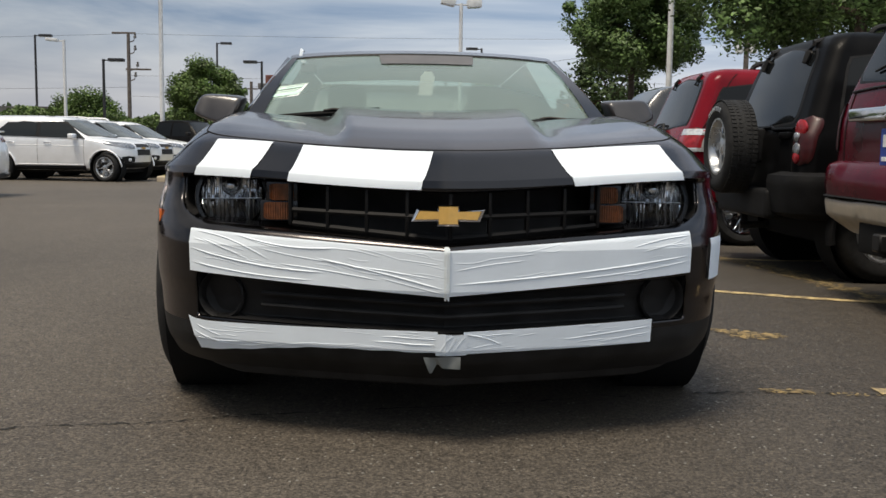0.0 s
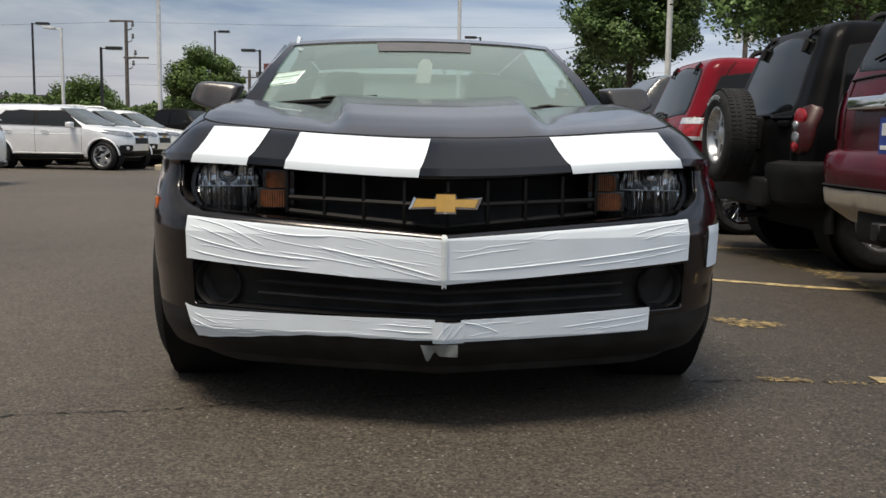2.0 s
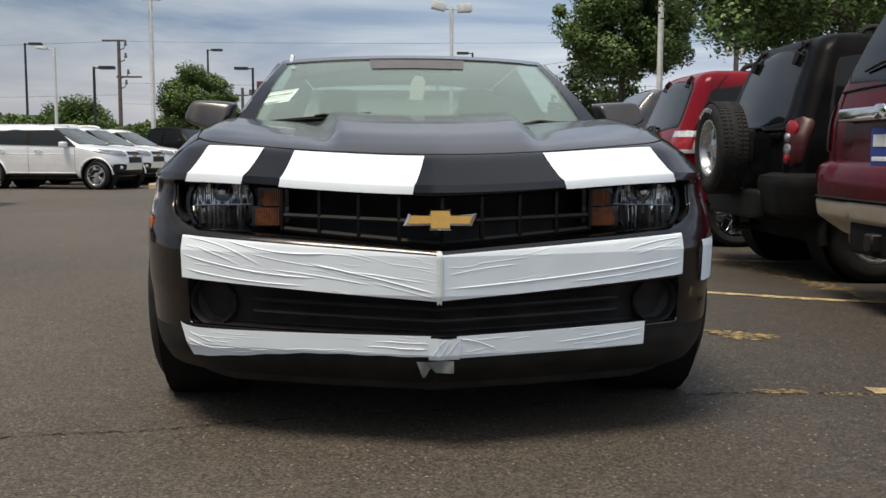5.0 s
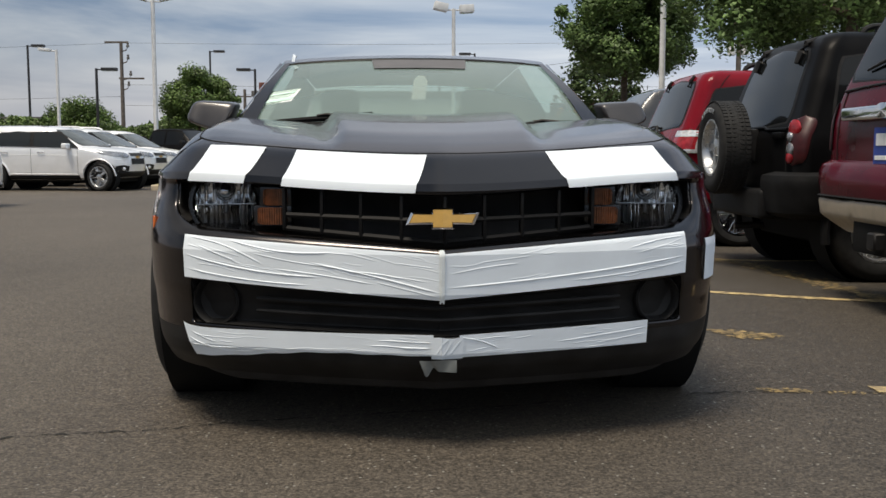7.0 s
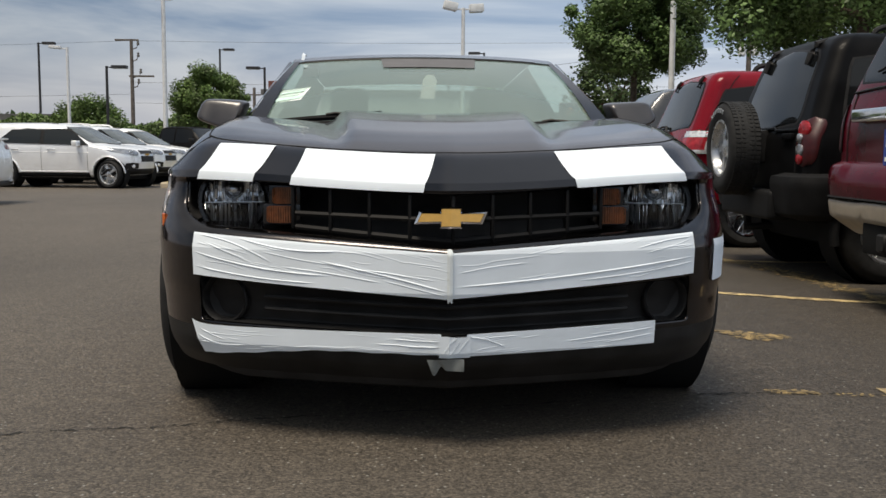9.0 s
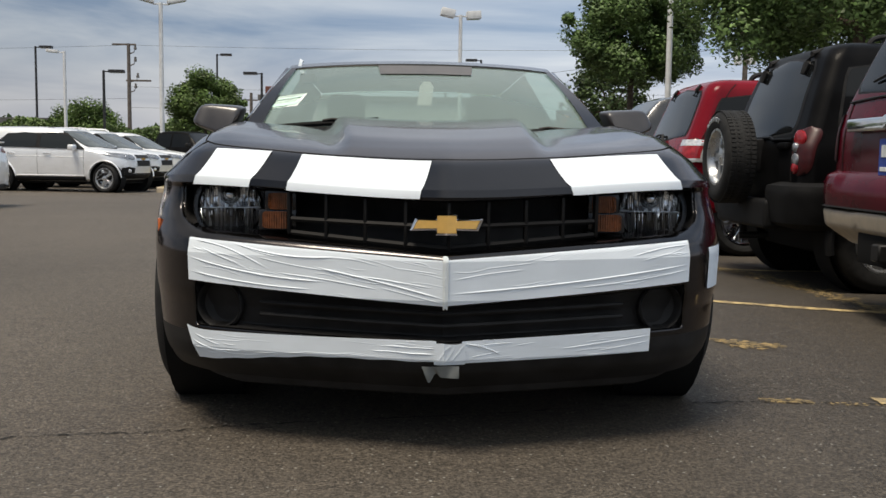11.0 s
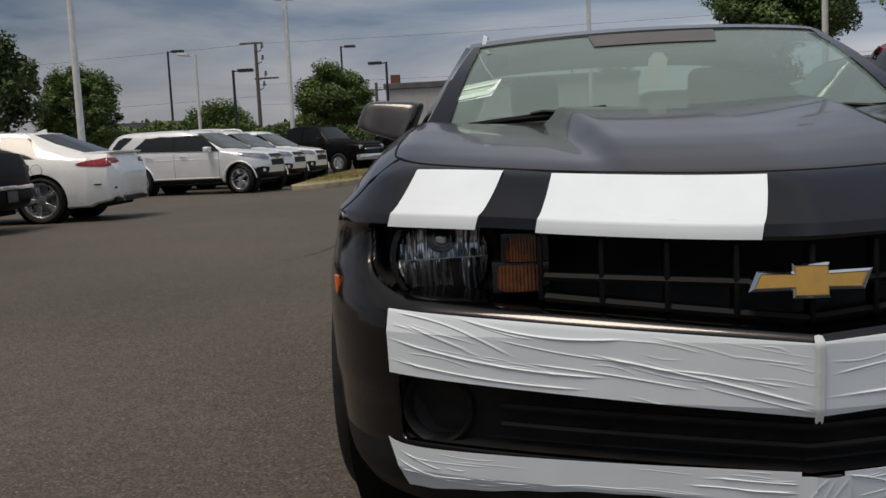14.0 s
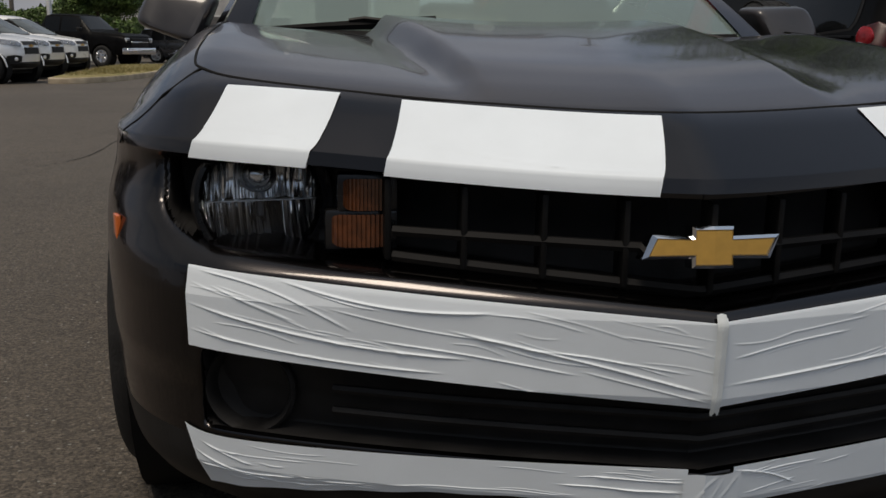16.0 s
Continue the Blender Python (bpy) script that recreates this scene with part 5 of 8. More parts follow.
tagged(mesh_object("film_wisp", grid(lambda u, v: Vector((-0.575 + 0.014 * u + 0.012 * v, 1.60 + 0.02 * v, 1.262 + 0.036 * math.sin(2.2 * v) - 0.014 * v * u)), 8, 14), M["tape"]), "small wisp of white film caught at the roof corner", "film strip")


# the car stands a little askew to its nose's line: the body behind the nose drifts sideways
for ob in [o for o in bpy.data.objects if o.type == "MESH"]:
    top, mw = ob, ob.matrix_local.copy()
    while top.parent:
        top = top.parent
        mw = top.matrix_local @ mw
    if top == coupe or top.name.split(".")[0] in ("paper_slip", "film_wisp"):
        inv = mw.inverted()
        for v in ob.data.vertices:
            p = mw @ v.co
            if p.y > 0.1:
                p.x -= 0.031 * (p.y - 0.1)
                v.co = inv @ p


# ---- other parked vehicles ----
def suv(name, label, m, paint, glass, L, hw, H, belt, hood, wb, wr, rear=0.28, screen=(0.30, 0.95), sides=(), trim=0.0, rim_r=0.235, spokes=5, rim_mat=None,
        mirror_mat=None, tail=None, cat="suv", steer=0.0, deck=None, group="parked cars", rail_mat=None, box_top=0.80, pillars=(),
        rear_oh=None, rear_up=0.10, floor=0.0, belt_r=0.0, roof_r=0.0, shear=None, tail_zone=True, blunt=0.0):
    """A parked car facing its own +x. screen: x of the windscreen's top and foot; sides: x ranges of side windows; deck: boot height and length for a saloon."""
    ob = thing(name, label, cat, group)
    xr, xf = -L / 2, L / 2
    if deck:
        dz, dl, sl = deck
        st = [(xr, hw * 0.60, 0.42, dz - 0.34, dz - 0.30, hw * 0.5), (xr + 0.03, hw * 0.74, 0.36, dz - 0.25, dz - 0.20, hw * 0.6), (xr + 0.09, hw * 0.84, 0.32, dz - 0.14, dz - 0.06, hw * 0.66), (xr + 0.13, hw * 0.89, 0.30, dz - 0.10, dz, hw * 0.70), (xr + 0.32, hw * 0.955, 0.26, dz - 0.09, dz, hw * 0.74),
              (xr + dl, hw * 0.99, 0.22, belt, dz + 0.015, hw * 0.76), (xr + dl + sl, hw, 0.2, belt, H - 0.03, hw * 0.66), (xr + dl + sl + 0.35, hw, 0.2, belt, H, hw * 0.665)]
        rear_win = (xr + dl + 0.03, xr + dl + sl - 0.03, "rear")
    else:
        st = [(xr, hw * 0.84, 0.42, belt - 0.16, belt - 0.08, hw * 0.74), (xr + 0.04, hw * 0.93, 0.36, belt - 0.05, belt + rear_up - 0.09, hw * 0.79), (xr + 0.09, hw * 0.96, 0.31, belt, belt + rear_up, hw * max(0.82, box_top)),
              (xr + rear, hw, 0.25, belt, H - 0.05, hw * (box_top - 0.01)), (xr + rear + 0.1, hw, 0.24, belt, H - 0.012, hw * box_top), (xr + rear + 0.5, hw, 0.22, belt, H, hw * box_top)]
        rear_win = (xr + 0.10, xr + rear - 0.012, "rear")
    xa, xc = screen
    if belt_r or roof_r:      # belt line rising and roof falling towards the tail
        st = [(x, w, z0, zb + belt_r, min(zt, H - roof_r) if zt > belt + 0.3 else zt + belt_r * 0.6, tw) for x, w, z0, zb, zt, tw in st[:-1]] + [(-0.55, hw, 0.22, belt + belt_r * 0.35, H - roof_r * 0.15, st[-1][5])]
    st += [(max((xr + xa) / 2 + 0.3, -0.3), hw, 0.22, belt, H + 0.005, hw * box_top if not deck else hw * 0.67), (xa, hw, 0.22, belt, H - 0.05, hw * (box_top - 0.02) if not deck else hw * 0.64),
           (xc, hw, 0.22, belt - 0.02, hood + 0.03, hw * 0.82), (xc + 0.12, hw, 0.22, hood - 0.08, hood, hw * 0.84), (xf - 0.55, hw * 0.985, 0.22, hood - 0.11, hood - 0.04, hw * 0.82),
           (xf - 0.22, hw * 0.93, 0.22, hood - 0.19 + blunt * 0.3, hood - 0.11 + blunt * 0.3, hw * 0.78), (xf - 0.07, hw * 0.84, 0.25, hood - 0.34 + blunt * 0.9, hood - 0.27 + blunt * 0.9, hw * 0.68), (xf, hw * 0.70, 0.30, hood - 0.50 + blunt * 1.5, hood - 0.45 + blunt * 1.5, hw * 0.5)]
    fx, bx = xf - (L - wb) * 0.46, xf - (L - wb) * 0.46 - wb
    if rear_oh:
        fx, bx = xr + rear_oh + wb, xr + rear_oh
    st = [(x, w, z0 + floor, zb, zt, tw) for x, w, z0, zb, zt, tw in st]
    keys = np.array(st, float)

    def side_y(x, z):
        """Half width of the body skin at station x and height z."""
        w, zb, zt, top, tw = (interp(x, keys[:, 0], keys[:, k]) for k in range(1, 6))
        zt = min(zt, top - 0.004)
        return interp(z, [zb, zb + 0.03, lerp(zb, zt, 0.2), lerp(zb, zt, 0.45), lerp(zb, zt, 0.72), lerp(zb, zt, 0.9), zt, lerp(zt, top, 0.86), top], [w * 0.86, w * 0.95, w * 0.985, w, w * 0.992, w * 0.972, w * 0.935, tw, tw * 0.8])

    def lamp_patch(nm, mat, x0, x1, lo0, hi0, lo1, hi1, s, label=""):
        """A lamp let into the skin from x0 to x1, with its lower and upper edges at each end."""
        def fn(u, v):
            x = lerp(x0, x1, u)
            round_ = math.sqrt(max(0.0, 1 - abs(2 * u - 1) ** 6))
            z = lerp(lerp(lo0, lo1, u), lerp(hi0, hi1, u), 0.5 + (v - 0.5) * round_)
            return Vector((x, s * (side_y(x, z) + 0.007), z))
        part(nm, grid(fn, 14, 6), mat, ob, label)

    wins = [rear_win, (xa + 0.02, xc - 0.05, "front")] + [(a, b, "side") for a, b in sides]
    car_shell(ob, st, paint, glass, [(fx, wr + 0.045), (bx, wr + 0.045)], wins, trim, wheel_r=wr, shear=shear)
    for x in (fx, bx):
        for s in (-1, 1):
            wheel(ob, x, s * (hw - 0.115), wr, wr, 0.225, rim_r, s, spokes, rim_mat, steer=steer if x == fx else 0.0)
    for s in (-1, 1):
        side_mirror(ob, xc - 0.36, s * (hw + 0.05), belt + 0.07, s, mirror_mat or paint)
        for a, b in sides[-2:]:
            part("door_handle", box(a + 0.02, a + 0.2, s * (hw * 0.975) - 0.018, s * (hw * 0.975) + 0.018, belt - 0.12, belt - 0.085, 0.008, 2), paint, ob)
        lamp_patch("headlamp", M["car_lens"], xf - 0.62, xf - 0.10, hood - 0.15, hood - 0.09, hood - 0.37 + blunt * 0.6, hood - 0.24 + blunt * 0.7, s, "clear headlamp")
        if tail_zone:
            lamp_patch("tail_lamp", M["red_bright"], xr + 0.05, xr + 0.56, belt - 0.14, belt + 0.02, belt - 0.10, belt - 0.06, s, "red wrap-round tail lamp")
        # door seams
        for a, b in sides[-2:]:
            part("door_seam", tube([(b + 0.04, s * hw * k, z) for z, k in ((0.34, 0.990), (lerp(0.25, belt, 0.45), 1.003), (lerp(0.25, belt, 0.72), 0.996), (belt - 0.02, 0.955))], 0.004, 5), M["cavity"], ob)
    for px in pillars:
        for s in (-1, 1):
            part("window_pillar", tube([(px, s * hw * 0.928, belt + 0.02), (px - 0.02, s * lerp(hw * 0.925, hw * box_top, 0.45), lerp(belt, H, 0.48)), (px - 0.05, s * hw * box_top, lerp(belt, H, 0.86))], 0.026, 6), M["black_plastic"], ob)
    part("front_grille", box(xf - 0.16, xf - 0.012, -hw * 0.44, hw * 0.44, hood - 0.46, hood - 0.30 + blunt * 0.8, 0.04, 3), M["black_plastic"], ob) if not blunt else part("front_grille", box(xf - 0.16, xf + 0.012, -hw * 0.50, hw * 0.50, hood - 0.50, hood - 0.20, 0.04, 3), M["black_plastic"], ob)
    part("lower_intake", box(xf - 0.2, xf - 0.0, -hw * 0.5, hw * 0.5, 0.30, 0.42, 0.05, 3), M["black_plastic"], ob)
    part("underbody", box(xr + 0.3, xf - 0.3, -hw * 0.8, hw * 0.8, 0.2 + floor, 0.26 + floor), M["cavity"], ob)
    part("seats", box(-0.9, 0.4, -hw * 0.6, hw * 0.6, 0.5, belt - 0.1, 0.05, 1), M["cavity"], ob)
    if rail_mat:
        for s in (-1, 1):
            y = s * hw * 0.66
            x0, x1 = xr + rear + 0.25, xa - 0.1
            part("roof_rail", tube(spline([(x0, y, H - 0.01), (x0 + 0.1, y, H + 0.055), ((x0 + x1) / 2, y, H + 0.075), (x1 - 0.1, y, H + 0.05), (x1, y, H - 0.01)], 5), 0.017, 8), rail_mat, ob)
    if tail:
        tail(ob, xr, hw, belt)
    ob.matrix_world = m
    return ob


def roof_rails(ob, y, x0, x1, z, rise_, mat, thick=0.022):
    for s in (-1, 1):
        pts = spline([(x0, s * y, z), (x0 + 0.05, s * y, z + rise_ * 0.75), (x0 + 0.2, s * y, z + rise_), ((x0 + x1) / 2, s * y, z + rise_ * 1.12), (x1 - 0.2, s * y, z + rise_), (x1, s * y, z)], 6)
        rail = part("roof_rail", tube(pts, thick, 8), mat, ob)
        for x in (x0 + 0.16, (x0 + x1) / 2):
            part("rail_foot", box(x - 0.06, x + 0.06, s * y - 0.018, s * y + 0.018, z - 0.01, z + rise_, 0.01, 2), mat, rail)


class Slices:
    """A car body stacked from level slices: rows of (z, tail x, nose x, half width, corner radius)."""

    def __init__(self, rows, bow=0.03, nose=0.22):
        self.t, self.bow, self.nose_r = np.array(rows, float), bow, nose

    def at(self, z):
        return [interp(z, self.t[:, 0], self.t[:, k]) for k in range(1, 5)]

    def tail(self, y, z, off=0.0):
        """A point of the tail at y, z."""
        xr, xf, hw, rr = self.at(z)
        x = xr - self.bow * (1 - min(1.0, abs(y) / hw) ** 2)
        over = abs(y) - (hw - rr)
        if over > 0:
            x += rr - math.sqrt(max(0.0, rr * rr - min(over, rr) ** 2))
        return Vector((x - off, y, z))

    def side(self, x, z, s, off=0.0):
        """A point of the flank at x, z."""
        xr, xf, hw, rr = self.at(z)
        y = hw * (1 - 0.012 * (2 * (x - xr) / (xf - xr) - 1) ** 2)
        over = (xr + rr) - x
        if over > 0:
            y -= rr - math.sqrt(max(0.0, rr * rr - min(over, rr) ** 2))
        return Vector((x, s * (y + off), z))

    def wrap(self, t, z, s, off=0.0):
        """A point t metres round the body from the middle of the tail."""
        xr, xf, hw, rr = self.at(z)
        flat, arc = hw - rr, rr * math.pi / 2
        if t <= flat:
            return self.tail(s * t, z, off)
        if t >= flat + arc:
            return self.side(xr + rr + t - flat - arc, z, s, off)
        a = (t - flat) / rr
        return Vector((xr + rr - (rr + off) * math.cos(a) - self.bow * (1 - (flat / hw) ** 2) * math.cos(a), s * (flat + (rr + off) * math.sin(a)), z))

    def nose(self, t, z, s, off=0.0):
        """A point t metres round the body from the middle of the nose."""
        xr, xf, hw, rr = self.at(z)
        rf = min(self.nose_r, hw * 0.72)
        flat = hw * 0.988 - rf
        if t <= flat:
            return Vector((xf + off, s * t, z))
        a = (t - flat) / rf
        if a < math.pi / 2:
            return Vector((xf - rf + (rf + off) * math.cos(a), s * (flat + (rf + off) * math.sin(a)), z))
        return self.side(xf - rf - (t - flat - rf * math.pi / 2), z, s, off)

    def ring(self, z):
        xr, xf, hw, rr = self.at(z)
        half = [self.wrap(t, z, 1) for t in np.linspace(0, hw - rr, 7)[:-1]]
        half += [self.wrap(hw - rr + rr * math.pi / 2 * q / 10, z, 1) for q in range(10)]
        rf = min(self.nose_r, hw * 0.72)
        half += [self.side(x, z, 1) for x in np.linspace(xr + rr, xf - rf, 26)]
        half += [Vector((xf - rf + rf * math.sin(a), hw * 0.988 - rf + rf * math.cos(a), z)) for a in np.linspace(0.15, math.pi / 2, 7)]
        half.append(Vector((xf, 0, z)))
        return half + [Vector((p.x, -p.y, p.z)) for p in half[-2:0:-1]]

    def body(self, parent, paint, arches, wheel_r, name="body"):
        zs = []
        for z0, z1 in zip(self.t[:-1, 0], self.t[1:, 0]):
            n = max(1, int((z1 - z0) / 0.035))
            zs += [lerp(z0, z1, k / n) for k in range(n)]
        zs.append(self.t[-1, 0])
        bm = bmesh.new()
        rows = [[bm.verts.new(p) for p in self.ring(z)] for z in zs]
        n = len(rows[0])
        for p, q in zip(rows, rows[1:]):
            for k in range(n):
                bm.faces.new((p[k], p[(k + 1) % n], q[(k + 1) % n], q[k]))
        bm.faces.new(rows[0])
        bm.faces.new(rows[-1])
        bmesh.ops.recalc_face_normals(bm, faces=bm.faces)
        me = bpy.data.meshes.new(name)
        bm.to_mesh(me)
        bm.free()
        me.materials.append(paint)
        ob = new(name, me)
        wide = self.t[:, 3].max()
        cutters = []
        for ax, ar in arches:
            for s in (-1, 1):
                c = bmesh.new()
                bmesh.ops.create_cone(c, cap_ends=True, segments=40, radius1=ar, radius2=ar, depth=0.62)
                bmesh.ops.transform(c, matrix=pose(ax, s * (wide + 0.02), wheel_r, 90, 0, 0), verts=c.verts)
                cm = bpy.data.meshes.new("cutter")
                c.to_mesh(cm)
                c.free()
                cutters.append(new("cutter", cm))
        cut(ob, cutters)
        ob.parent = parent
        ob.data.polygons.foreach_set("use_smooth", [True] * len(ob.data.polygons))
        ob.data.set_sharp_from_angle(angle=radians(40))
        for ax, ar in arches:
            for s in (-1, 1):
                h = lathe([(ar - 0.004, s * (wide - 0.32)), (ar - 0.004, s * (wide - 0.05))], 28)
                lathe([(ar - 0.004, s * (wide - 0.30)), (0.02, s * (wide - 0.30))], 28, bm=h)
                for v in h.verts:
                    v.co += Vector((ax, 0, wheel_r))
                part("wheel_housing", h, M["cavity"], parent)
        return ob


def rounded(u, v, p=6):
    """Draws the corners of a unit square in."""
    f = max(0.0, 1 - abs(2 * v - 1) ** p) ** (1 / p)
    return 0.5 + (u - 0.5) * f


def pane(parent, name, fn, mat, nu=20, nv=14, label=""):
    """A rounded panel over fn(u, v, off), with a dark seal round it."""
    w = part(name, grid(lambda u, v: fn(rounded(u, v), v, 0.006), nu, nv), mat, parent, label)
    seal = lambda u, v: fn(lerp(-0.025, 1.025, rounded(u, v)), lerp(-0.025, 1.025, v), 0.003)
    part("seal", grid(seal, nu, nv), M["black_plastic"], w)
    return w


# silver crossovers facing the grass strip
CROSS = Slices([(0.28, -2.24, 1.79, 0.78, 0.3), (0.34, -2.42, 2.02, 0.87, 0.3), (0.46, -2.52, 2.15, 0.905, 0.3), (0.66, -2.57, 2.175, 0.918, 0.3), (0.82, -2.57, 2.16, 0.922, 0.31), (0.9, -2.565, 2.14, 0.92, 0.31), (0.96, -2.56, 2.09, 0.917, 0.31), (1, -2.555, 2.02, 0.914, 0.31), (1.04, -2.55, 1.9, 0.91, 0.31), (1.075, -2.54, 1.7, 0.903, 0.31), (1.1, -2.53, 1.5, 0.895, 0.31), (1.13, -2.52, 1.28, 0.885, 0.31), (1.3, -2.44, 0.95, 0.838, 0.32), (1.48, -2.3, 0.6, 0.775, 0.32), (1.58, -2.2, 0.38, 0.725, 0.3), (1.635, -2.08, 0.2, 0.66, 0.28), (1.665, -1.85, -0.02, 0.54, 0.24), (1.68, -1.4, -0.4, 0.32, 0.15)], nose=0.66)


def crossover(label, m, paint, steer=0.0, rails=False):
    """A rounded family crossover facing its own +x."""
    ob = thing("crossover", label, "suv", "parked cars")
    body, wr, fx, bx = CROSS, 0.365, 1.55, -1.387
    body.body(ob, paint, [(fx, wr + 0.07), (bx, wr + 0.07)], wr)
    pane(ob, "rear_window", lambda u, v, off: body.tail(lerp(-1, 1, u) * lerp(0.60, 0.50, v), lerp(1.16, 1.54, v), off), M["grey_glass"])
    pane(ob, "windscreen", lambda u, v, off: body.nose(abs(lerp(-0.80, 0.80, u)) * lerp(1.0, 0.80, v), lerp(1.125, 1.60, v), 1 if u >= 0.5 else -1, off), M["sky_glass"], 26, 12)
    for s in (-1, 1):
        part("pillar_trim", grid(lambda u, v: body.side(lerp(lerp(-1.62, -1.20, v), lerp(1.02, 0.46, v), u), lerp(lerp(1.15, 1.085, u), lerp(1.50, 1.52, u), v), s, 0.003), 30, 8), M["black_plastic"], ob)
        for a0, a1, b0, b1, z0, z1, w0, w1 in ((-2.47, -2.06, -2.17, -1.56, 1.18, 1.53, 1.16, 1.56), (-1.60, -0.36, -1.17, -0.36, 1.155, 1.50, 1.12, 1.535), (-0.26, 0.98, -0.26, 0.42, 1.11, 1.535, 1.09, 1.50)):
            pane(ob, "side_window", lambda u, v, off: body.side(lerp(lerp(a0, b0, v), lerp(a1, b1, v), u), lerp(lerp(z0, w0, u), lerp(z1, w1, u), v), s, off), M["grey_glass"], 14, 10)
        part("window_trim", tube([body.side(x, lerp(1.145, 1.082, (x + 1.62) / 2.62), s, 0.008) for x in np.linspace(-1.62, 1.0, 24)], 0.009, 6), M["chrome"], ob, "bright strip under the windows")
        side_mirror(ob, 0.72, s * 1.0, 1.13, s, paint)
        for x in (-0.31, 0.98, -1.30):
            part("door_seam", tube([body.side(x + (0.05 * math.sin((z - 0.4) * 5) if x < -1 else 0.0), z, s, 0.001) for z in np.linspace(0.40, 1.07, 14)], 0.004, 5), M["cavity"], ob)
        for x in (-1.15, -0.12):
            part("door_handle", tube([body.side(x, 0.985, s, 0.01), body.side(x + 0.03, 0.985, s, 0.032), body.side(x + 0.17, 0.985, s, 0.032), body.side(x + 0.2, 0.985, s, 0.01)], 0.014, 8), M["chrome"], ob)
        part("sill", grid(lambda u, v: body.side(lerp(-0.96, 1.02, u), lerp(0.285, 0.40, v), s, 0.012 * math.sin(math.pi * v)), 20, 6), M["dark_grey_plastic"], ob)
        part("sill_strip", tube([body.side(x, 0.43, s, 0.008) for x in np.linspace(-0.95, 1.0, 14)], 0.012, 6), paint, ob)
        part("shoulder_crease", tube([body.side(x, 0.90 + 0.02 * (1 - (x + 2) / 4), s, -0.004) for x in np.linspace(-1.95, 1.0, 20)], 0.010, 6), paint, ob)
        for ax in (fx, bx):
            part("arch_lip", tube([body.side(ax + 0.45 * math.cos(a), 0.365 + 0.45 * math.sin(a), s, 0.006) for a in [lerp(0.06, math.pi - 0.06, k / 16) for k in range(17)]], 0.020, 6), paint, ob)
        # swept-back headlamp with a bright inner lens
        hl = part("headlamp", grid(lambda u, v: body.nose(lerp(0.40, 1.16, u), lerp(lerp(0.83, 0.95, u), lerp(0.985, 1.045, u), rounded(v, u, 4)), s, 0.012), 20, 8), M["car_lens"], ob, "clear swept headlamp")
        lamp = lathe([(0.05, -0.01), (0.05, 0.004), (0.02, 0.012), (0.001, 0.014)], 18, axis="X")
        bmesh.ops.transform(lamp, matrix=Matrix.Translation(body.nose(0.62, 0.925, s, 0.014)) @ pose(0, 0, 0, 0, 0, 35 * s), verts=lamp.verts)
        part("inner_lens", lamp, M["rim"], hl)
        fog = part("fog_surround", grid(lambda u, v: body.nose(lerp(0.44, 0.82, rounded(u, v)), lerp(0.49, 0.66, v), s, 0.008), 12, 8), M["black_plastic"], ob)
        lamp = lathe([(0.045, -0.01), (0.045, 0.006), (0.02, 0.014), (0.001, 0.016)], 18, axis="X")
        bmesh.ops.transform(lamp, matrix=Matrix.Translation(body.nose(0.60, 0.565, s, 0.014)) @ pose(0, 0, 0, 0, 0, 35 * s), verts=lamp.verts)
        part("fog_lamp", lamp, M["clear_lens"], fog)
        pane(ob, "tail_lamp", lambda u, v, off: body.wrap(lerp(0.66, 1.20, u), lerp(0.90, 1.10, v), s, off), M["red_bright"], 14, 8)
        for x in (fx, bx):
            wheel(ob, x, s * 0.805, wr, wr, 0.225, 0.262, s, 5, M["rim"], steer=steer if x == fx else 0.0)
    both = lambda u, w: (abs(lerp(-w, w, u)), 1 if u >= 0.5 else -1)
    for z0, z1 in ((0.90, 0.975), (0.69, 0.83)):
        gr = part("front_grille", grid(lambda u, v: body.nose(both(u, 0.34)[0], lerp(z0, z1, v), both(u, 0.34)[1], 0.007), 30, 4), M["black_plastic"], ob)
        part("grille_frame", tube([body.nose(both(u, 0.35)[0], z0 - 0.005, both(u, 0.35)[1], 0.01) for u in np.linspace(0, 1, 25)], 0.008, 6), M["rim_dark"], gr)
    part("badge", prism([(-0.11, -0.018), (-0.09, 0.02), (-0.03, 0.02), (-0.03, 0.035), (0.03, 0.035), (0.03, 0.02), (0.11, 0.02), (0.09, -0.018), (0.03, -0.018), (0.03, -0.033), (-0.03, -0.033), (-0.03, -0.018)], 0.02, m=Matrix.Translation(body.nose(0.0, 0.865, 1, 0.0)) @ pose(0.018, 0, 0, 0, 0, 90)), M["gold"], ob)
    part("lower_bumper", grid(lambda u, v: body.nose(both(u, 1.3)[0], lerp(0.285, 0.50, v), both(u, 1.3)[1], 0.014 * math.sin(math.pi * v) + 0.004), 40, 5), M["black_plastic"], ob)
    part("underbody", box(-1.95, 1.85, -0.62, 0.62, 0.22, 0.32, 0.02, 1), M["cavity"], ob)
    if rails:
        roof_rails(ob, 0.56, -1.75, 0.05, 1.65, 0.06, M["white"], 0.022)
    else:
        part("roof_ditch", tube([(x, 0.55, 1.655) for x in np.linspace(-1.4, 0.0, 6)], 0.006, 5), M["cavity"], ob)
        part("roof_ditch", tube([(x, -0.55, 1.655) for x in np.linspace(-1.4, 0.0, 6)], 0.006, 5), M["cavity"], ob)
    ob.matrix_world = m
    return ob


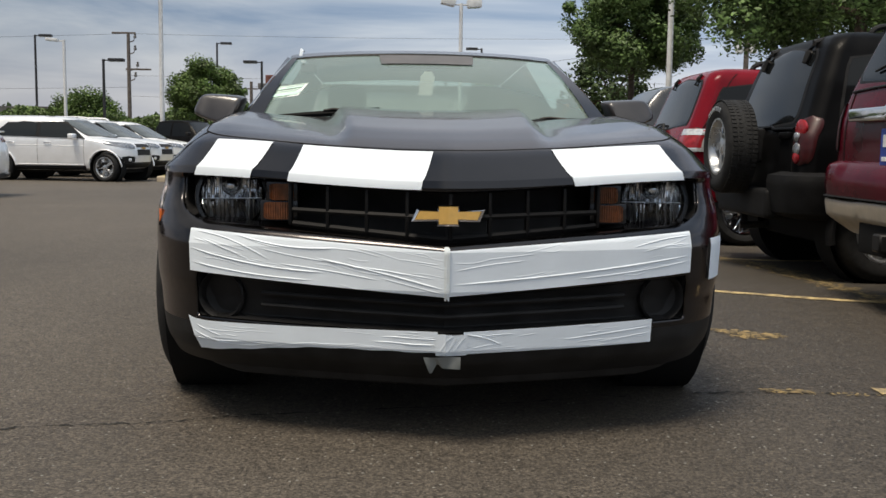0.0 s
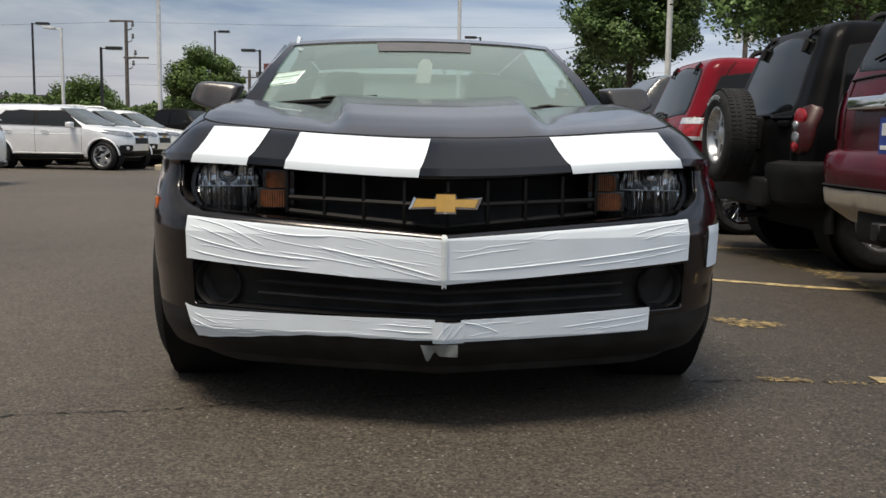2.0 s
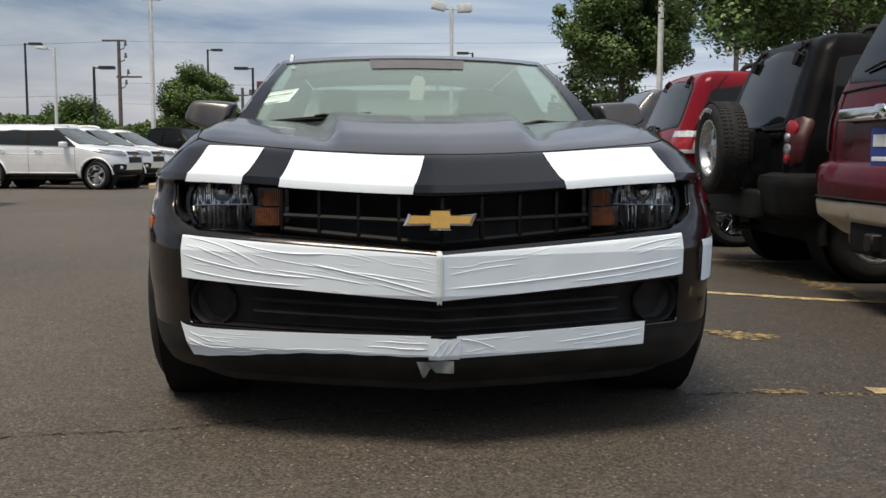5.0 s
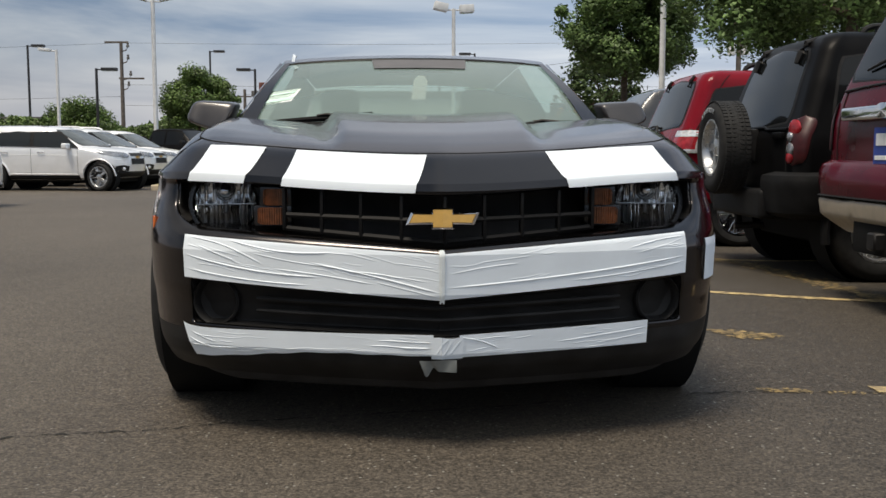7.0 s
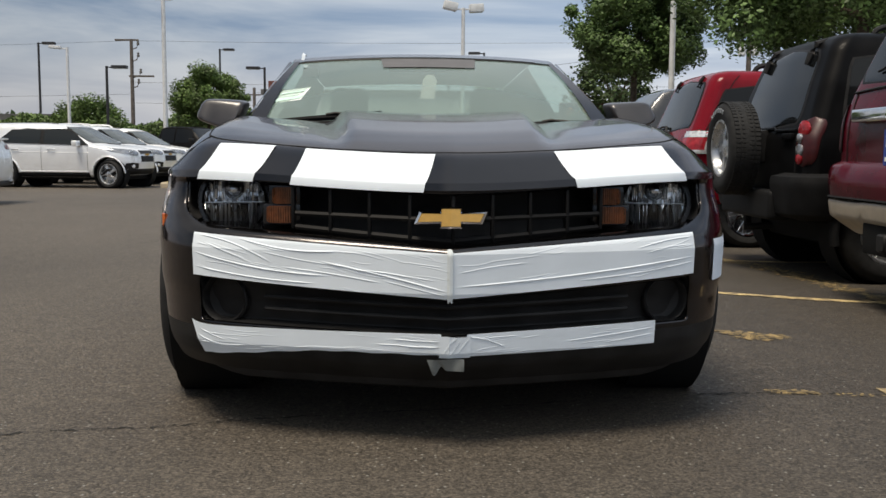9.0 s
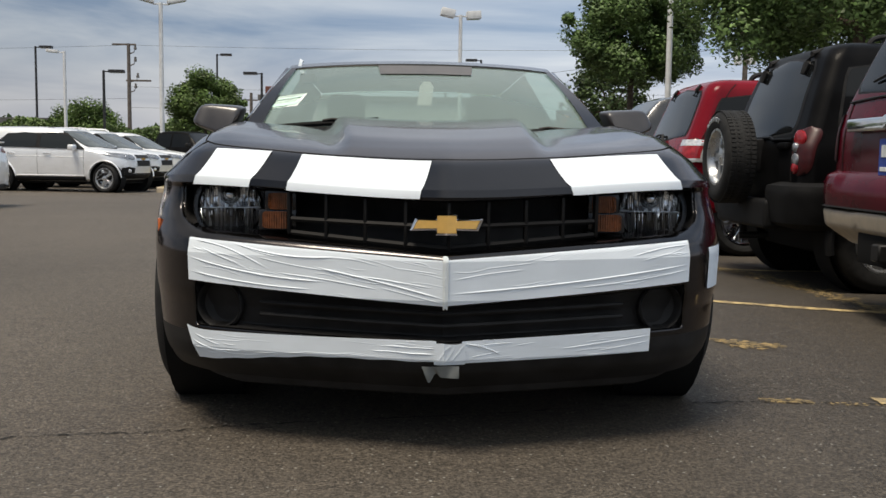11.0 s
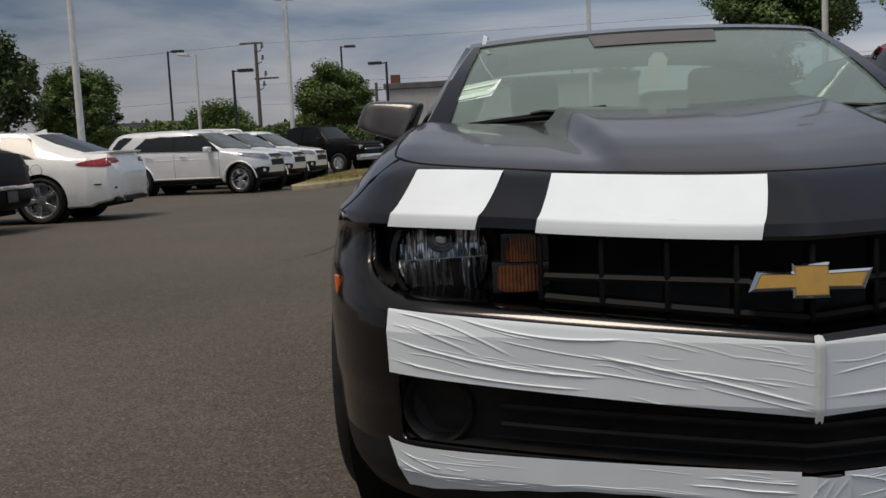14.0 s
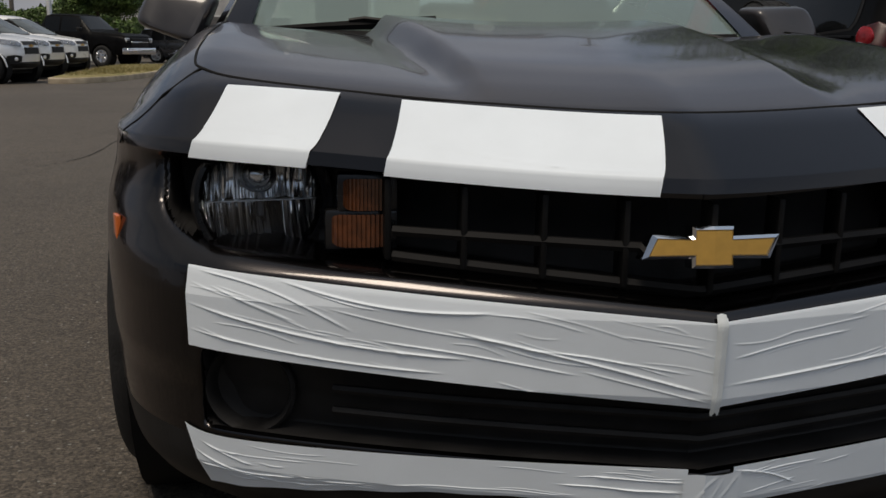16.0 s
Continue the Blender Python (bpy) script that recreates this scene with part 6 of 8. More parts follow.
crossover("silver crossover with alloy wheels parked by the grass strip", pose(-9.13, 23.52, -0.16, 0, 0, -12), M["silver"], steer=-8)
crossover("pale silver crossover with roof rails parked beside its twin", pose(-9.22, 26.4, -0.16, 0, 0, -12), M["silver"], rails=True)
crossover("white crossover third in the row by the grass", pose(-9.2, 29.3, -0.16, 0, 0, -12), M["white"])


# pearl white saloon, tail towards the aisle
def saloon_tail(ob, xr, hw, belt):
    for s in (-1, 1):
        part("exhaust_tip", lathe([(0.04, xr + 0.02), (0.045, xr - 0.01), (0.036, xr - 0.01), (0.034, xr + 0.1)], 16, axis="X"), M["chrome"], ob).matrix_world = pose(0, s * 0.55, 0.33)
        part("reflector", box(xr + 0.03, xr + 0.06, s * 0.66 - 0.08, s * 0.66 + 0.08, 0.48, 0.51, 0.008, 1), M["red_lens"], ob)
    sp = box(xr + 0.06, xr + 0.28, -hw * 0.66, hw * 0.66, 1.004, 1.03, 0.012, 2)
    for v in sp.verts:
        v.co.z += 0.10 * max(0.0, xr + 0.20 - v.co.x)
    part("boot_spoiler", sp, M["pearl"], ob)
    part("boot_lid_seam", tube([(xr + 0.055, -hw * 0.52, 0.82), (xr + 0.03, 0, 0.79), (xr + 0.055, hw * 0.52, 0.82)], 0.006, 6), M["cavity"], ob)
    part("aerial_fin", prism([(-1.10, 1.365), (-0.92, 1.375), (-1.07, 1.425), (-1.10, 1.425)], 0.03, m=pose(0, -0.015, 0)), M["pearl"], ob)
    part("fuel_flap", tube([(-1.28 + 0.085 * math.cos(a), hw * 0.99 + 0.004, 0.80 + 0.085 * math.sin(a)) for a in [2 * math.pi * k / 20 for k in range(21)]], 0.003, 5), M["dark_grey_plastic"], ob)
    part("reflector_strip", box(xr + 0.20, xr + 0.42, hw * 0.93, hw * 0.952, 0.545, 0.565, 0.004, 1), M["cavity"], ob)
    part("diffuser", box(xr + 0.04, xr + 0.3, -hw * 0.75, hw * 0.75, 0.27, 0.36, 0.03, 2), M["black_plastic"], ob)
    plate(ob, xr + 0.012, 0.62, -1)


suv("saloon_car", "pearl white saloon with a tail spoiler and grey alloys", pose(-9.07, 12.747, -0.03, 0, 0, 184), M["pearl"], M["grey_glass"], 4.83, 0.94, 1.38, 0.94, 0.91, 2.775, 0.35,
    screen=(0.32, 1.12), sides=((-1.30, -0.72), (-0.64, 0.10), (0.17, 0.95)), rim_r=0.262, rim_mat=M["rim"], tail=saloon_tail, cat="car", deck=(1.01, 0.40, 0.80), shear=([-2.4, -1.6, -1.0, -0.3, 2.4], [0.0, 0.28, 0.12, 0.0, 0.0]))


def hatch_tail(ob, xr, hw, belt):
    for s in (-1, 1):
        part("tail_lamp", box(xr + 0.03, xr + 0.2, s * hw * 0.60 - 0.14, s * hw * 0.60 + 0.06, 0.78, 0.88, 0.03, 3), M["red_lens"], ob)
    part("bumper_insert", box(xr - 0.03, xr + 0.1, -hw * 0.7, hw * 0.7, 0.56, 0.62, 0.02, 2), M["chrome"], ob)
    plate(ob, xr - 0.012, 0.47, -1, mat=M["rim_dark"])


suv("hatchback", "black car parked beside the white saloon", pose(-9.58, 10.2, -0.01, 0, 0, 184), M["black_suv"], M["dark_glass"], 4.6, 0.90, 1.36, 0.95, 0.93, 2.65, 0.33,
    screen=(0.3, 1.0), sides=((-1.3, -0.75), (-0.65, 0.1), (0.18, 0.9)), tail=hatch_tail, cat="car", deck=(1.04, 1.0, 0.85), tail_zone=False)


# ---- row of cars with their tails to the aisle, on the yellow-lined side ----
def tail_suv(name, label, m, body, paint, glass, wb, wr, rim_r, rear_x, rear_glass, side_glass, front_glass, extra, rim_mat=None, spokes=5, flare=None):
    """An suv seen from behind. rear_glass: (z0, half width, z1, half width); side_glass: rows of (x0, x1 at the foot, x0, x1 at the head, z0, z1)."""
    ob = thing(name, label, "suv", "parked cars")
    body.body(ob, paint, [(rear_x, wr + 0.05), (rear_x + wb, wr + 0.05)], wr)
    z0, w0, z1, w1 = rear_glass
    pane(ob, "rear_window", lambda u, v, off: body.tail(lerp(-1, 1, u) * lerp(w0, w1, v), lerp(z0, z1, v), off), glass, 24, 14)
    for s in (-1, 1):
        for a0, a1, b0, b1, y0, y1 in side_glass:
            pane(ob, "side_window", lambda u, v, off: body.side(lerp(lerp(a0, b0, v), lerp(a1, b1, v), u), lerp(y0, y1, v), s, off), glass, 14, 10)
        side_mirror(ob, front_glass[0] - 0.3, s * (body.at(1.1)[2] + 0.06), body_belt(side_glass) + 0.05, s, M["black_plastic"])
        for x in (rear_x, rear_x + wb):
            wheel(ob, x, s * (body.t[:, 3].max() - 0.125), wr, wr, 0.235, rim_r, s, spokes, rim_mat)
            if flare:
                part("wheel_flare", tube([(x + (wr + 0.06) * math.cos(a), s * (body.t[:, 3].max() + 0.0), wr + (wr + 0.06) * math.sin(a)) for a in [lerp(-0.2, math.pi + 0.2, k / 18) for k in range(19)]], 0.035, 8), flare, ob)
        a0, a1 = side_glass[1][0], side_glass[1][1]
        for x in (a0 - 0.05, a1 + 0.04):
            part("door_seam", tube([body.side(x, z, s, 0.001) for z in np.linspace(0.46, body_belt(side_glass) - 0.03, 12)], 0.004, 5), M["cavity"], ob)
        part("door_handle", box(a0 + 0.02, a0 + 0.2, s * body.at(0.95)[2] - 0.015, s * body.at(0.95)[2] + 0.02, 0.93, 0.965, 0.009, 2), M["black_plastic"], ob)
    fx0, fx1, fz0, fz1 = front_glass
    part("windscreen", grid(lambda u, v: Vector((lerp(fx0, fx1, v) + 0.012 - 0.06 * (2 * u - 1) ** 2, lerp(-1, 1, u) * lerp(0.66, 0.56, v), lerp(fz0, fz1, v))), 12, 8), glass, ob)
    for s in (-1, 1):
        part("headlamp", box(body.at(0.85)[1] - 0.12, body.at(0.85)[1] - 0.01, s * 0.62 - 0.11, s * 0.62 + 0.11, 0.76, 0.92, 0.03, 2), M["clear_lens"], ob)
    part("front_grille", box(body.at(0.85)[1] - 0.1, body.at(0.85)[1] + 0.015, -0.42, 0.42, 0.72, 0.92, 0.02, 2), M["black_plastic"], ob)
    part("underbody", box(body.at(0.5)[0] + 0.25, body.at(0.5)[1] - 0.3, -0.6, 0.6, 0.26, 0.44, 0.02, 1), M["cavity"], ob)
    part("rear_axle", tube([(rear_x, -0.6, wr), (rear_x, -0.12, wr), (rear_x, 0.0, wr - 0.02), (rear_x, 0.12, wr), (rear_x, 0.6, wr)], [0.05, 0.05, 0.13, 0.05, 0.05], 12), M["cavity"], ob)
    extra(ob, body)
    ob.matrix_world = m
    return ob


def body_belt(side_glass):
    return side_glass[1][4]


def lamp_round(parent, name, body, t, z, s, r, mat, off=0.012):
    """A round lens on the tail corner."""
    c, e = body.wrap(t, z, s, off), body.wrap(t + 0.01, z, s, off)
    d = (e - c).normalized()
    n = Vector((d.y * -s, d.x * s, 0)).normalized()
    bm = lathe([(r, -0.01), (r, 0.004), (r * 0.85, 0.011), (r * 0.45, 0.016), (0.001, 0.018)], 24, axis="X")
    rot = Vector((1, 0, 0)).rotation_difference(n).to_matrix().to_4x4()
    bmesh.ops.transform(bm, matrix=Matrix.Translation(c) @ rot, verts=bm.verts)
    return part(name, bm, mat, parent)


BOXY = Slices([(0.44, -2.10, 2.00, 0.78, 0.11), (0.50, -2.17, 2.12, 0.87, 0.11), (0.72, -2.20, 2.19, 0.905, 0.11), (0.95, -2.20, 2.14, 0.912, 0.11), (1.03, -2.195, 2.06, 0.905, 0.11), (1.065, -2.19, 1.20, 0.895, 0.11),
               (1.10, -2.175, 0.98, 0.885, 0.11), (1.16, -2.15, 0.93, 0.868, 0.11), (1.45, -2.06, 0.72, 0.805, 0.11), (1.70, -1.965, 0.53, 0.735, 0.11), (1.765, -1.925, 0.46, 0.705, 0.11), (1.80, -1.875, 0.38, 0.66, 0.11),
               (1.82, -1.79, 0.28, 0.57, 0.11), (1.83, -1.60, 0.10, 0.38, 0.11)])


def boxy_extra(ob, body):
    xr = -2.2
    t = wheel(ob, 0, 0, 0, 0.368, 0.235, 0.222, 1, 5, M["rim"], dish=0.05)
    t.name = "spare_wheel"
    t.matrix_world = pose(xr - 0.24, 0.02, 0.975, 0, 0, 90)
    tagged(t, "spare wheel with white-lettered tyre on the tail door")
    for k in range(7):       # raised white lettering on the tyre wall, unreadable
        a = radians(55 + k * 9)
        b = box(-0.013, 0.013, -0.003, 0.004, -0.018, 0.018, 0.002, 1)
        bmesh.ops.transform(b, matrix=pose(0.298 * math.cos(a), 0.122, 0.298 * math.sin(a)) @ Matrix.Rotation(math.pi / 2 - a, 4, "Y"), verts=b.verts)
        part("letter_bar", b, M["rim"], t)
    bm = bmesh.new()
    for k in range(64):      # tread blocks round the tyre
        for dy in (-0.078, -0.030, 0.030, 0.078):
            a = 2 * math.pi * (k + (0.5 if dy > 0 else 0.0)) / 64
            b = box(-0.014, 0.014, -0.019, 0.019, -0.004, 0.003, 0.0015, 1)
            merge(b, bm, pose(0.366 * math.cos(a), dy, 0.366 * math.sin(a)) @ Matrix.Rotation(math.pi / 2 - a, 4, "Y"))
    tagged(part("tread", bm, M["rubber"], t), kind="stuff")
    part("spare_mount", box(xr - 0.16, xr + 0.05, -0.12, 0.16, 0.86, 1.12, 0.03, 2), M["black_plastic"], ob)
    for s in (-1, 1):
        def shell(u, v):
            f = max(0.0, 1 - abs(2 * v - 1) ** 3.2) ** 0.4
            return body.wrap(lerp(0.70, 0.935, 0.5 + (u - 0.5) * f), lerp(0.84, 1.20, v), s, 0.004 + 0.012 * (1 - abs(2 * u - 1) ** 4) * (1 - abs(2 * v - 1) ** 6))
        tl = part("tail_lamp", grid(shell, 18, 18), M["red_lens"], ob, "rounded red tail lamp with two round lenses")
        lamp_round(tl, "lens", body, 0.79, 1.105, s, 0.068, M["red_bright"], 0.016)
        lamp_round(tl, "lens_ring", body, 0.78, 1.045, s, 0.036, M["car_lens"], 0.022)
        lamp_round(tl, "lens", body, 0.79, 0.955, s, 0.052, M["car_lens"], 0.016)
        lamp_round(tl, "lens", body, 0.79, 0.90, s, 0.045, M["red_bright"], 0.018)
        hinge = [body.tail(s * 0.43, z, 0.028) for z in (1.60, 1.68, 1.75)] + [Vector((-1.80, s * 0.43, 1.815))]
        part("flipper_hinge", tube(hinge, [0.020, 0.028, 0.026, 0.012], 8), M["black_plastic"], ob)
    # bumper: end caps with a lower step between
    for s in (-1, 1):
        def cap(u, v):
            z = lerp(0.44, 0.80, v)
            r = max(0.0, 1 - abs(2 * v - 1) ** 5) ** 0.2
            return body.wrap(lerp(0.52, 1.45, u), z, s, -0.02 + 0.135 * r * (1 - 0.5 * u ** 3))
        part("bumper_end", grid(cap, 20, 12), M["dark_grey_plastic"], ob)
        part("bumper_end_wall", grid(lambda u, v: body.wrap(0.52, lerp(0.44, 0.80, v), s, -0.02 + 0.135 * u * max(0.0, 1 - abs(2 * v - 1) ** 5) ** 0.2), 4, 10), M["dark_grey_plastic"], ob)
    part("rear_bumper", box(xr - 0.15, xr + 0.1, -0.56, 0.56, 0.44, 0.66, 0.035, 3), M["dark_grey_plastic"], ob)
    part("door_handle", box(xr - 0.045, xr + 0.0, -0.66, -0.48, 1.035, 1.085, 0.016, 2), M["black_suv"], ob)
    for y in (-0.70, 0.70):
        part("tail_door_seam", tube([body.tail(y, z, 0.001) for z in np.linspace(0.66, 1.12, 8)], 0.005, 5), M["cavity"], ob)
    part("glass_foot", tube([body.tail(y, 1.105 + (0.02 if abs(y) < 0.3 else 0.0), 0.008) for y in np.linspace(-0.66, 0.66, 23)], 0.014, 8), M["black_suv"], ob)
    part("hatch_hinge", box(xr - 0.02, xr + 0.05, 0.42, 0.52, 1.10, 1.17, 0.02, 2), M["black_plastic"], ob)
    roof_rails(ob, 0.56, -1.62, 0.30, 1.81, 0.055, M["black_plastic"])
    for k in range(6):       # small badge letters, unreadable
        part("badge_bar", box(xr - 0.034, xr - 0.028, 0.30 + 0.03 * k, 0.318 + 0.03 * k, 0.90, 0.925, 0.002, 1), M["rim_dark"], ob)
    part("exhaust", tube([(-1.4, 0.5, 0.33), (-1.9, 0.52, 0.32), (-2.16, 0.54, 0.31)], 0.03, 10), M["rim_dark"], ob)


tail_suv("compact_suv", "glossy black boxy suv with its spare wheel on the tail door", pose(4.90, 4.72, -0.10), BOXY, M["black_suv"], M["dark_glass"], 2.65, 0.367, 0.222, -1.57,
         (1.12, 0.62, 1.735, 0.53), ((-1.95, -1.0, -1.84, -1.0, 1.10, 1.67), (-0.86, -0.02, -0.86, -0.02, 1.12, 1.69), (0.06, 0.80, 0.06, 0.48, 1.12, 1.69)), (0.95, 0.52, 1.13, 1.72), boxy_extra, flare=M["dark_grey_plastic"])

FAMILY = Slices([(0.40, -2.12, 2.02, 0.78, 0.13), (0.48, -2.18, 2.12, 0.86, 0.13), (0.70, -2.215, 2.20, 0.885, 0.13), (0.95, -2.21, 2.12, 0.895, 0.13), (1.02, -2.205, 1.95, 0.89, 0.13), (1.05, -2.20, 1.15, 0.882, 0.13),
                 (1.10, -2.18, 1.02, 0.870, 0.13), (1.40, -2.06, 0.78, 0.80, 0.13), (1.64, -1.965, 0.54, 0.75, 0.13), (1.70, -1.93, 0.46, 0.722, 0.13), (1.74, -1.87, 0.38, 0.665, 0.13), (1.757, -1.79, 0.28, 0.57, 0.13), (1.765, -1.60, 0.10, 0.38, 0.13)])


def family_extra(ob, body):
    xr = -2.215
    for s in (-1, 1):
        def shell(u, v, off):
            return body.wrap(lerp(0.655, 1.06 - 0.03 * v, u), lerp(0.92, 1.16, v), s, off)
        tl = pane(ob, "tail_lamp", lambda u, v, off: shell(u, v, off + 0.008), M["red_bright"], 16, 10, "red and clear tail lamp")
        part("clear_band", grid(lambda u, v: body.wrap(lerp(0.66, 1.05, u), lerp(1.09, 1.15, v), s, 0.017), 14, 4), M["clear_lens"], tl)
        part("clear_foot", grid(lambda u, v: body.wrap(lerp(0.68, 1.02, u), lerp(0.928, 0.965, v), s, 0.017), 14, 4), M["clear_lens"], tl)
        part("clear_side", grid(lambda u, v: body.wrap(lerp(0.97, 1.055, u), lerp(0.96, 1.095, v), s, 0.0165), 6, 5), M["clear_lens"], tl)
        part("flipper_hinge", tube([body.tail(s * 0.42, z, 0.02) for z in (1.60, 1.66, 1.71)], [0.014, 0.020, 0.014], 8), M["black_plastic"], ob)
        part("pillar_seam", tube([body.wrap(0.905, z, s, 0.001) for z in np.linspace(1.08, 1.70, 14)], 0.005, 5), M["cavity"], ob)
    part("rear_bumper", grid(lambda u, v: body.wrap(abs(lerp(-1.35, 1.35, u)), lerp(0.40, 0.72, v), 1 if u >= 0.5 else -1, 0.10 * max(0.0, 1 - abs(2 * v - 1) ** 5) ** 0.2 - 0.02), 50, 12), M["red"], ob)
    part("bumper_pad", grid(lambda u, v: body.wrap(abs(lerp(-0.8, 0.8, u)), lerp(0.66, 0.735, v), 1 if u >= 0.5 else -1, 0.085 * (1 - v)), 40, 4), M["dark_grey_plastic"], ob)
    part("rear_wiper", tube([body.tail(0.02, 1.15, 0.03), body.tail(0.08, 1.21, 0.035), body.tail(0.30, 1.215, 0.03), body.tail(0.52, 1.18, 0.022)], [0.016, 0.014, 0.012, 0.008], 6), M["black_plastic"], ob)
    part("wiper_hub", lathe([(0.03, -2.24), (0.028, -2.20), (0.03, -2.15)], 14, axis="X"), M["black_plastic"], ob).location = (0, 0.02, 1.14)
    # flat sheet in darker red, painting in the shade of a plate recess
    part("plate_recess", grid(lambda u, v: body.tail(lerp(-0.36, 0.36, u), lerp(0.78, 1.0, v), 0.004), 8, 4), M["maroon"], ob)
    plate(ob, xr - 0.05, 0.88, -1, y=0.0, mat=M["blue_print"])
    roof_rails(ob, 0.57, -1.50, 0.20, 1.74, 0.075, M["black_plastic"], 0.026)
    part("aerial_base", lathe([(0.04, 0.0), (0.03, 0.02), (0.001, 0.025)], 14, axis="Z"), M["black_plastic"], ob).location = (-1.72, 0.1, 1.758)


tail_suv("family_suv", "bright red suv with roof rails and tinted glass", pose(4.83, 7.4, -0.10), FAMILY, M["red"], M["dark_glass"], 2.62, 0.35, 0.235, -1.60,
         (1.16, 0.665, 1.675, 0.56), ((-2.0, -1.05, -1.83, -1.05, 1.13, 1.60), (-0.90, -0.05, -0.90, -0.05, 1.11, 1.62), (0.03, 0.84, 0.03, 0.50, 1.11, 1.62)), (1.0, 0.55, 1.10, 1.66), family_extra, M["chrome"])

LARGE = Slices([(0.46, -2.30, 2.20, 0.80, 0.13), (0.54, -2.38, 2.32, 0.90, 0.13), (0.75, -2.405, 2.40, 0.925, 0.13), (1.00, -2.405, 2.36, 0.93, 0.13), (1.10, -2.40, 2.20, 0.925, 0.13), (1.14, -2.395, 1.35, 0.92, 0.13),
                (1.22, -2.375, 1.16, 0.905, 0.13), (1.32, -2.345, 1.08, 0.885, 0.13), (1.60, -2.235, 0.84, 0.82, 0.13), (1.80, -2.145, 0.64, 0.765, 0.13), (1.86, -2.10, 0.56, 0.73, 0.13), (1.90, -2.04, 0.48, 0.67, 0.13), (1.92, -1.95, 0.36, 0.57, 0.13), (1.93, -1.7, 0.1, 0.38, 0.13)])


def large_extra(ob, body):
    xr = -2.405
    for s in (-1, 1):
        pane(ob, "tail_lamp", lambda u, v, off: body.wrap(lerp(0.80, 1.10, u), lerp(0.92, 1.26, v), s, off + 0.006), M["red_lens"], 14, 12, "dark red tail lamp")
    # painted upper bumper with rounded ends, beige lower bumper with the hitch let in
    part("bumper_cover", grid(lambda u, v: body.wrap(abs(lerp(-1.5, 1.5, u)), lerp(0.66, 0.88, v), 1 if u >= 0.5 else -1, 0.075 * max(0.0, 1 - v ** 4) ** 0.4 if abs(u - 0.5) > 0.2 else 0.075 * max(0.0, 1 - v ** 3) ** 0.8), 60, 10), M["maroon"], ob)

    def lower(u, v):
        t = lerp(-1.5, 1.5, u)
        foot = 0.42 if abs(t) > 0.36 else 0.50
        foot += 0.10 * smooth01((abs(t) - 0.55) / 0.5)
        return body.wrap(abs(t), lerp(foot, 0.655, v), 1 if t >= 0 else -1, 0.012 + 0.075 * (max(0.0, 1 - abs(2 * v - 1) ** 6) ** 0.25))
    bp = part("rear_bumper", grid(lower, 72, 12), M["beige"], ob, "beige lower bumper")
    part("step_pad", grid(lambda u, v: body.wrap(abs(lerp(-1.2, 1.2, u)), 0.657 + 0.012 * math.sin(math.pi * v), 1 if u >= 0.5 else -1, lerp(0.092, 0.03, v)), 40, 3), M["dark_grey_plastic"], bp)
    part("hitch_recess", box(xr - 0.07, xr + 0.12, -0.36, 0.36, 0.34, 0.56, 0.03, 2), M["cavity"], ob)
    part("tow_hitch", box(xr - 0.13, xr + 0.2, -0.05, 0.05, 0.38, 0.48, 0.01, 1), M["black_plastic"], ob)
    part("tail_door_handle", box(xr - 0.075, xr + 0.0, -0.55, 0.56, 1.115, 1.195, 0.016, 3), M["chrome"], ob, "bright handle strip")
    part("oval_badge", lathe([(0.085, 0.0), (0.08, -0.012), (0.001, -0.016)], 24, axis="X"), M["chrome"], ob).matrix_world = pose(xr - 0.085, 0.0, 1.16) @ Matrix.Diagonal((1, 1, 0.55, 1))
    part("tail_door_recess", grid(lambda u, v: body.tail(lerp(-0.40, 0.44, rounded(u, v)), lerp(0.80, 1.10, v), 0.003), 20, 12), M["maroon"], ob)
    for y in (-0.72, 0.72):
        part("tail_door_seam", tube([body.tail(y, z, 0.001) for z in np.linspace(0.76, 1.30, 10)], 0.005, 5), M["cavity"], ob)
    part("glass_foot", tube([body.tail(y, 1.325 - 0.02 * (abs(y) / 0.8) ** 2, 0.006) for y in np.linspace(-0.76, 0.76, 25)], 0.008, 6), M["black_plastic"], ob)
    pl = part("dealer_plate", box(xr - 0.052, xr - 0.040, -0.21, 0.17, 0.86, 1.07, 0.004, 1), M["blue_print"], ob, "blue dealer plate with white bars")
    part("plate_bar", box(xr - 0.056, xr - 0.050, -0.16, 0.135, 0.965, 1.035, 0.002, 1), M["paper"], pl)
    part("plate_bar", box(xr - 0.056, xr - 0.050, -0.17, 0.145, 0.885, 0.91, 0.002, 1), M["paper"], pl)
    for k in range(3):
        part("badge_bar", box(xr - 0.012, xr + 0.002, 0.56 + 0.05 * k, 0.595 + 0.05 * k, 0.905, 0.935, 0.003, 1), M["rim"], ob)
    part("rear_wiper", tube([body.tail(0.03, 1.40, 0.03), body.tail(0.08, 1.455, 0.035), body.tail(0.28, 1.46, 0.03), body.tail(0.50, 1.42, 0.022)], [0.02, 0.016, 0.012, 0.008], 6), M["black_plastic"], ob)
    roof_rails(ob, 0.60, -1.70, 0.35, 1.90, 0.06, M["black_plastic"])


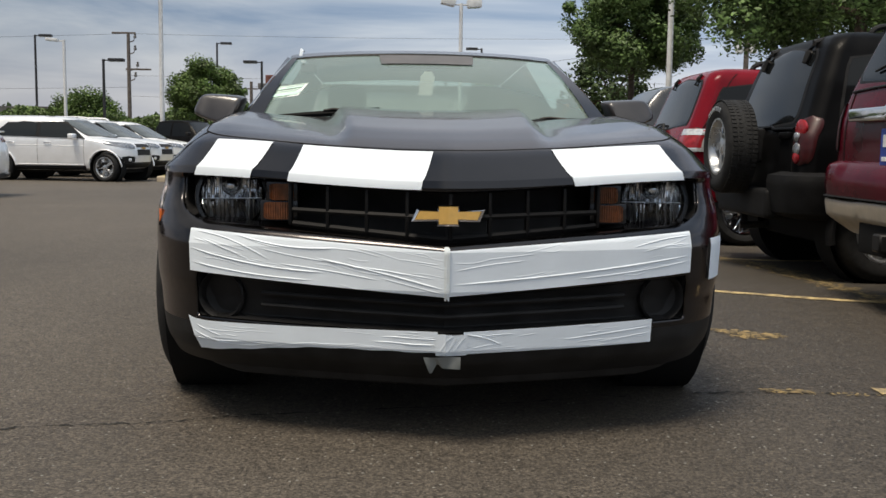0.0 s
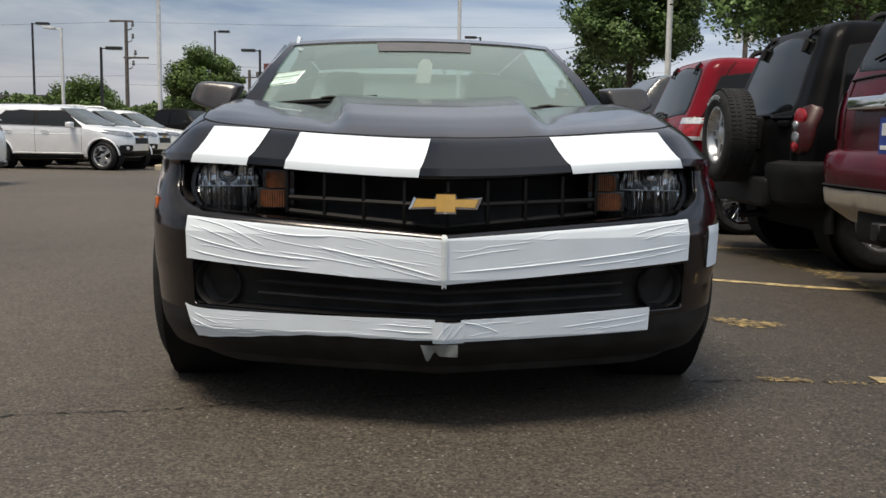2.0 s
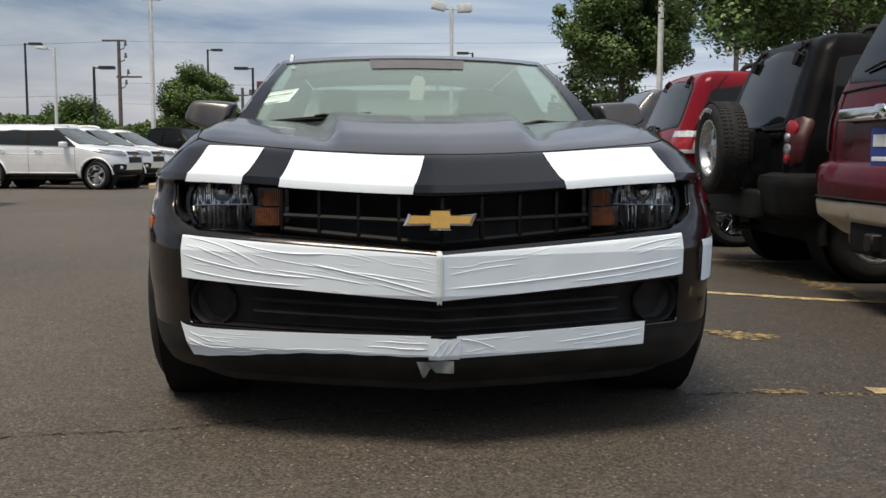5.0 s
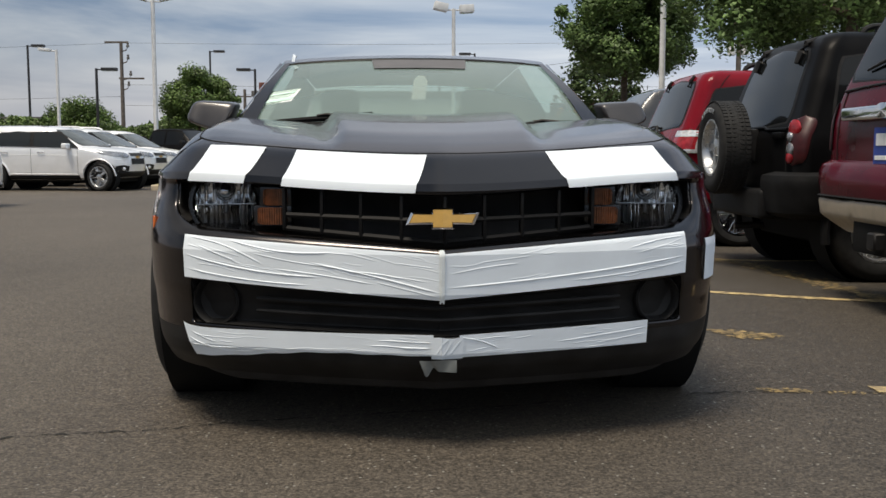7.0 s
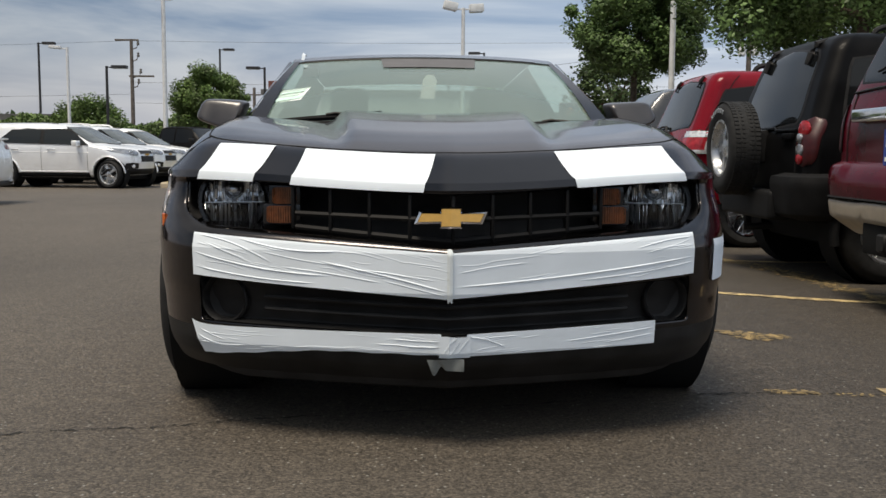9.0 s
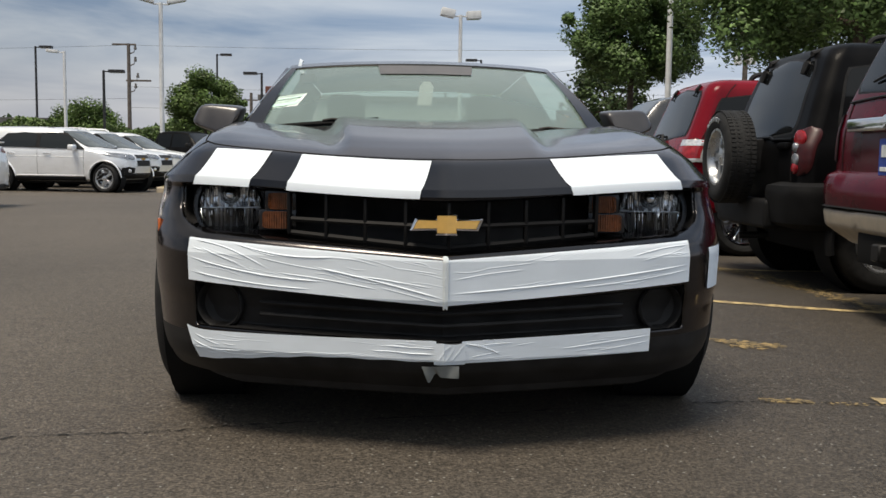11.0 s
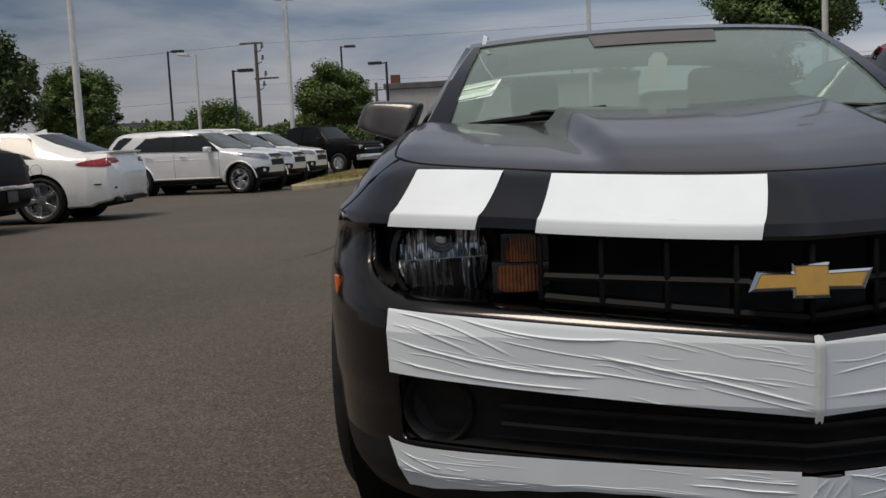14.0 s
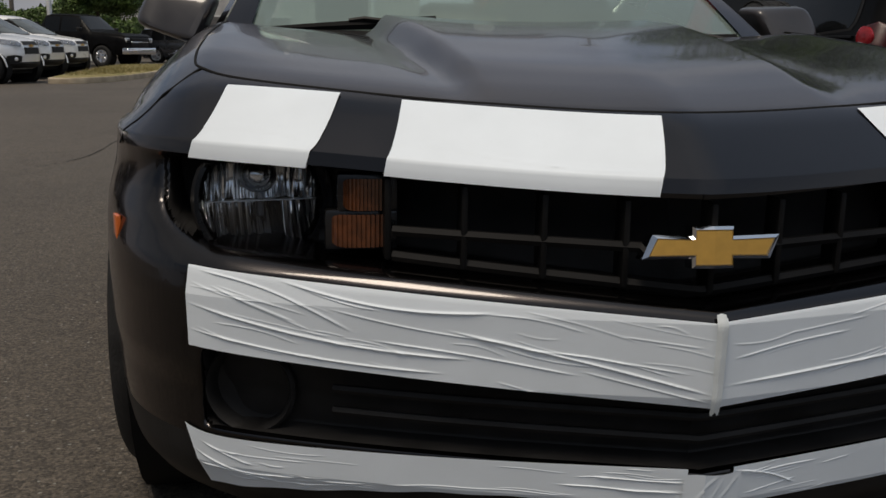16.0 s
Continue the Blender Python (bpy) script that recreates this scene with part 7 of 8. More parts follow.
tail_suv("large_suv", "dark red suv with a beige lower bumper, tail towards the aisle", pose(5.04, 2.30, -0.09), LARGE, M["maroon"], M["dark_glass"], 2.89, 0.375, 0.225, -1.555,
         (1.335, 0.755, 1.835, 0.63), ((-2.02, -1.10, -1.85, -1.10, 1.34, 1.78), (-0.98, -0.1, -0.98, -0.1, 1.32, 1.80), (0.0, 0.92, 0.0, 0.58, 1.32, 1.80)), (1.1, 0.66, 1.30, 1.82), large_extra)


def plain_tail(ob, xr, hw, belt):
    plate(ob, xr + 0.02, 0.7, -1)


suv("saloon_car", "dark charcoal saloon parked beyond the red suv", pose(4.95, 10.2, -0.10), M["charcoal"], M["grey_glass"], 4.8, 0.91, 1.76, 1.15, 1.0, 2.75, 0.335, rear=0.55, screen=(0.3, 1.1),
    sides=((-1.5, -0.9), (-0.8, 0.0), (0.08, 0.85)), tail=plain_tail, cat="car")
suv("family_suv", "white suv parked far along the row", pose(5.3, 13.0, -0.10), M["white"], M["dark_glass"], 4.6, 0.91, 1.66, 1.05, 1.03, 2.7, 0.35, rear=0.4, screen=(0.4, 1.05),
    sides=((-1.8, -1.0), (-0.9, -0.05), (0.03, 0.8)), tail=plain_tail, rail_mat=M["black_plastic"])
suv("saloon_car", "silver saloon far along the row of cars", pose(5.5, 15.8, -0.10), M["silver"], M["dark_glass"], 4.7, 0.9, 1.46, 0.96, 0.93, 2.7, 0.33,
    screen=(0.32, 1.1), sides=((-1.5, -0.9), (-0.82, 0.0), (0.08, 0.85)), tail=plain_tail, cat="car", deck=(1.04, 0.6, 0.75))


# black pickup truck beyond the grass strip
def pickup(m):
    ob = thing("pickup_truck", "black pickup truck with bright steel wheels", "truck", "parked cars")
    L, hw, H = 5.9, 0.98, 1.93
    xr, xf = -L / 2, L / 2
    st = [(xr, hw * 0.94, 0.55, 1.20, 1.28, hw * 0.86), (xr + 0.1, hw * 0.98, 0.5, 1.24, 1.32, hw * 0.9), (-0.75, hw, 0.45, 1.24, 1.32, hw * 0.9), (-0.70, hw, 0.45, 1.24, 1.60, hw * 0.8), (-0.60, hw, 0.45, 1.24, H - 0.06, hw * 0.74),
          (-0.35, hw, 0.45, 1.24, H, hw * 0.74), (0.55, hw, 0.45, 1.24, H, hw * 0.74), (0.85, hw, 0.45, 1.24, H - 0.06, hw * 0.72), (1.42, hw, 0.45, 1.22, 1.34, hw * 0.84), (1.55, hw, 0.45, 1.2, 1.29, hw * 0.88),
          (xf - 0.2, hw * 0.97, 0.45, 1.12, 1.22, hw * 0.86), (xf - 0.05, hw * 0.95, 0.48, 1.05, 1.14, hw * 0.84), (xf, hw * 0.9, 0.55, 0.95, 1.05, hw * 0.78)]
    car_shell(ob, st, M["black_suv"], M["dark_glass"], [(1.95, 0.46), (-1.75, 0.46)], [(0.87, 1.38, "front"), (-0.55, 0.1, "side"), (0.18, 0.98, "side")], wheel_r=0.40)
    for x in (1.95, -1.75):
        for s in (-1, 1):
            wheel(ob, x, s * (hw - 0.12), 0.40, 0.40, 0.25, 0.235, s, 8, M["chrome"], dish=0.07)
    for s in (-1, 1):
        side_mirror(ob, 1.15, s * (hw + 0.12), 1.36, s, M["black_plastic"])
        part("headlamp", box(xf - 0.14, xf - 0.0, s * 0.74 - 0.13, s * 0.74 + 0.13, 0.88, 1.08, 0.03, 2), M["clear_lens"], ob)
    part("front_bumper", box(xf - 0.15, xf + 0.12, -hw * 0.96, hw * 0.96, 0.48, 0.72, 0.05, 3), M["chrome"], ob)
    part("front_grille", box(xf - 0.1, xf + 0.03, -0.55, 0.55, 0.76, 1.08, 0.03, 2), M["black_plastic"], ob)
    part("grille_bar", box(xf - 0.05, xf + 0.045, -0.56, 0.56, 0.90, 0.95, 0.01, 1), M["chrome"], ob)
    part("window_sheet", box(0.45, 0.72, -hw * 0.80 - 0.01, -hw * 0.80 + 0.0, 1.42, 1.62), M["paper"], ob)
    ob.matrix_world = m
    return ob


pickup(pose(-9.55, 38.6, -0.16, 0, 0, -24))
suv("saloon_car", "small white car parked behind the pickup", pose(-4.6, 46.5, -0.16, 0, 0, 20), M["white"], M["dark_glass"], 4.3, 0.88, 1.48, 0.96, 0.93, 2.6, 0.32,
    screen=(0.3, 1.1), sides=((-1.4, -0.85), (-0.78, 0.0), (0.08, 0.82)), tail=plain_tail, cat="car", deck=(1.02, 0.5, 0.7))
suv("saloon_car", "dark green car parked beside the pickup", pose(-5.9, 45.5, -0.16, 0, 0, -20), M["charcoal"], M["dark_glass"], 4.6, 0.9, 1.5, 0.97, 0.95, 2.7, 0.33,
    screen=(0.3, 1.1), sides=((-1.5, -0.9), (-0.8, 0.0), (0.08, 0.85)), tail=plain_tail, cat="car")


# ---- kerb and grass strip ----
ISLE = spline([(-6.65, 22.9, 0), (-6.0, 23.0, 0), (-5.35, 24.6, 0), (-5.0, 28, 0), (-4.9, 32, 0), (-5.3, 36.0, 0), (-6.4, 36.8, 0), (-7.3, 34.6, 0), (-7.2, 30, 0), (-6.9, 26.2, 0), (-6.65, 22.9, 0)], 6)[:-1]
ctr = sum(ISLE, Vector()) / len(ISLE)


def isle_ring(k):
    return [Vector((ctr.x + (p.x - ctr.x) * (1 - k / max(0.3, (p - ctr).length)), ctr.y + (p.y - ctr.y) * (1 - k / max(0.3, (p - ctr).length)), 0)) for p in ISLE]


bm = bmesh.new()
rings = []
for k, z in ((0.0, -0.18), (0.0, -0.05), (0.03, -0.02), (0.16, -0.02), (0.17, -0.09)):
    rings.append([bm.verts.new((p.x, p.y, z)) for p in isle_ring(k)])
for p, q in zip(rings, rings[1:]):
    for i in range(len(p)):
        bm.faces.new((p[i], p[(i + 1) % len(p)], q[(i + 1) % len(p)], q[i]))
tagged(mesh_object("kerb", bm, M["concrete"]), "pale concrete kerb round the grass strip", "kerb", kind="structure")
bm = bmesh.new()
inner = [bm.verts.new((p.x, p.y, -0.035)) for p in isle_ring(0.16)]
mid = [bm.verts.new((p.x, p.y, 0.0)) for p in isle_ring(0.55)]
for i in range(len(inner)):
    bm.faces.new((inner[i], inner[(i + 1) % len(inner)], mid[(i + 1) % len(mid)], mid[i]))
bm.faces.new(mid)
tagged(mesh_object("soil", bm, M["grass"]), "dry grass and soil on the strip", "grass", kind="structure")
bm = bmesh.new()
rg2 = random.Random(8)
for k in range(2600):
    i = rg2.randrange(len(ISLE))
    p = ctr.lerp(ISLE[i].lerp(ctr, 0.12), math.sqrt(rg2.random()))
    q = ISLE[(i + 1) % len(ISLE)].lerp(ctr, 0.12)
    p = p.lerp(ctr.lerp(q, (p - ctr).length / max(0.01, (ISLE[i] - ctr).length)), rg2.random())
    a, h, w = rg2.random() * 6.28, rg2.uniform(0.04, 0.11), 0.012
    c, s_ = math.cos(a), math.sin(a)
    v = [bm.verts.new((p.x - w * c, p.y - w * s_, -0.02)), bm.verts.new((p.x + w * c, p.y + w * s_, -0.02)), bm.verts.new((p.x + rg2.uniform(-0.04, 0.04), p.y + rg2.uniform(-0.04, 0.04), -0.02 + h))]
    bm.faces.new(v)
tagged(mesh_object("grass_blades", bm, M["grass"], smooth=False), "sparse dry grass blades on the strip", "grass", kind="stuff")


# ---- painted lines and cracks ----
def ribbon(points, widths, lift=0.004):
    bm = bmesh.new()
    prev = None
    for k, p in enumerate(points):
        p = Vector(p)
        a, b = Vector(points[max(k - 1, 0)]), Vector(points[min(k + 1, len(points) - 1)])
        d = (b - a).normalized()
        n = Vector((-d.y, d.x, 0))
        w = widths[k] if isinstance(widths, list) else widths
        l, r = p + n * w / 2, p - n * w / 2
        cur = [bm.verts.new((l.x, l.y, gz(l.x, l.y) + lift)), bm.verts.new((r.x, r.y, gz(r.x, r.y) + lift))]
        if prev:
            bm.faces.new((prev[0], prev[1], cur[1], cur[0]))
        prev = cur
    return bm


rl = random.Random(3)
for y0, y1, x0 in ((2.93, 2.93, 1.2), (5.25, 5.25, 1.7), (8.1, 8.1, 1.9), (10.8, 10.8, 2.0)):
    n = 60
    pts = [(lerp(x0, 7.2, k / n), lerp(y0, y1, k / n), 0) for k in range(n + 1)]
    tagged(mesh_object("stall_line", ribbon(pts, [0.11 * (0.65 + 0.4 * rl.random()) for _ in pts]), M["yellow"]), "worn yellow parking line on the asphalt", "line marking", "stall lines", "structure")


def flakes(points, spread, count, size, seed, label):
    """What is left of old paint: many small ragged chips along a line."""
    r = random.Random(seed)
    verts, faces = [], []
    for _ in range(count):
        f = r.random() * (len(points) - 1)
        p = Vector(points[int(f)]).lerp(Vector(points[int(f) + 1]), f - int(f))
        x, y = p.x + r.gauss(0, spread), p.y + r.gauss(0, spread)
        k0, n, q = len(verts), r.choice((4, 5, 6)), size * r.uniform(0.25, 1.0) ** 1.6
        for k in range(n):
            a = 2 * math.pi * k / n
            e = q * r.uniform(0.5, 1.0)
            px, py = x + 1.4 * e * math.cos(a), y + e * math.sin(a)
            verts.append((px, py, gz(px, py) + 0.003 + 0.0008 * (k0 % 3)))
        faces.append(tuple(range(k0, k0 + n)))
    me = bpy.data.meshes.new("paint_patch")
    me.from_pydata(verts, [], faces)
    me.materials.append(M["yellow_worn"])
    tagged(new("paint_patch", me), label, "line marking", "paint scraps", "structure")


flakes([(1.36, 1.47, 0), (1.62, 1.40, 0)], 0.035, 150, 0.022, 1, "scrap of flaking yellow paint on the asphalt")
flakes([(1.40, 1.34, 0), (1.56, 1.33, 0)], 0.022, 70, 0.018, 2, "small scrap of flaking yellow paint")
flakes([(1.17, 0.29, 0), (1.33, 0.29, 0)], 0.018, 110, 0.013, 3, "flakes of yellow paint along the crack")
flakes([(1.40, 0.27, 0), (1.62, 0.30, 0)], 0.014, 60, 0.009, 4, "thin flakes of yellow paint along the crack")
flakes([(2.25, 5.50, 0), (2.55, 5.35, 0), (2.74, 5.0, 0), (2.84, 4.45, 0), (2.86, 3.9, 0), (2.92, 3.2, 0), (2.98, 2.95, 0)], 0.070, 1150, 0.030, 5, "slanting smear of flaking yellow paint")
pts = [(1.60 + 0.34 * k / 16, 0.36 + rl.uniform(-0.004, 0.004), 0) for k in range(17)]
tagged(mesh_object("stall_line", ribbon(pts, [0.10 * rl.uniform(0.8, 1.0) for _ in pts]), M["yellow"]), "short worn yellow line end on the asphalt", "line marking", "stall lines", "structure")
def crack(points, w, seed):
    r = random.Random(seed)
    pts = spline([(x, y, 0) for x, y in points], 14)
    pts = [(p.x + r.uniform(-0.006, 0.006), p.y + r.uniform(-0.011, 0.011), 0) for p in pts]
    tagged(mesh_object("asphalt_crack", ribbon(pts, [w * max(0.04, r.uniform(-0.5, 1.25)) for _ in pts], 0.003), M["crack"]), "dark crack running across the asphalt", "crack", "cracks", "structure")


crack([(-2.2, -0.33), (-1.6, -0.235), (-1.32, -0.20), (-1.0, -0.155), (-0.8, -0.115), (-0.62, -0.06), (-0.3, 0.0), (0.1, 0.08), (0.5, 0.17), (0.94, 0.25), (1.3, 0.28), (1.8, 0.32), (2.4, 0.34)], 0.013, 5)
crack([(-2.6, 5.6), (-2.36, 6.3), (-2.31, 6.9), (-2.33, 8.0), (-2.30, 9.2), (-2.4, 10.5)], 0.022, 6)
crack([(-2.9, 6.6), (-2.6, 6.8), (-2.31, 6.9)], 0.016, 7)


# ---- trees ----
def tree(name, label, x, y, z0, z1, rad, leaves, leaf, mat, seed, trunk_r=0.09, squash=1.0, ground=-0.15, cat="tree"):
    """A small lot tree: tapered trunk, limbs that fork, and a crown of leaves set in clumps round the limb ends."""
    r = random.Random(seed)
    ob = thing(name, label, cat, "lot trees")
    cz = (z0 + z1) / 2
    hz = (z1 - z0) / 2
    fork = Vector((x + r.uniform(-0.1, 0.1), y, z0 + 0.15 * (z1 - z0)))
    tb = tube([(x, y, ground - 0.1), (x + r.uniform(-0.04, 0.04), y, lerp(ground, fork.z, 0.5)), fork], [trunk_r * 1.25, trunk_r, trunk_r * 0.85], 10)
    ends = []
    for k in range(16):
        a = 2 * math.pi * k / 16 * 2.4 + r.uniform(-0.3, 0.3)
        el = r.uniform(0.0, 1.0)
        tip = Vector((x + rad * 0.72 * math.cos(a) * math.sqrt(1 - (el * 0.85) ** 2), y + rad * 0.72 * math.sin(a) * math.sqrt(1 - (el * 0.85) ** 2), lerp(z0 + 0.15 * hz, z1 - 0.15 * hz, el)))
        mid = fork.lerp(tip, 0.5) + Vector((r.uniform(-0.15, 0.15), r.uniform(-0.15, 0.15), 0.15 * hz))
        tube([fork, mid, tip], [trunk_r * 0.5, trunk_r * 0.28, trunk_r * 0.08], 6, bm=tb)
        ends.append(tip)
        for _ in range(3):
            t2 = tip + Vector((r.uniform(-1, 1), r.uniform(-1, 1), r.uniform(-0.8, 0.25))) * rad * 0.28
            tube([mid.lerp(tip, 0.6), t2], [trunk_r * 0.14, trunk_r * 0.04], 5, bm=tb)
            ends.append(t2)
    part("trunk", tb, M["bark"], ob)
    # clump centres over the whole crown, uneven outline
    clumps = [(e, rad * r.uniform(0.16, 0.30)) for e in ends]
    for _ in range(105):
        d = Vector((r.gauss(0, 1), r.gauss(0, 1), r.gauss(0, 1))).normalized()
        k = r.uniform(0.45, 1.0) ** 0.6
        wob = 1 + 0.24 * noise.noise(d * 2.1 + Vector((seed, 0, 0)))
        c = Vector((x + d.x * rad * k * wob * 0.93, y + d.y * rad * k * wob * 0.93, cz + d.z * hz * k * wob * 0.93 * squash))
        clumps.append((c, rad * r.uniform(0.10, 0.27)))
    verts, faces = [], []
    for k in range(leaves):
        c, cr = clumps[r.randrange(len(clumps))]
        d = Vector((r.gauss(0, 1), r.gauss(0, 1), r.gauss(0, 0.8))).normalized()
        p = c + d * cr * r.uniform(0.55, 1.08)
        s = leaf * r.uniform(0.6, 1.25)
        ax = Vector((r.gauss(0, 1), r.gauss(0, 1), r.gauss(0, 0.6))).normalized()
        bx = ax.cross(d if abs(ax.dot(d)) < 0.95 else Vector((0, 0, 1))).normalized()
        i = len(verts)
        verts += [p - ax * s * 0.5, p + bx * s * 0.28, p + ax * s * 0.5 + d * s * 0.1, p - bx * s * 0.28]
        faces.append((i, i + 1, i + 2, i + 3))
    me = bpy.data.meshes.new("crown")
    me.from_pydata([tuple(v) for v in verts], [], faces)
    me.materials.append(mat)
    cr = new("crown", me)
    cr.parent = ob
    tagged(cr, kind="stuff")
    return ob


tree("tree", "round leafy young tree with light green crown", -9.55, 43.9, 1.75, 4.65, 1.76, 44000, 0.14, M["leaf"], 1, 0.07)
tree("tree", "young green tree behind the light pole", -18.3, 36.0, 1.5, 4.45, 1.65, 34000, 0.125, M["leaf"], 2, 0.07)
tree("tree", "dark leafy tree at the edge of the lot", -18.7, 29.5, 1.5, 5.3, 1.9, 16000, 0.18, M["leaf_dark"], 3, 0.1)
tree("tree", "broad leafy maple with dense green crown", 6.5, 26.2, 3.1, 6.0, 1.9, 60000, 0.125, M["leaf_light"], 4, 0.10)
tree("tree", "large maple with drooping leafy branches over the cars", 9.95, 19.0, 3.15, 7.9, 3.6, 110000, 0.13, M["leaf_light"], 5, 0.15, ground=-0.1)
tree("tree", "distant tree with dark crown", 9.5, 44, 2.2, 5.2, 2.2, 5000, 0.24, M["leaf_dark"], 6, 0.15)
tree("tree", "small rounded tree near the far street", -18.4, 54, 0.5, 3.7, 2.2, 26000, 0.17, M["leaf"], 7, 0.12)


# distant woods and hedges: many leaf clumps in one sheet of stuff
def woods():
    r = random.Random(11)
    verts, faces = [], []
    for k in range(13000):
        x = r.uniform(-75, 75)
        y = r.uniform(82, 92)
        top = 2.3 + 2.2 * (0.5 + 0.5 * noise.noise(Vector((x * 0.10, 3.1, 0)))) + 0.9 * noise.noise(Vector((x * 0.45, 7.7, 0)))
        z = top * r.random() ** 0.6
        s = r.uniform(0.3, 0.75)
        p = Vector((x, y, z))
        a = Vector((r.gauss(0, 1), r.gauss(0, 1), r.gauss(0, 1))).normalized()
        b = a.orthogonal().normalized()
        i = len(verts)
        verts += [p - a * s * 0.5, p + b * s * 0.35, p + a * s * 0.5, p - b * s * 0.35]
        faces.append((i, i + 1, i + 2, i + 3))
    me = bpy.data.meshes.new("woods")
    me.from_pydata([tuple(v) for v in verts], [], faces)
    me.materials.append(M["leaf_dark"])
    return tagged(new("far_woods", me), "line of distant dark green woods", "woods", kind="stuff")


woods()


def hedge(x0, x1, y0, y1, h, count, seed, label):
    """A long uneven row of shrubs."""
    r = random.Random(seed)
    verts, faces = [], []
    for k in range(count):
        x, y = r.uniform(x0, x1), r.uniform(y0, y1)
        top = h * (0.78 + 0.30 * noise.noise(Vector((x * 0.35, seed, 0))) + 0.12 * noise.noise(Vector((x * 1.3, seed, 5))))
        p = Vector((x, y, top * r.random() ** 0.5))
        s = r.uniform(0.10, 0.22)
        a = Vector((r.gauss(0, 1), r.gauss(0, 1), r.gauss(0, 1))).normalized()
        q = a.orthogonal().normalized()
        i = len(verts)
        verts += [p - a * s * 0.5, p + q * s * 0.35, p + a * s * 0.5, p - q * s * 0.35]
        faces.append((i, i + 1, i + 2, i + 3))
    me = bpy.data.meshes.new("hedge")
    me.from_pydata([tuple(v) for v in verts], [], faces)
    me.materials.append(M["leaf"])
    return tagged(new("hedge", me), label, "hedge", kind="stuff")


hedge(-34, -9.5, 53.0, 55.5, 3.15, 46000, 21, "row of green shrubs along the far street")


# ---- light poles, utility poles and wires ----
def shoebox_pole(x, y, h, heads, label, mat, r=0.075, ground=0.0, head=(0.62, 0.36, 0.13)):
    ob = thing("light_pole", label, "light pole", "lot light poles")
    part("pole", tube([(x, y, ground), (x, y, h * 0.5), (x, y, h)], [r, r * 0.92, r * 0.8], 14), mat, ob)
    part("pole_base", lathe([(0.24, -0.2), (0.24, 0.5), (0.2, 0.55), (0.001, 0.55)], 20, axis="Z"), M["concrete"], ob).location = (x, y, ground)
    for ang, tilt in heads:
        m = pose(x, y, h - 0.06, 0, 0, ang)
        a = box(0.0, 0.32, -0.035, 0.035, -0.03, 0.03, 0.01, 1)
        bmesh.ops.transform(a, matrix=m, verts=a.verts)
        arm = part("arm", a, mat, ob)
        l, w, t = head
        b = box(0.28, 0.28 + l, -w / 2, w / 2, -t / 2, t / 2, 0.02, 2)
        bmesh.ops.transform(b, matrix=m @ pose(0, 0, 0.02, 0, -tilt, 0), verts=b.verts)
        part("lamp_head", b, mat, arm)
        g = box(0.32, 0.24 + l, -w / 2 + 0.04, w / 2 - 0.04, -t / 2 - 0.012, -t / 2 + 0.005)
        bmesh.ops.transform(g, matrix=m @ pose(0, 0, 0.02, 0, -tilt, 0), verts=g.verts)
        part("lamp_glass", g, M["clear_lens"], arm)
    return ob


shoebox_pole(-10.35, 38.7, 7.05, ((18, 14), (198, 14)), "tall grey light pole with two lamp heads", M["pole_white"], 0.10, head=(0.78, 0.5, 0.15))
shoebox_pole(2.2, 41.8, 7.2, ((5, 4), (185, 12)), "tall grey light pole with twin floodlights", M["pole_white"], 0.10, head=(0.62, 0.5, 0.34))
shoebox_pole(7.0, 24.0, 8.4, ((60, 8), (240, 8)), "tall pale light pole among the trees", M["pole_white"], 0.085, -0.1)
shoebox_pole(-11.9, 22.4, 8.0, ((0, 8), (180, 8)), "tall grey light pole behind the crossovers", M["pole_white"], 0.095)
shoebox_pole(-17.85, 49.1, 6.05, ((180, 4),), "grey street light with a single lamp", M["pole_white"], 0.09)
for lx, ly, lh in ((-24.5, 63.2, 7.75), (-16.2, 50.2, 5.2), (-14.4, 72.0, 8.3), (2.6, 70.0, 7.6)):
    shoebox_pole(lx, ly, lh, ((0, 0),), "dark slim street light with one flat lamp", M["pole_dark"], 0.085, head=(0.8, 0.4, 0.16))
shoebox_pole(-8.9, 57.0, 5.75, ((180, 0),), "dark slim street light with one flat lamp", M["pole_dark"], 0.085, head=(0.8, 0.4, 0.16))
shoebox_pole(4.9, 66.0, 7.6, ((180, 0),), "dark slim street light with one flat lamp", M["pole_dark"], 0.085, head=(0.8, 0.4, 0.16))

up = thing("utility_pole", "weathered wooden utility pole with crossarms and insulators", "utility pole")
UX, UY, UH = -19.2, 65.8, 8.3
part("pole", tube([(UX, UY, 0), (UX, UY, UH)], [0.16, 0.11], 12), M["wood_pole"], up)
part("crossarm", box(UX - 1.1, UX + 0.5, UY - 0.06, UY + 0.06, UH - 0.12, UH, 0.01, 1), M["wood_pole"], up)
for k, (dx, dz) in enumerate(((0.35, -0.7), (0.35, -1.5), (0.5, -2.6), (0.35, -3.3))):
    part("bracket", tube([(UX, UY, UH + dz), (UX + dx, UY, UH + dz + 0.12), (UX + dx + 0.1, UY, UH + dz + 0.35)], 0.04, 6), M["wood_pole"], up)
    part("insulator", lathe([(0.09, 0), (0.11, 0.1), (0.06, 0.2), (0.09, 0.28), (0.001, 0.34)], 12, axis="Z"), M["roof_grey"], up).location = (UX + dx + 0.1, UY, UH + dz + 0.3)
part("crossarm", box(UX - 0.2, UX + 1.5, UY - 0.06, UY + 0.06, UH - 2.55, UH - 2.43, 0.01, 1), M["wood_pole"], up)
up2 = thing("utility_pole", "far wooden utility pole with a short crossarm", "utility pole")
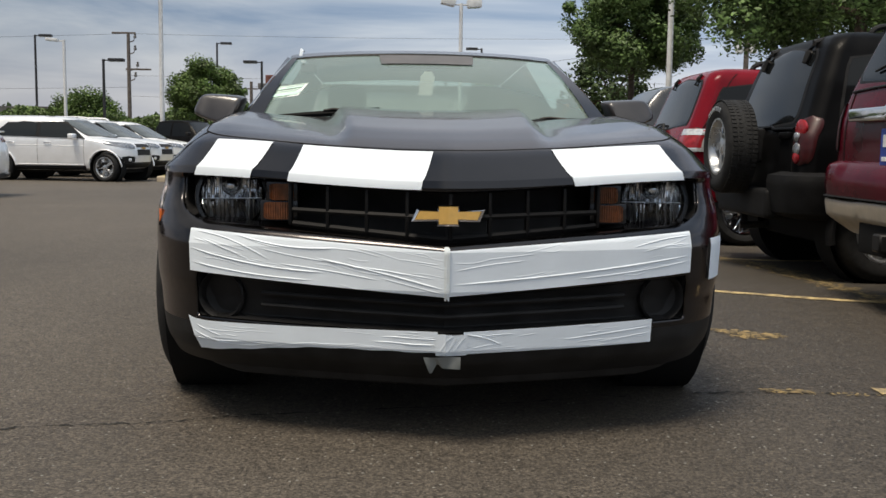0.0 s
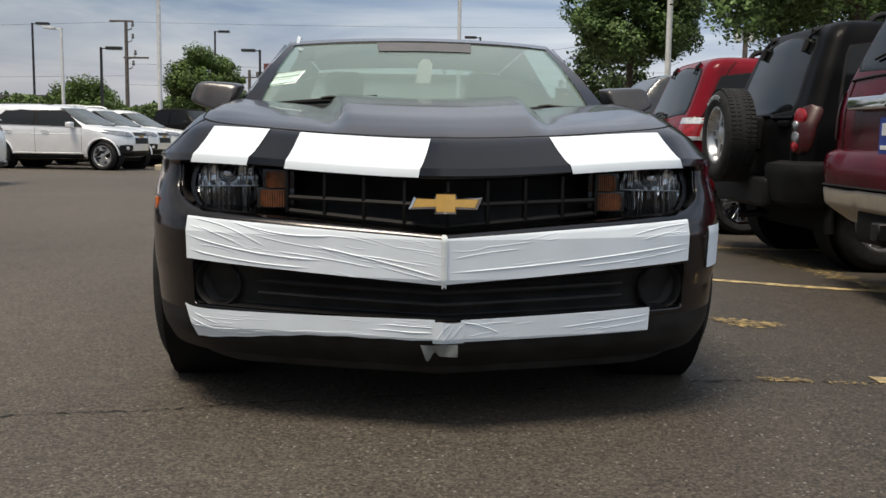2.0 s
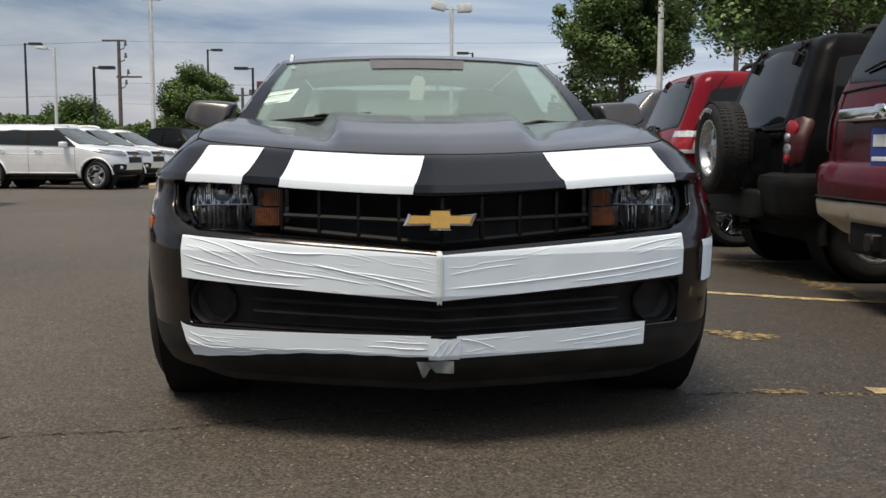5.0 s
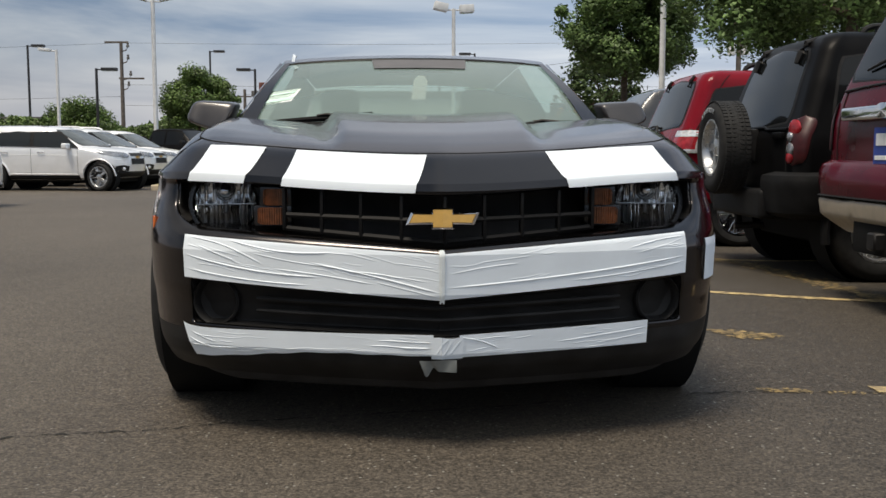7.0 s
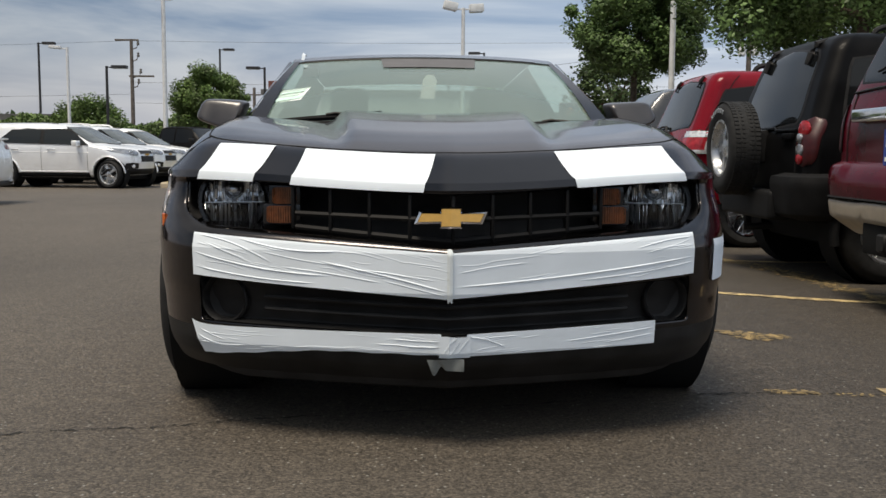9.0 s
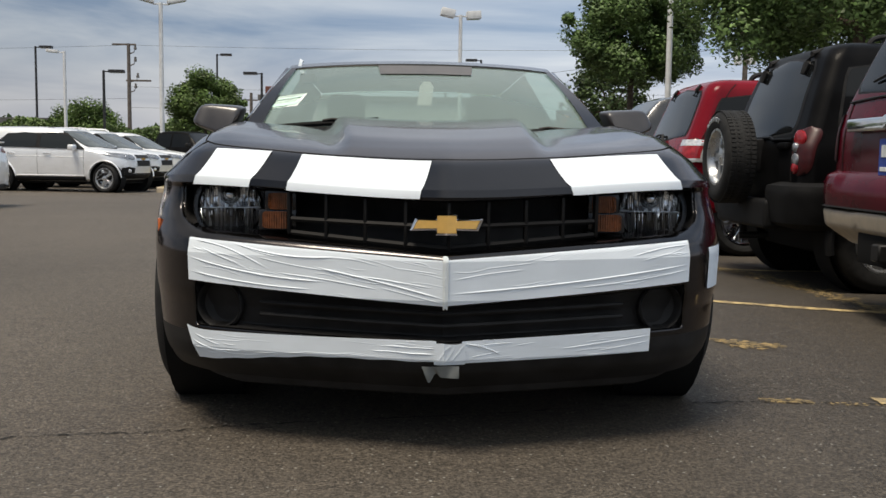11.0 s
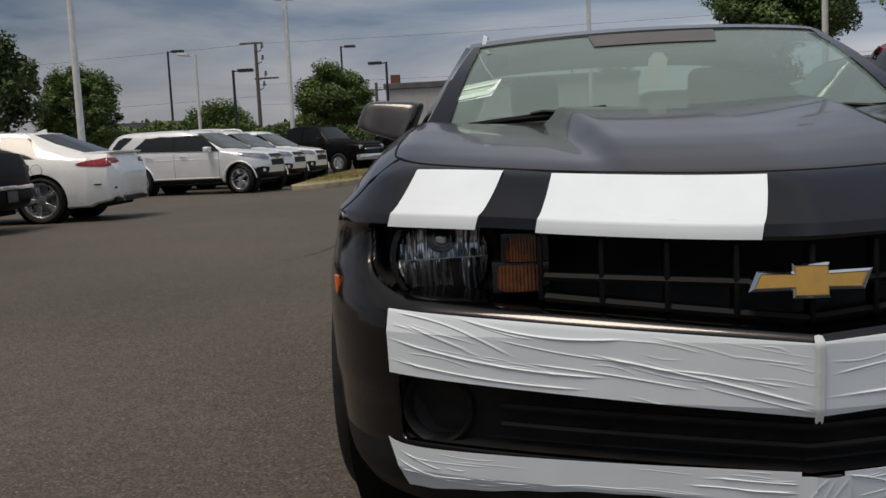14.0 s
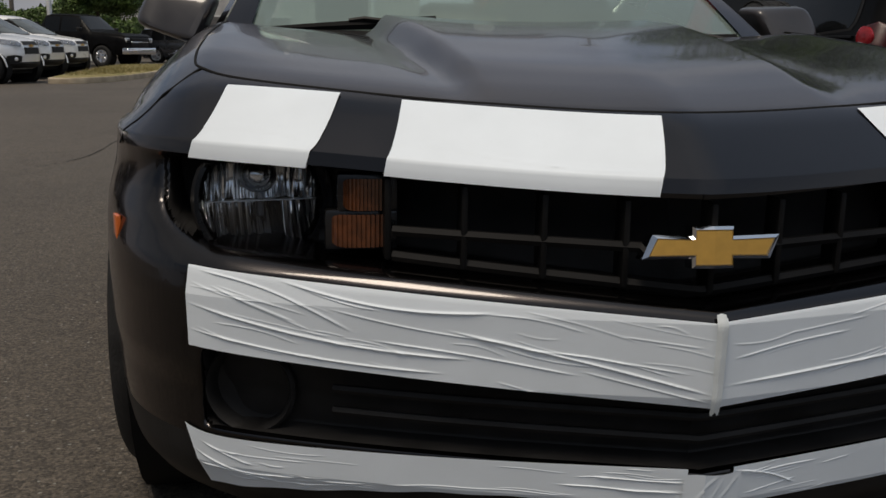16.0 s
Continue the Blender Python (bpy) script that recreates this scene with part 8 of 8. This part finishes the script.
part("pole", tube([(-12.2, 74, 0), (-12.2, 74, 5.6)], [0.15, 0.11], 10), M["wood_pole"], up2)
part("crossarm", box(-12.7, -11.7, 73.95, 74.05, 5.0, 5.1), M["wood_pole"], up2)
up3 = thing("utility_pole", "wooden utility pole with transformers beyond the trees", "utility pole")
part("pole", tube([(16.6, 46, -0.1), (16.6, 46, 8.0)], [0.15, 0.11], 10), M["wood_pole"], up3)
for dx in (-0.35, 0.35):
    part("transformer", lathe([(0.001, 0), (0.2, 0.02), (0.2, 0.7), (0.001, 0.75)], 14, axis="Z"), M["pole_white"], up3).location = (16.6 + dx, 46, 5.6)


def wire(a, b, sag, label="thin black overhead cable"):
    pts = []
    for k in range(25):
        t = k / 24
        p = Vector(a).lerp(Vector(b), t)
        p.z -= sag * 4 * t * (1 - t)
        pts.append(p)
    tagged(mesh_object("overhead_cable", tube(pts, 0.009, 5), M["wire"]), label, "cable", "overhead cables")


wire((UX, UY, 8.2), (60, 60, 9.6), 0.7)
wire((UX, UY, 8.2), (-90, 72, 8.4), 0.7)
wire((UX, UY, 5.4), (60, 60, 6.2), 0.6)
wire((UX, UY, 4.6), (-90, 72, 4.9), 0.5)
wire((UX, UY, 4.0), (60, 60, 4.4), 0.5)
wire((16.6, 46, 6.6), (-12.2, 74, 5.2), 0.5)
wire((16.6, 46, 5.2), (70, 40, 5.6), 0.5)


# ---- buildings beyond the lot ----
def low_building(name, label, x0, x1, y0, y1, h, wall, roof_h, openings, chimney=None, ribs=False):
    ob = thing(name, label, "building")
    part("wall", box(x0, x1, y0, y1, -0.1, h, 0.0), wall, ob, smooth=False)
    rf = bmesh.new()
    if roof_h > 0.5:
        prism([(x0 - 0.4, h), (x1 + 0.4, h), (x1 - 1.2, h + roof_h), (x0 + 1.2, h + roof_h)], y1 - y0 + 0.6, bm=rf, m=pose(0, y0 - 0.3, 0))
    else:
        box(x0 - 0.15, x1 + 0.15, y0 - 0.15, y1 + 0.15, h, h + roof_h, 0.02, 1, bm=rf)
    part("roof", rf, M["roof_grey"], ob, smooth=False)
    for a, b, z0, z1, kind in openings:
        w = part("window" if kind == "window" else "door", box(a, b, y0 - 0.05, y0 + 0.05, z0, z1, 0.01, 1), M["dark_glass"] if kind == "window" else M["roof_grey"], ob, smooth=False)
        part("frame", box(a - 0.06, b + 0.06, y0 - 0.03, y0 + 0.04, z1, z1 + 0.08), M["sign_white"], w, smooth=False)
    if chimney:
        cx, cy, cw, ch = chimney
        part("chimney", box(cx - cw / 2, cx + cw / 2, cy, cy + cw, h, h + ch, 0.02, 1), M["brick"], ob, smooth=False)
    if ribs:
        n = int((x1 - x0) / 0.6)
        for k in range(n + 1):
            x = lerp(x0, x1, k / n)
            part("siding_rib", box(x - 0.03, x + 0.03, y0 - 0.04, y0 + 0.01, 0, h), wall, ob, smooth=False)
    return ob


low_building("store_shed", "low pale shed beside the warehouse", -11.8, -9.3, 59.5, 64, 3.0, M["wall_pale"], 0.25, [(-10.9, -10.1, 0.9, 1.9, "window")])
low_building("warehouse", "pale metal-sided warehouse with a flat roof", -9.2, 6.0, 58.5, 66, 4.2, M["wall_pale"], 0.35, [(-6.5, -5.2, 0, 2.2, "door"), (-3, -1.6, 1.2, 2.2, "window"), (1, 2.4, 1.2, 2.2, "window")], (-8.7, 59, 0.55, 0.9), True)
low_building("shop", "low shop with a dark pitched roof", -30, -19.5, 57, 64, 1.9, M["wall_tan"], 1.0, [(-28, -26.4, 0.7, 1.6, "window"), (-25, -23.4, 0.7, 1.6, "window"), (-22.6, -21.6, 0.0, 1.7, "door")])
low_building("store", "tan roadside store behind the trees", 7.2, 16, 62, 70, 3.1, M["wall_tan"], 0.3, [(8.2, 10, 0.9, 2.1, "window"), (11, 12.6, 0.9, 2.1, "window"), (13.4, 14.6, 0, 2.2, "door")])

# roadside signs: unreadable lettering as bars
sg = thing("road_sign", "brown roadside sign with an orange scrawl", "sign")
part("board", box(6.9, 9.0, 43.9, 44.0, 2.15, 3.15, 0.02, 1), M["sign_brown"], sg)
part("post", tube([(7.9, 44.1, -0.1), (7.9, 44.1, 2.3)], 0.08, 8), M["pole_dark"], sg)
for k in range(4):
    part("lettering", box(7.2 + 0.42 * k, 7.5 + 0.42 * k, 43.86, 43.9, 2.45 + 0.05 * (k % 2), 2.85 + 0.06 * ((k + 1) % 2), 0.04, 1), M["sign_orange"], sg)
sg = thing("road_sign", "white roadside sign with red letters", "sign")
part("board", box(11.4, 14.6, 46.9, 47.0, 1.9, 3.3, 0.02, 1), M["sign_white"], sg)
part("post", tube([(13.0, 47.1, -0.1), (13.0, 47.1, 2.0)], 0.09, 8), M["pole_white"], sg)
for k in range(6):
    part("lettering", box(11.7 + 0.47 * k, 12.02 + 0.47 * k, 46.86, 46.9, 2.72, 3.12), M["sign_red"], sg)
for k in range(5):
    part("small_lettering", box(11.8 + 0.5 * k, 12.1 + 0.5 * k, 46.86, 46.9, 2.2, 2.42), M["ink"], sg)


# the lot's own building, behind the viewpoint: a plain wall that closes the place
lot_building = thing("showroom", "plain dark-glazed showroom building across the aisle", "building")
part("wall", box(-40, 48, -34, -27, -0.1, 3.2), M["wall_tan"], lot_building, smooth=False)
part("roof", box(-40.3, 48.3, -34.3, -26.4, 3.2, 3.6, 0.03, 1), M["roof_grey"], lot_building, smooth=False)
for k in range(14):
    part("window", box(-38 + 6 * k, -33.4 + 6 * k, -27.05, -26.96, 0.5, 2.7, 0.01, 1), M["dark_glass"], lot_building, smooth=False)
tree("tree", "yellow-green treetop showing over the far roofs", 4.9, 60, 2.0, 6.0, 1.1, 3500, 0.22, M["leaf_light"], 12, 0.1)
part("side_wing", box(-40, -30, -27, -6, -0.1, 3.2), M["wall_tan"], lot_building, smooth=False)
part("wing_roof", box(-40.3, -29.6, -26.4, -5.6, 3.2, 3.55, 0.03, 1), M["roof_grey"], lot_building, smooth=False)
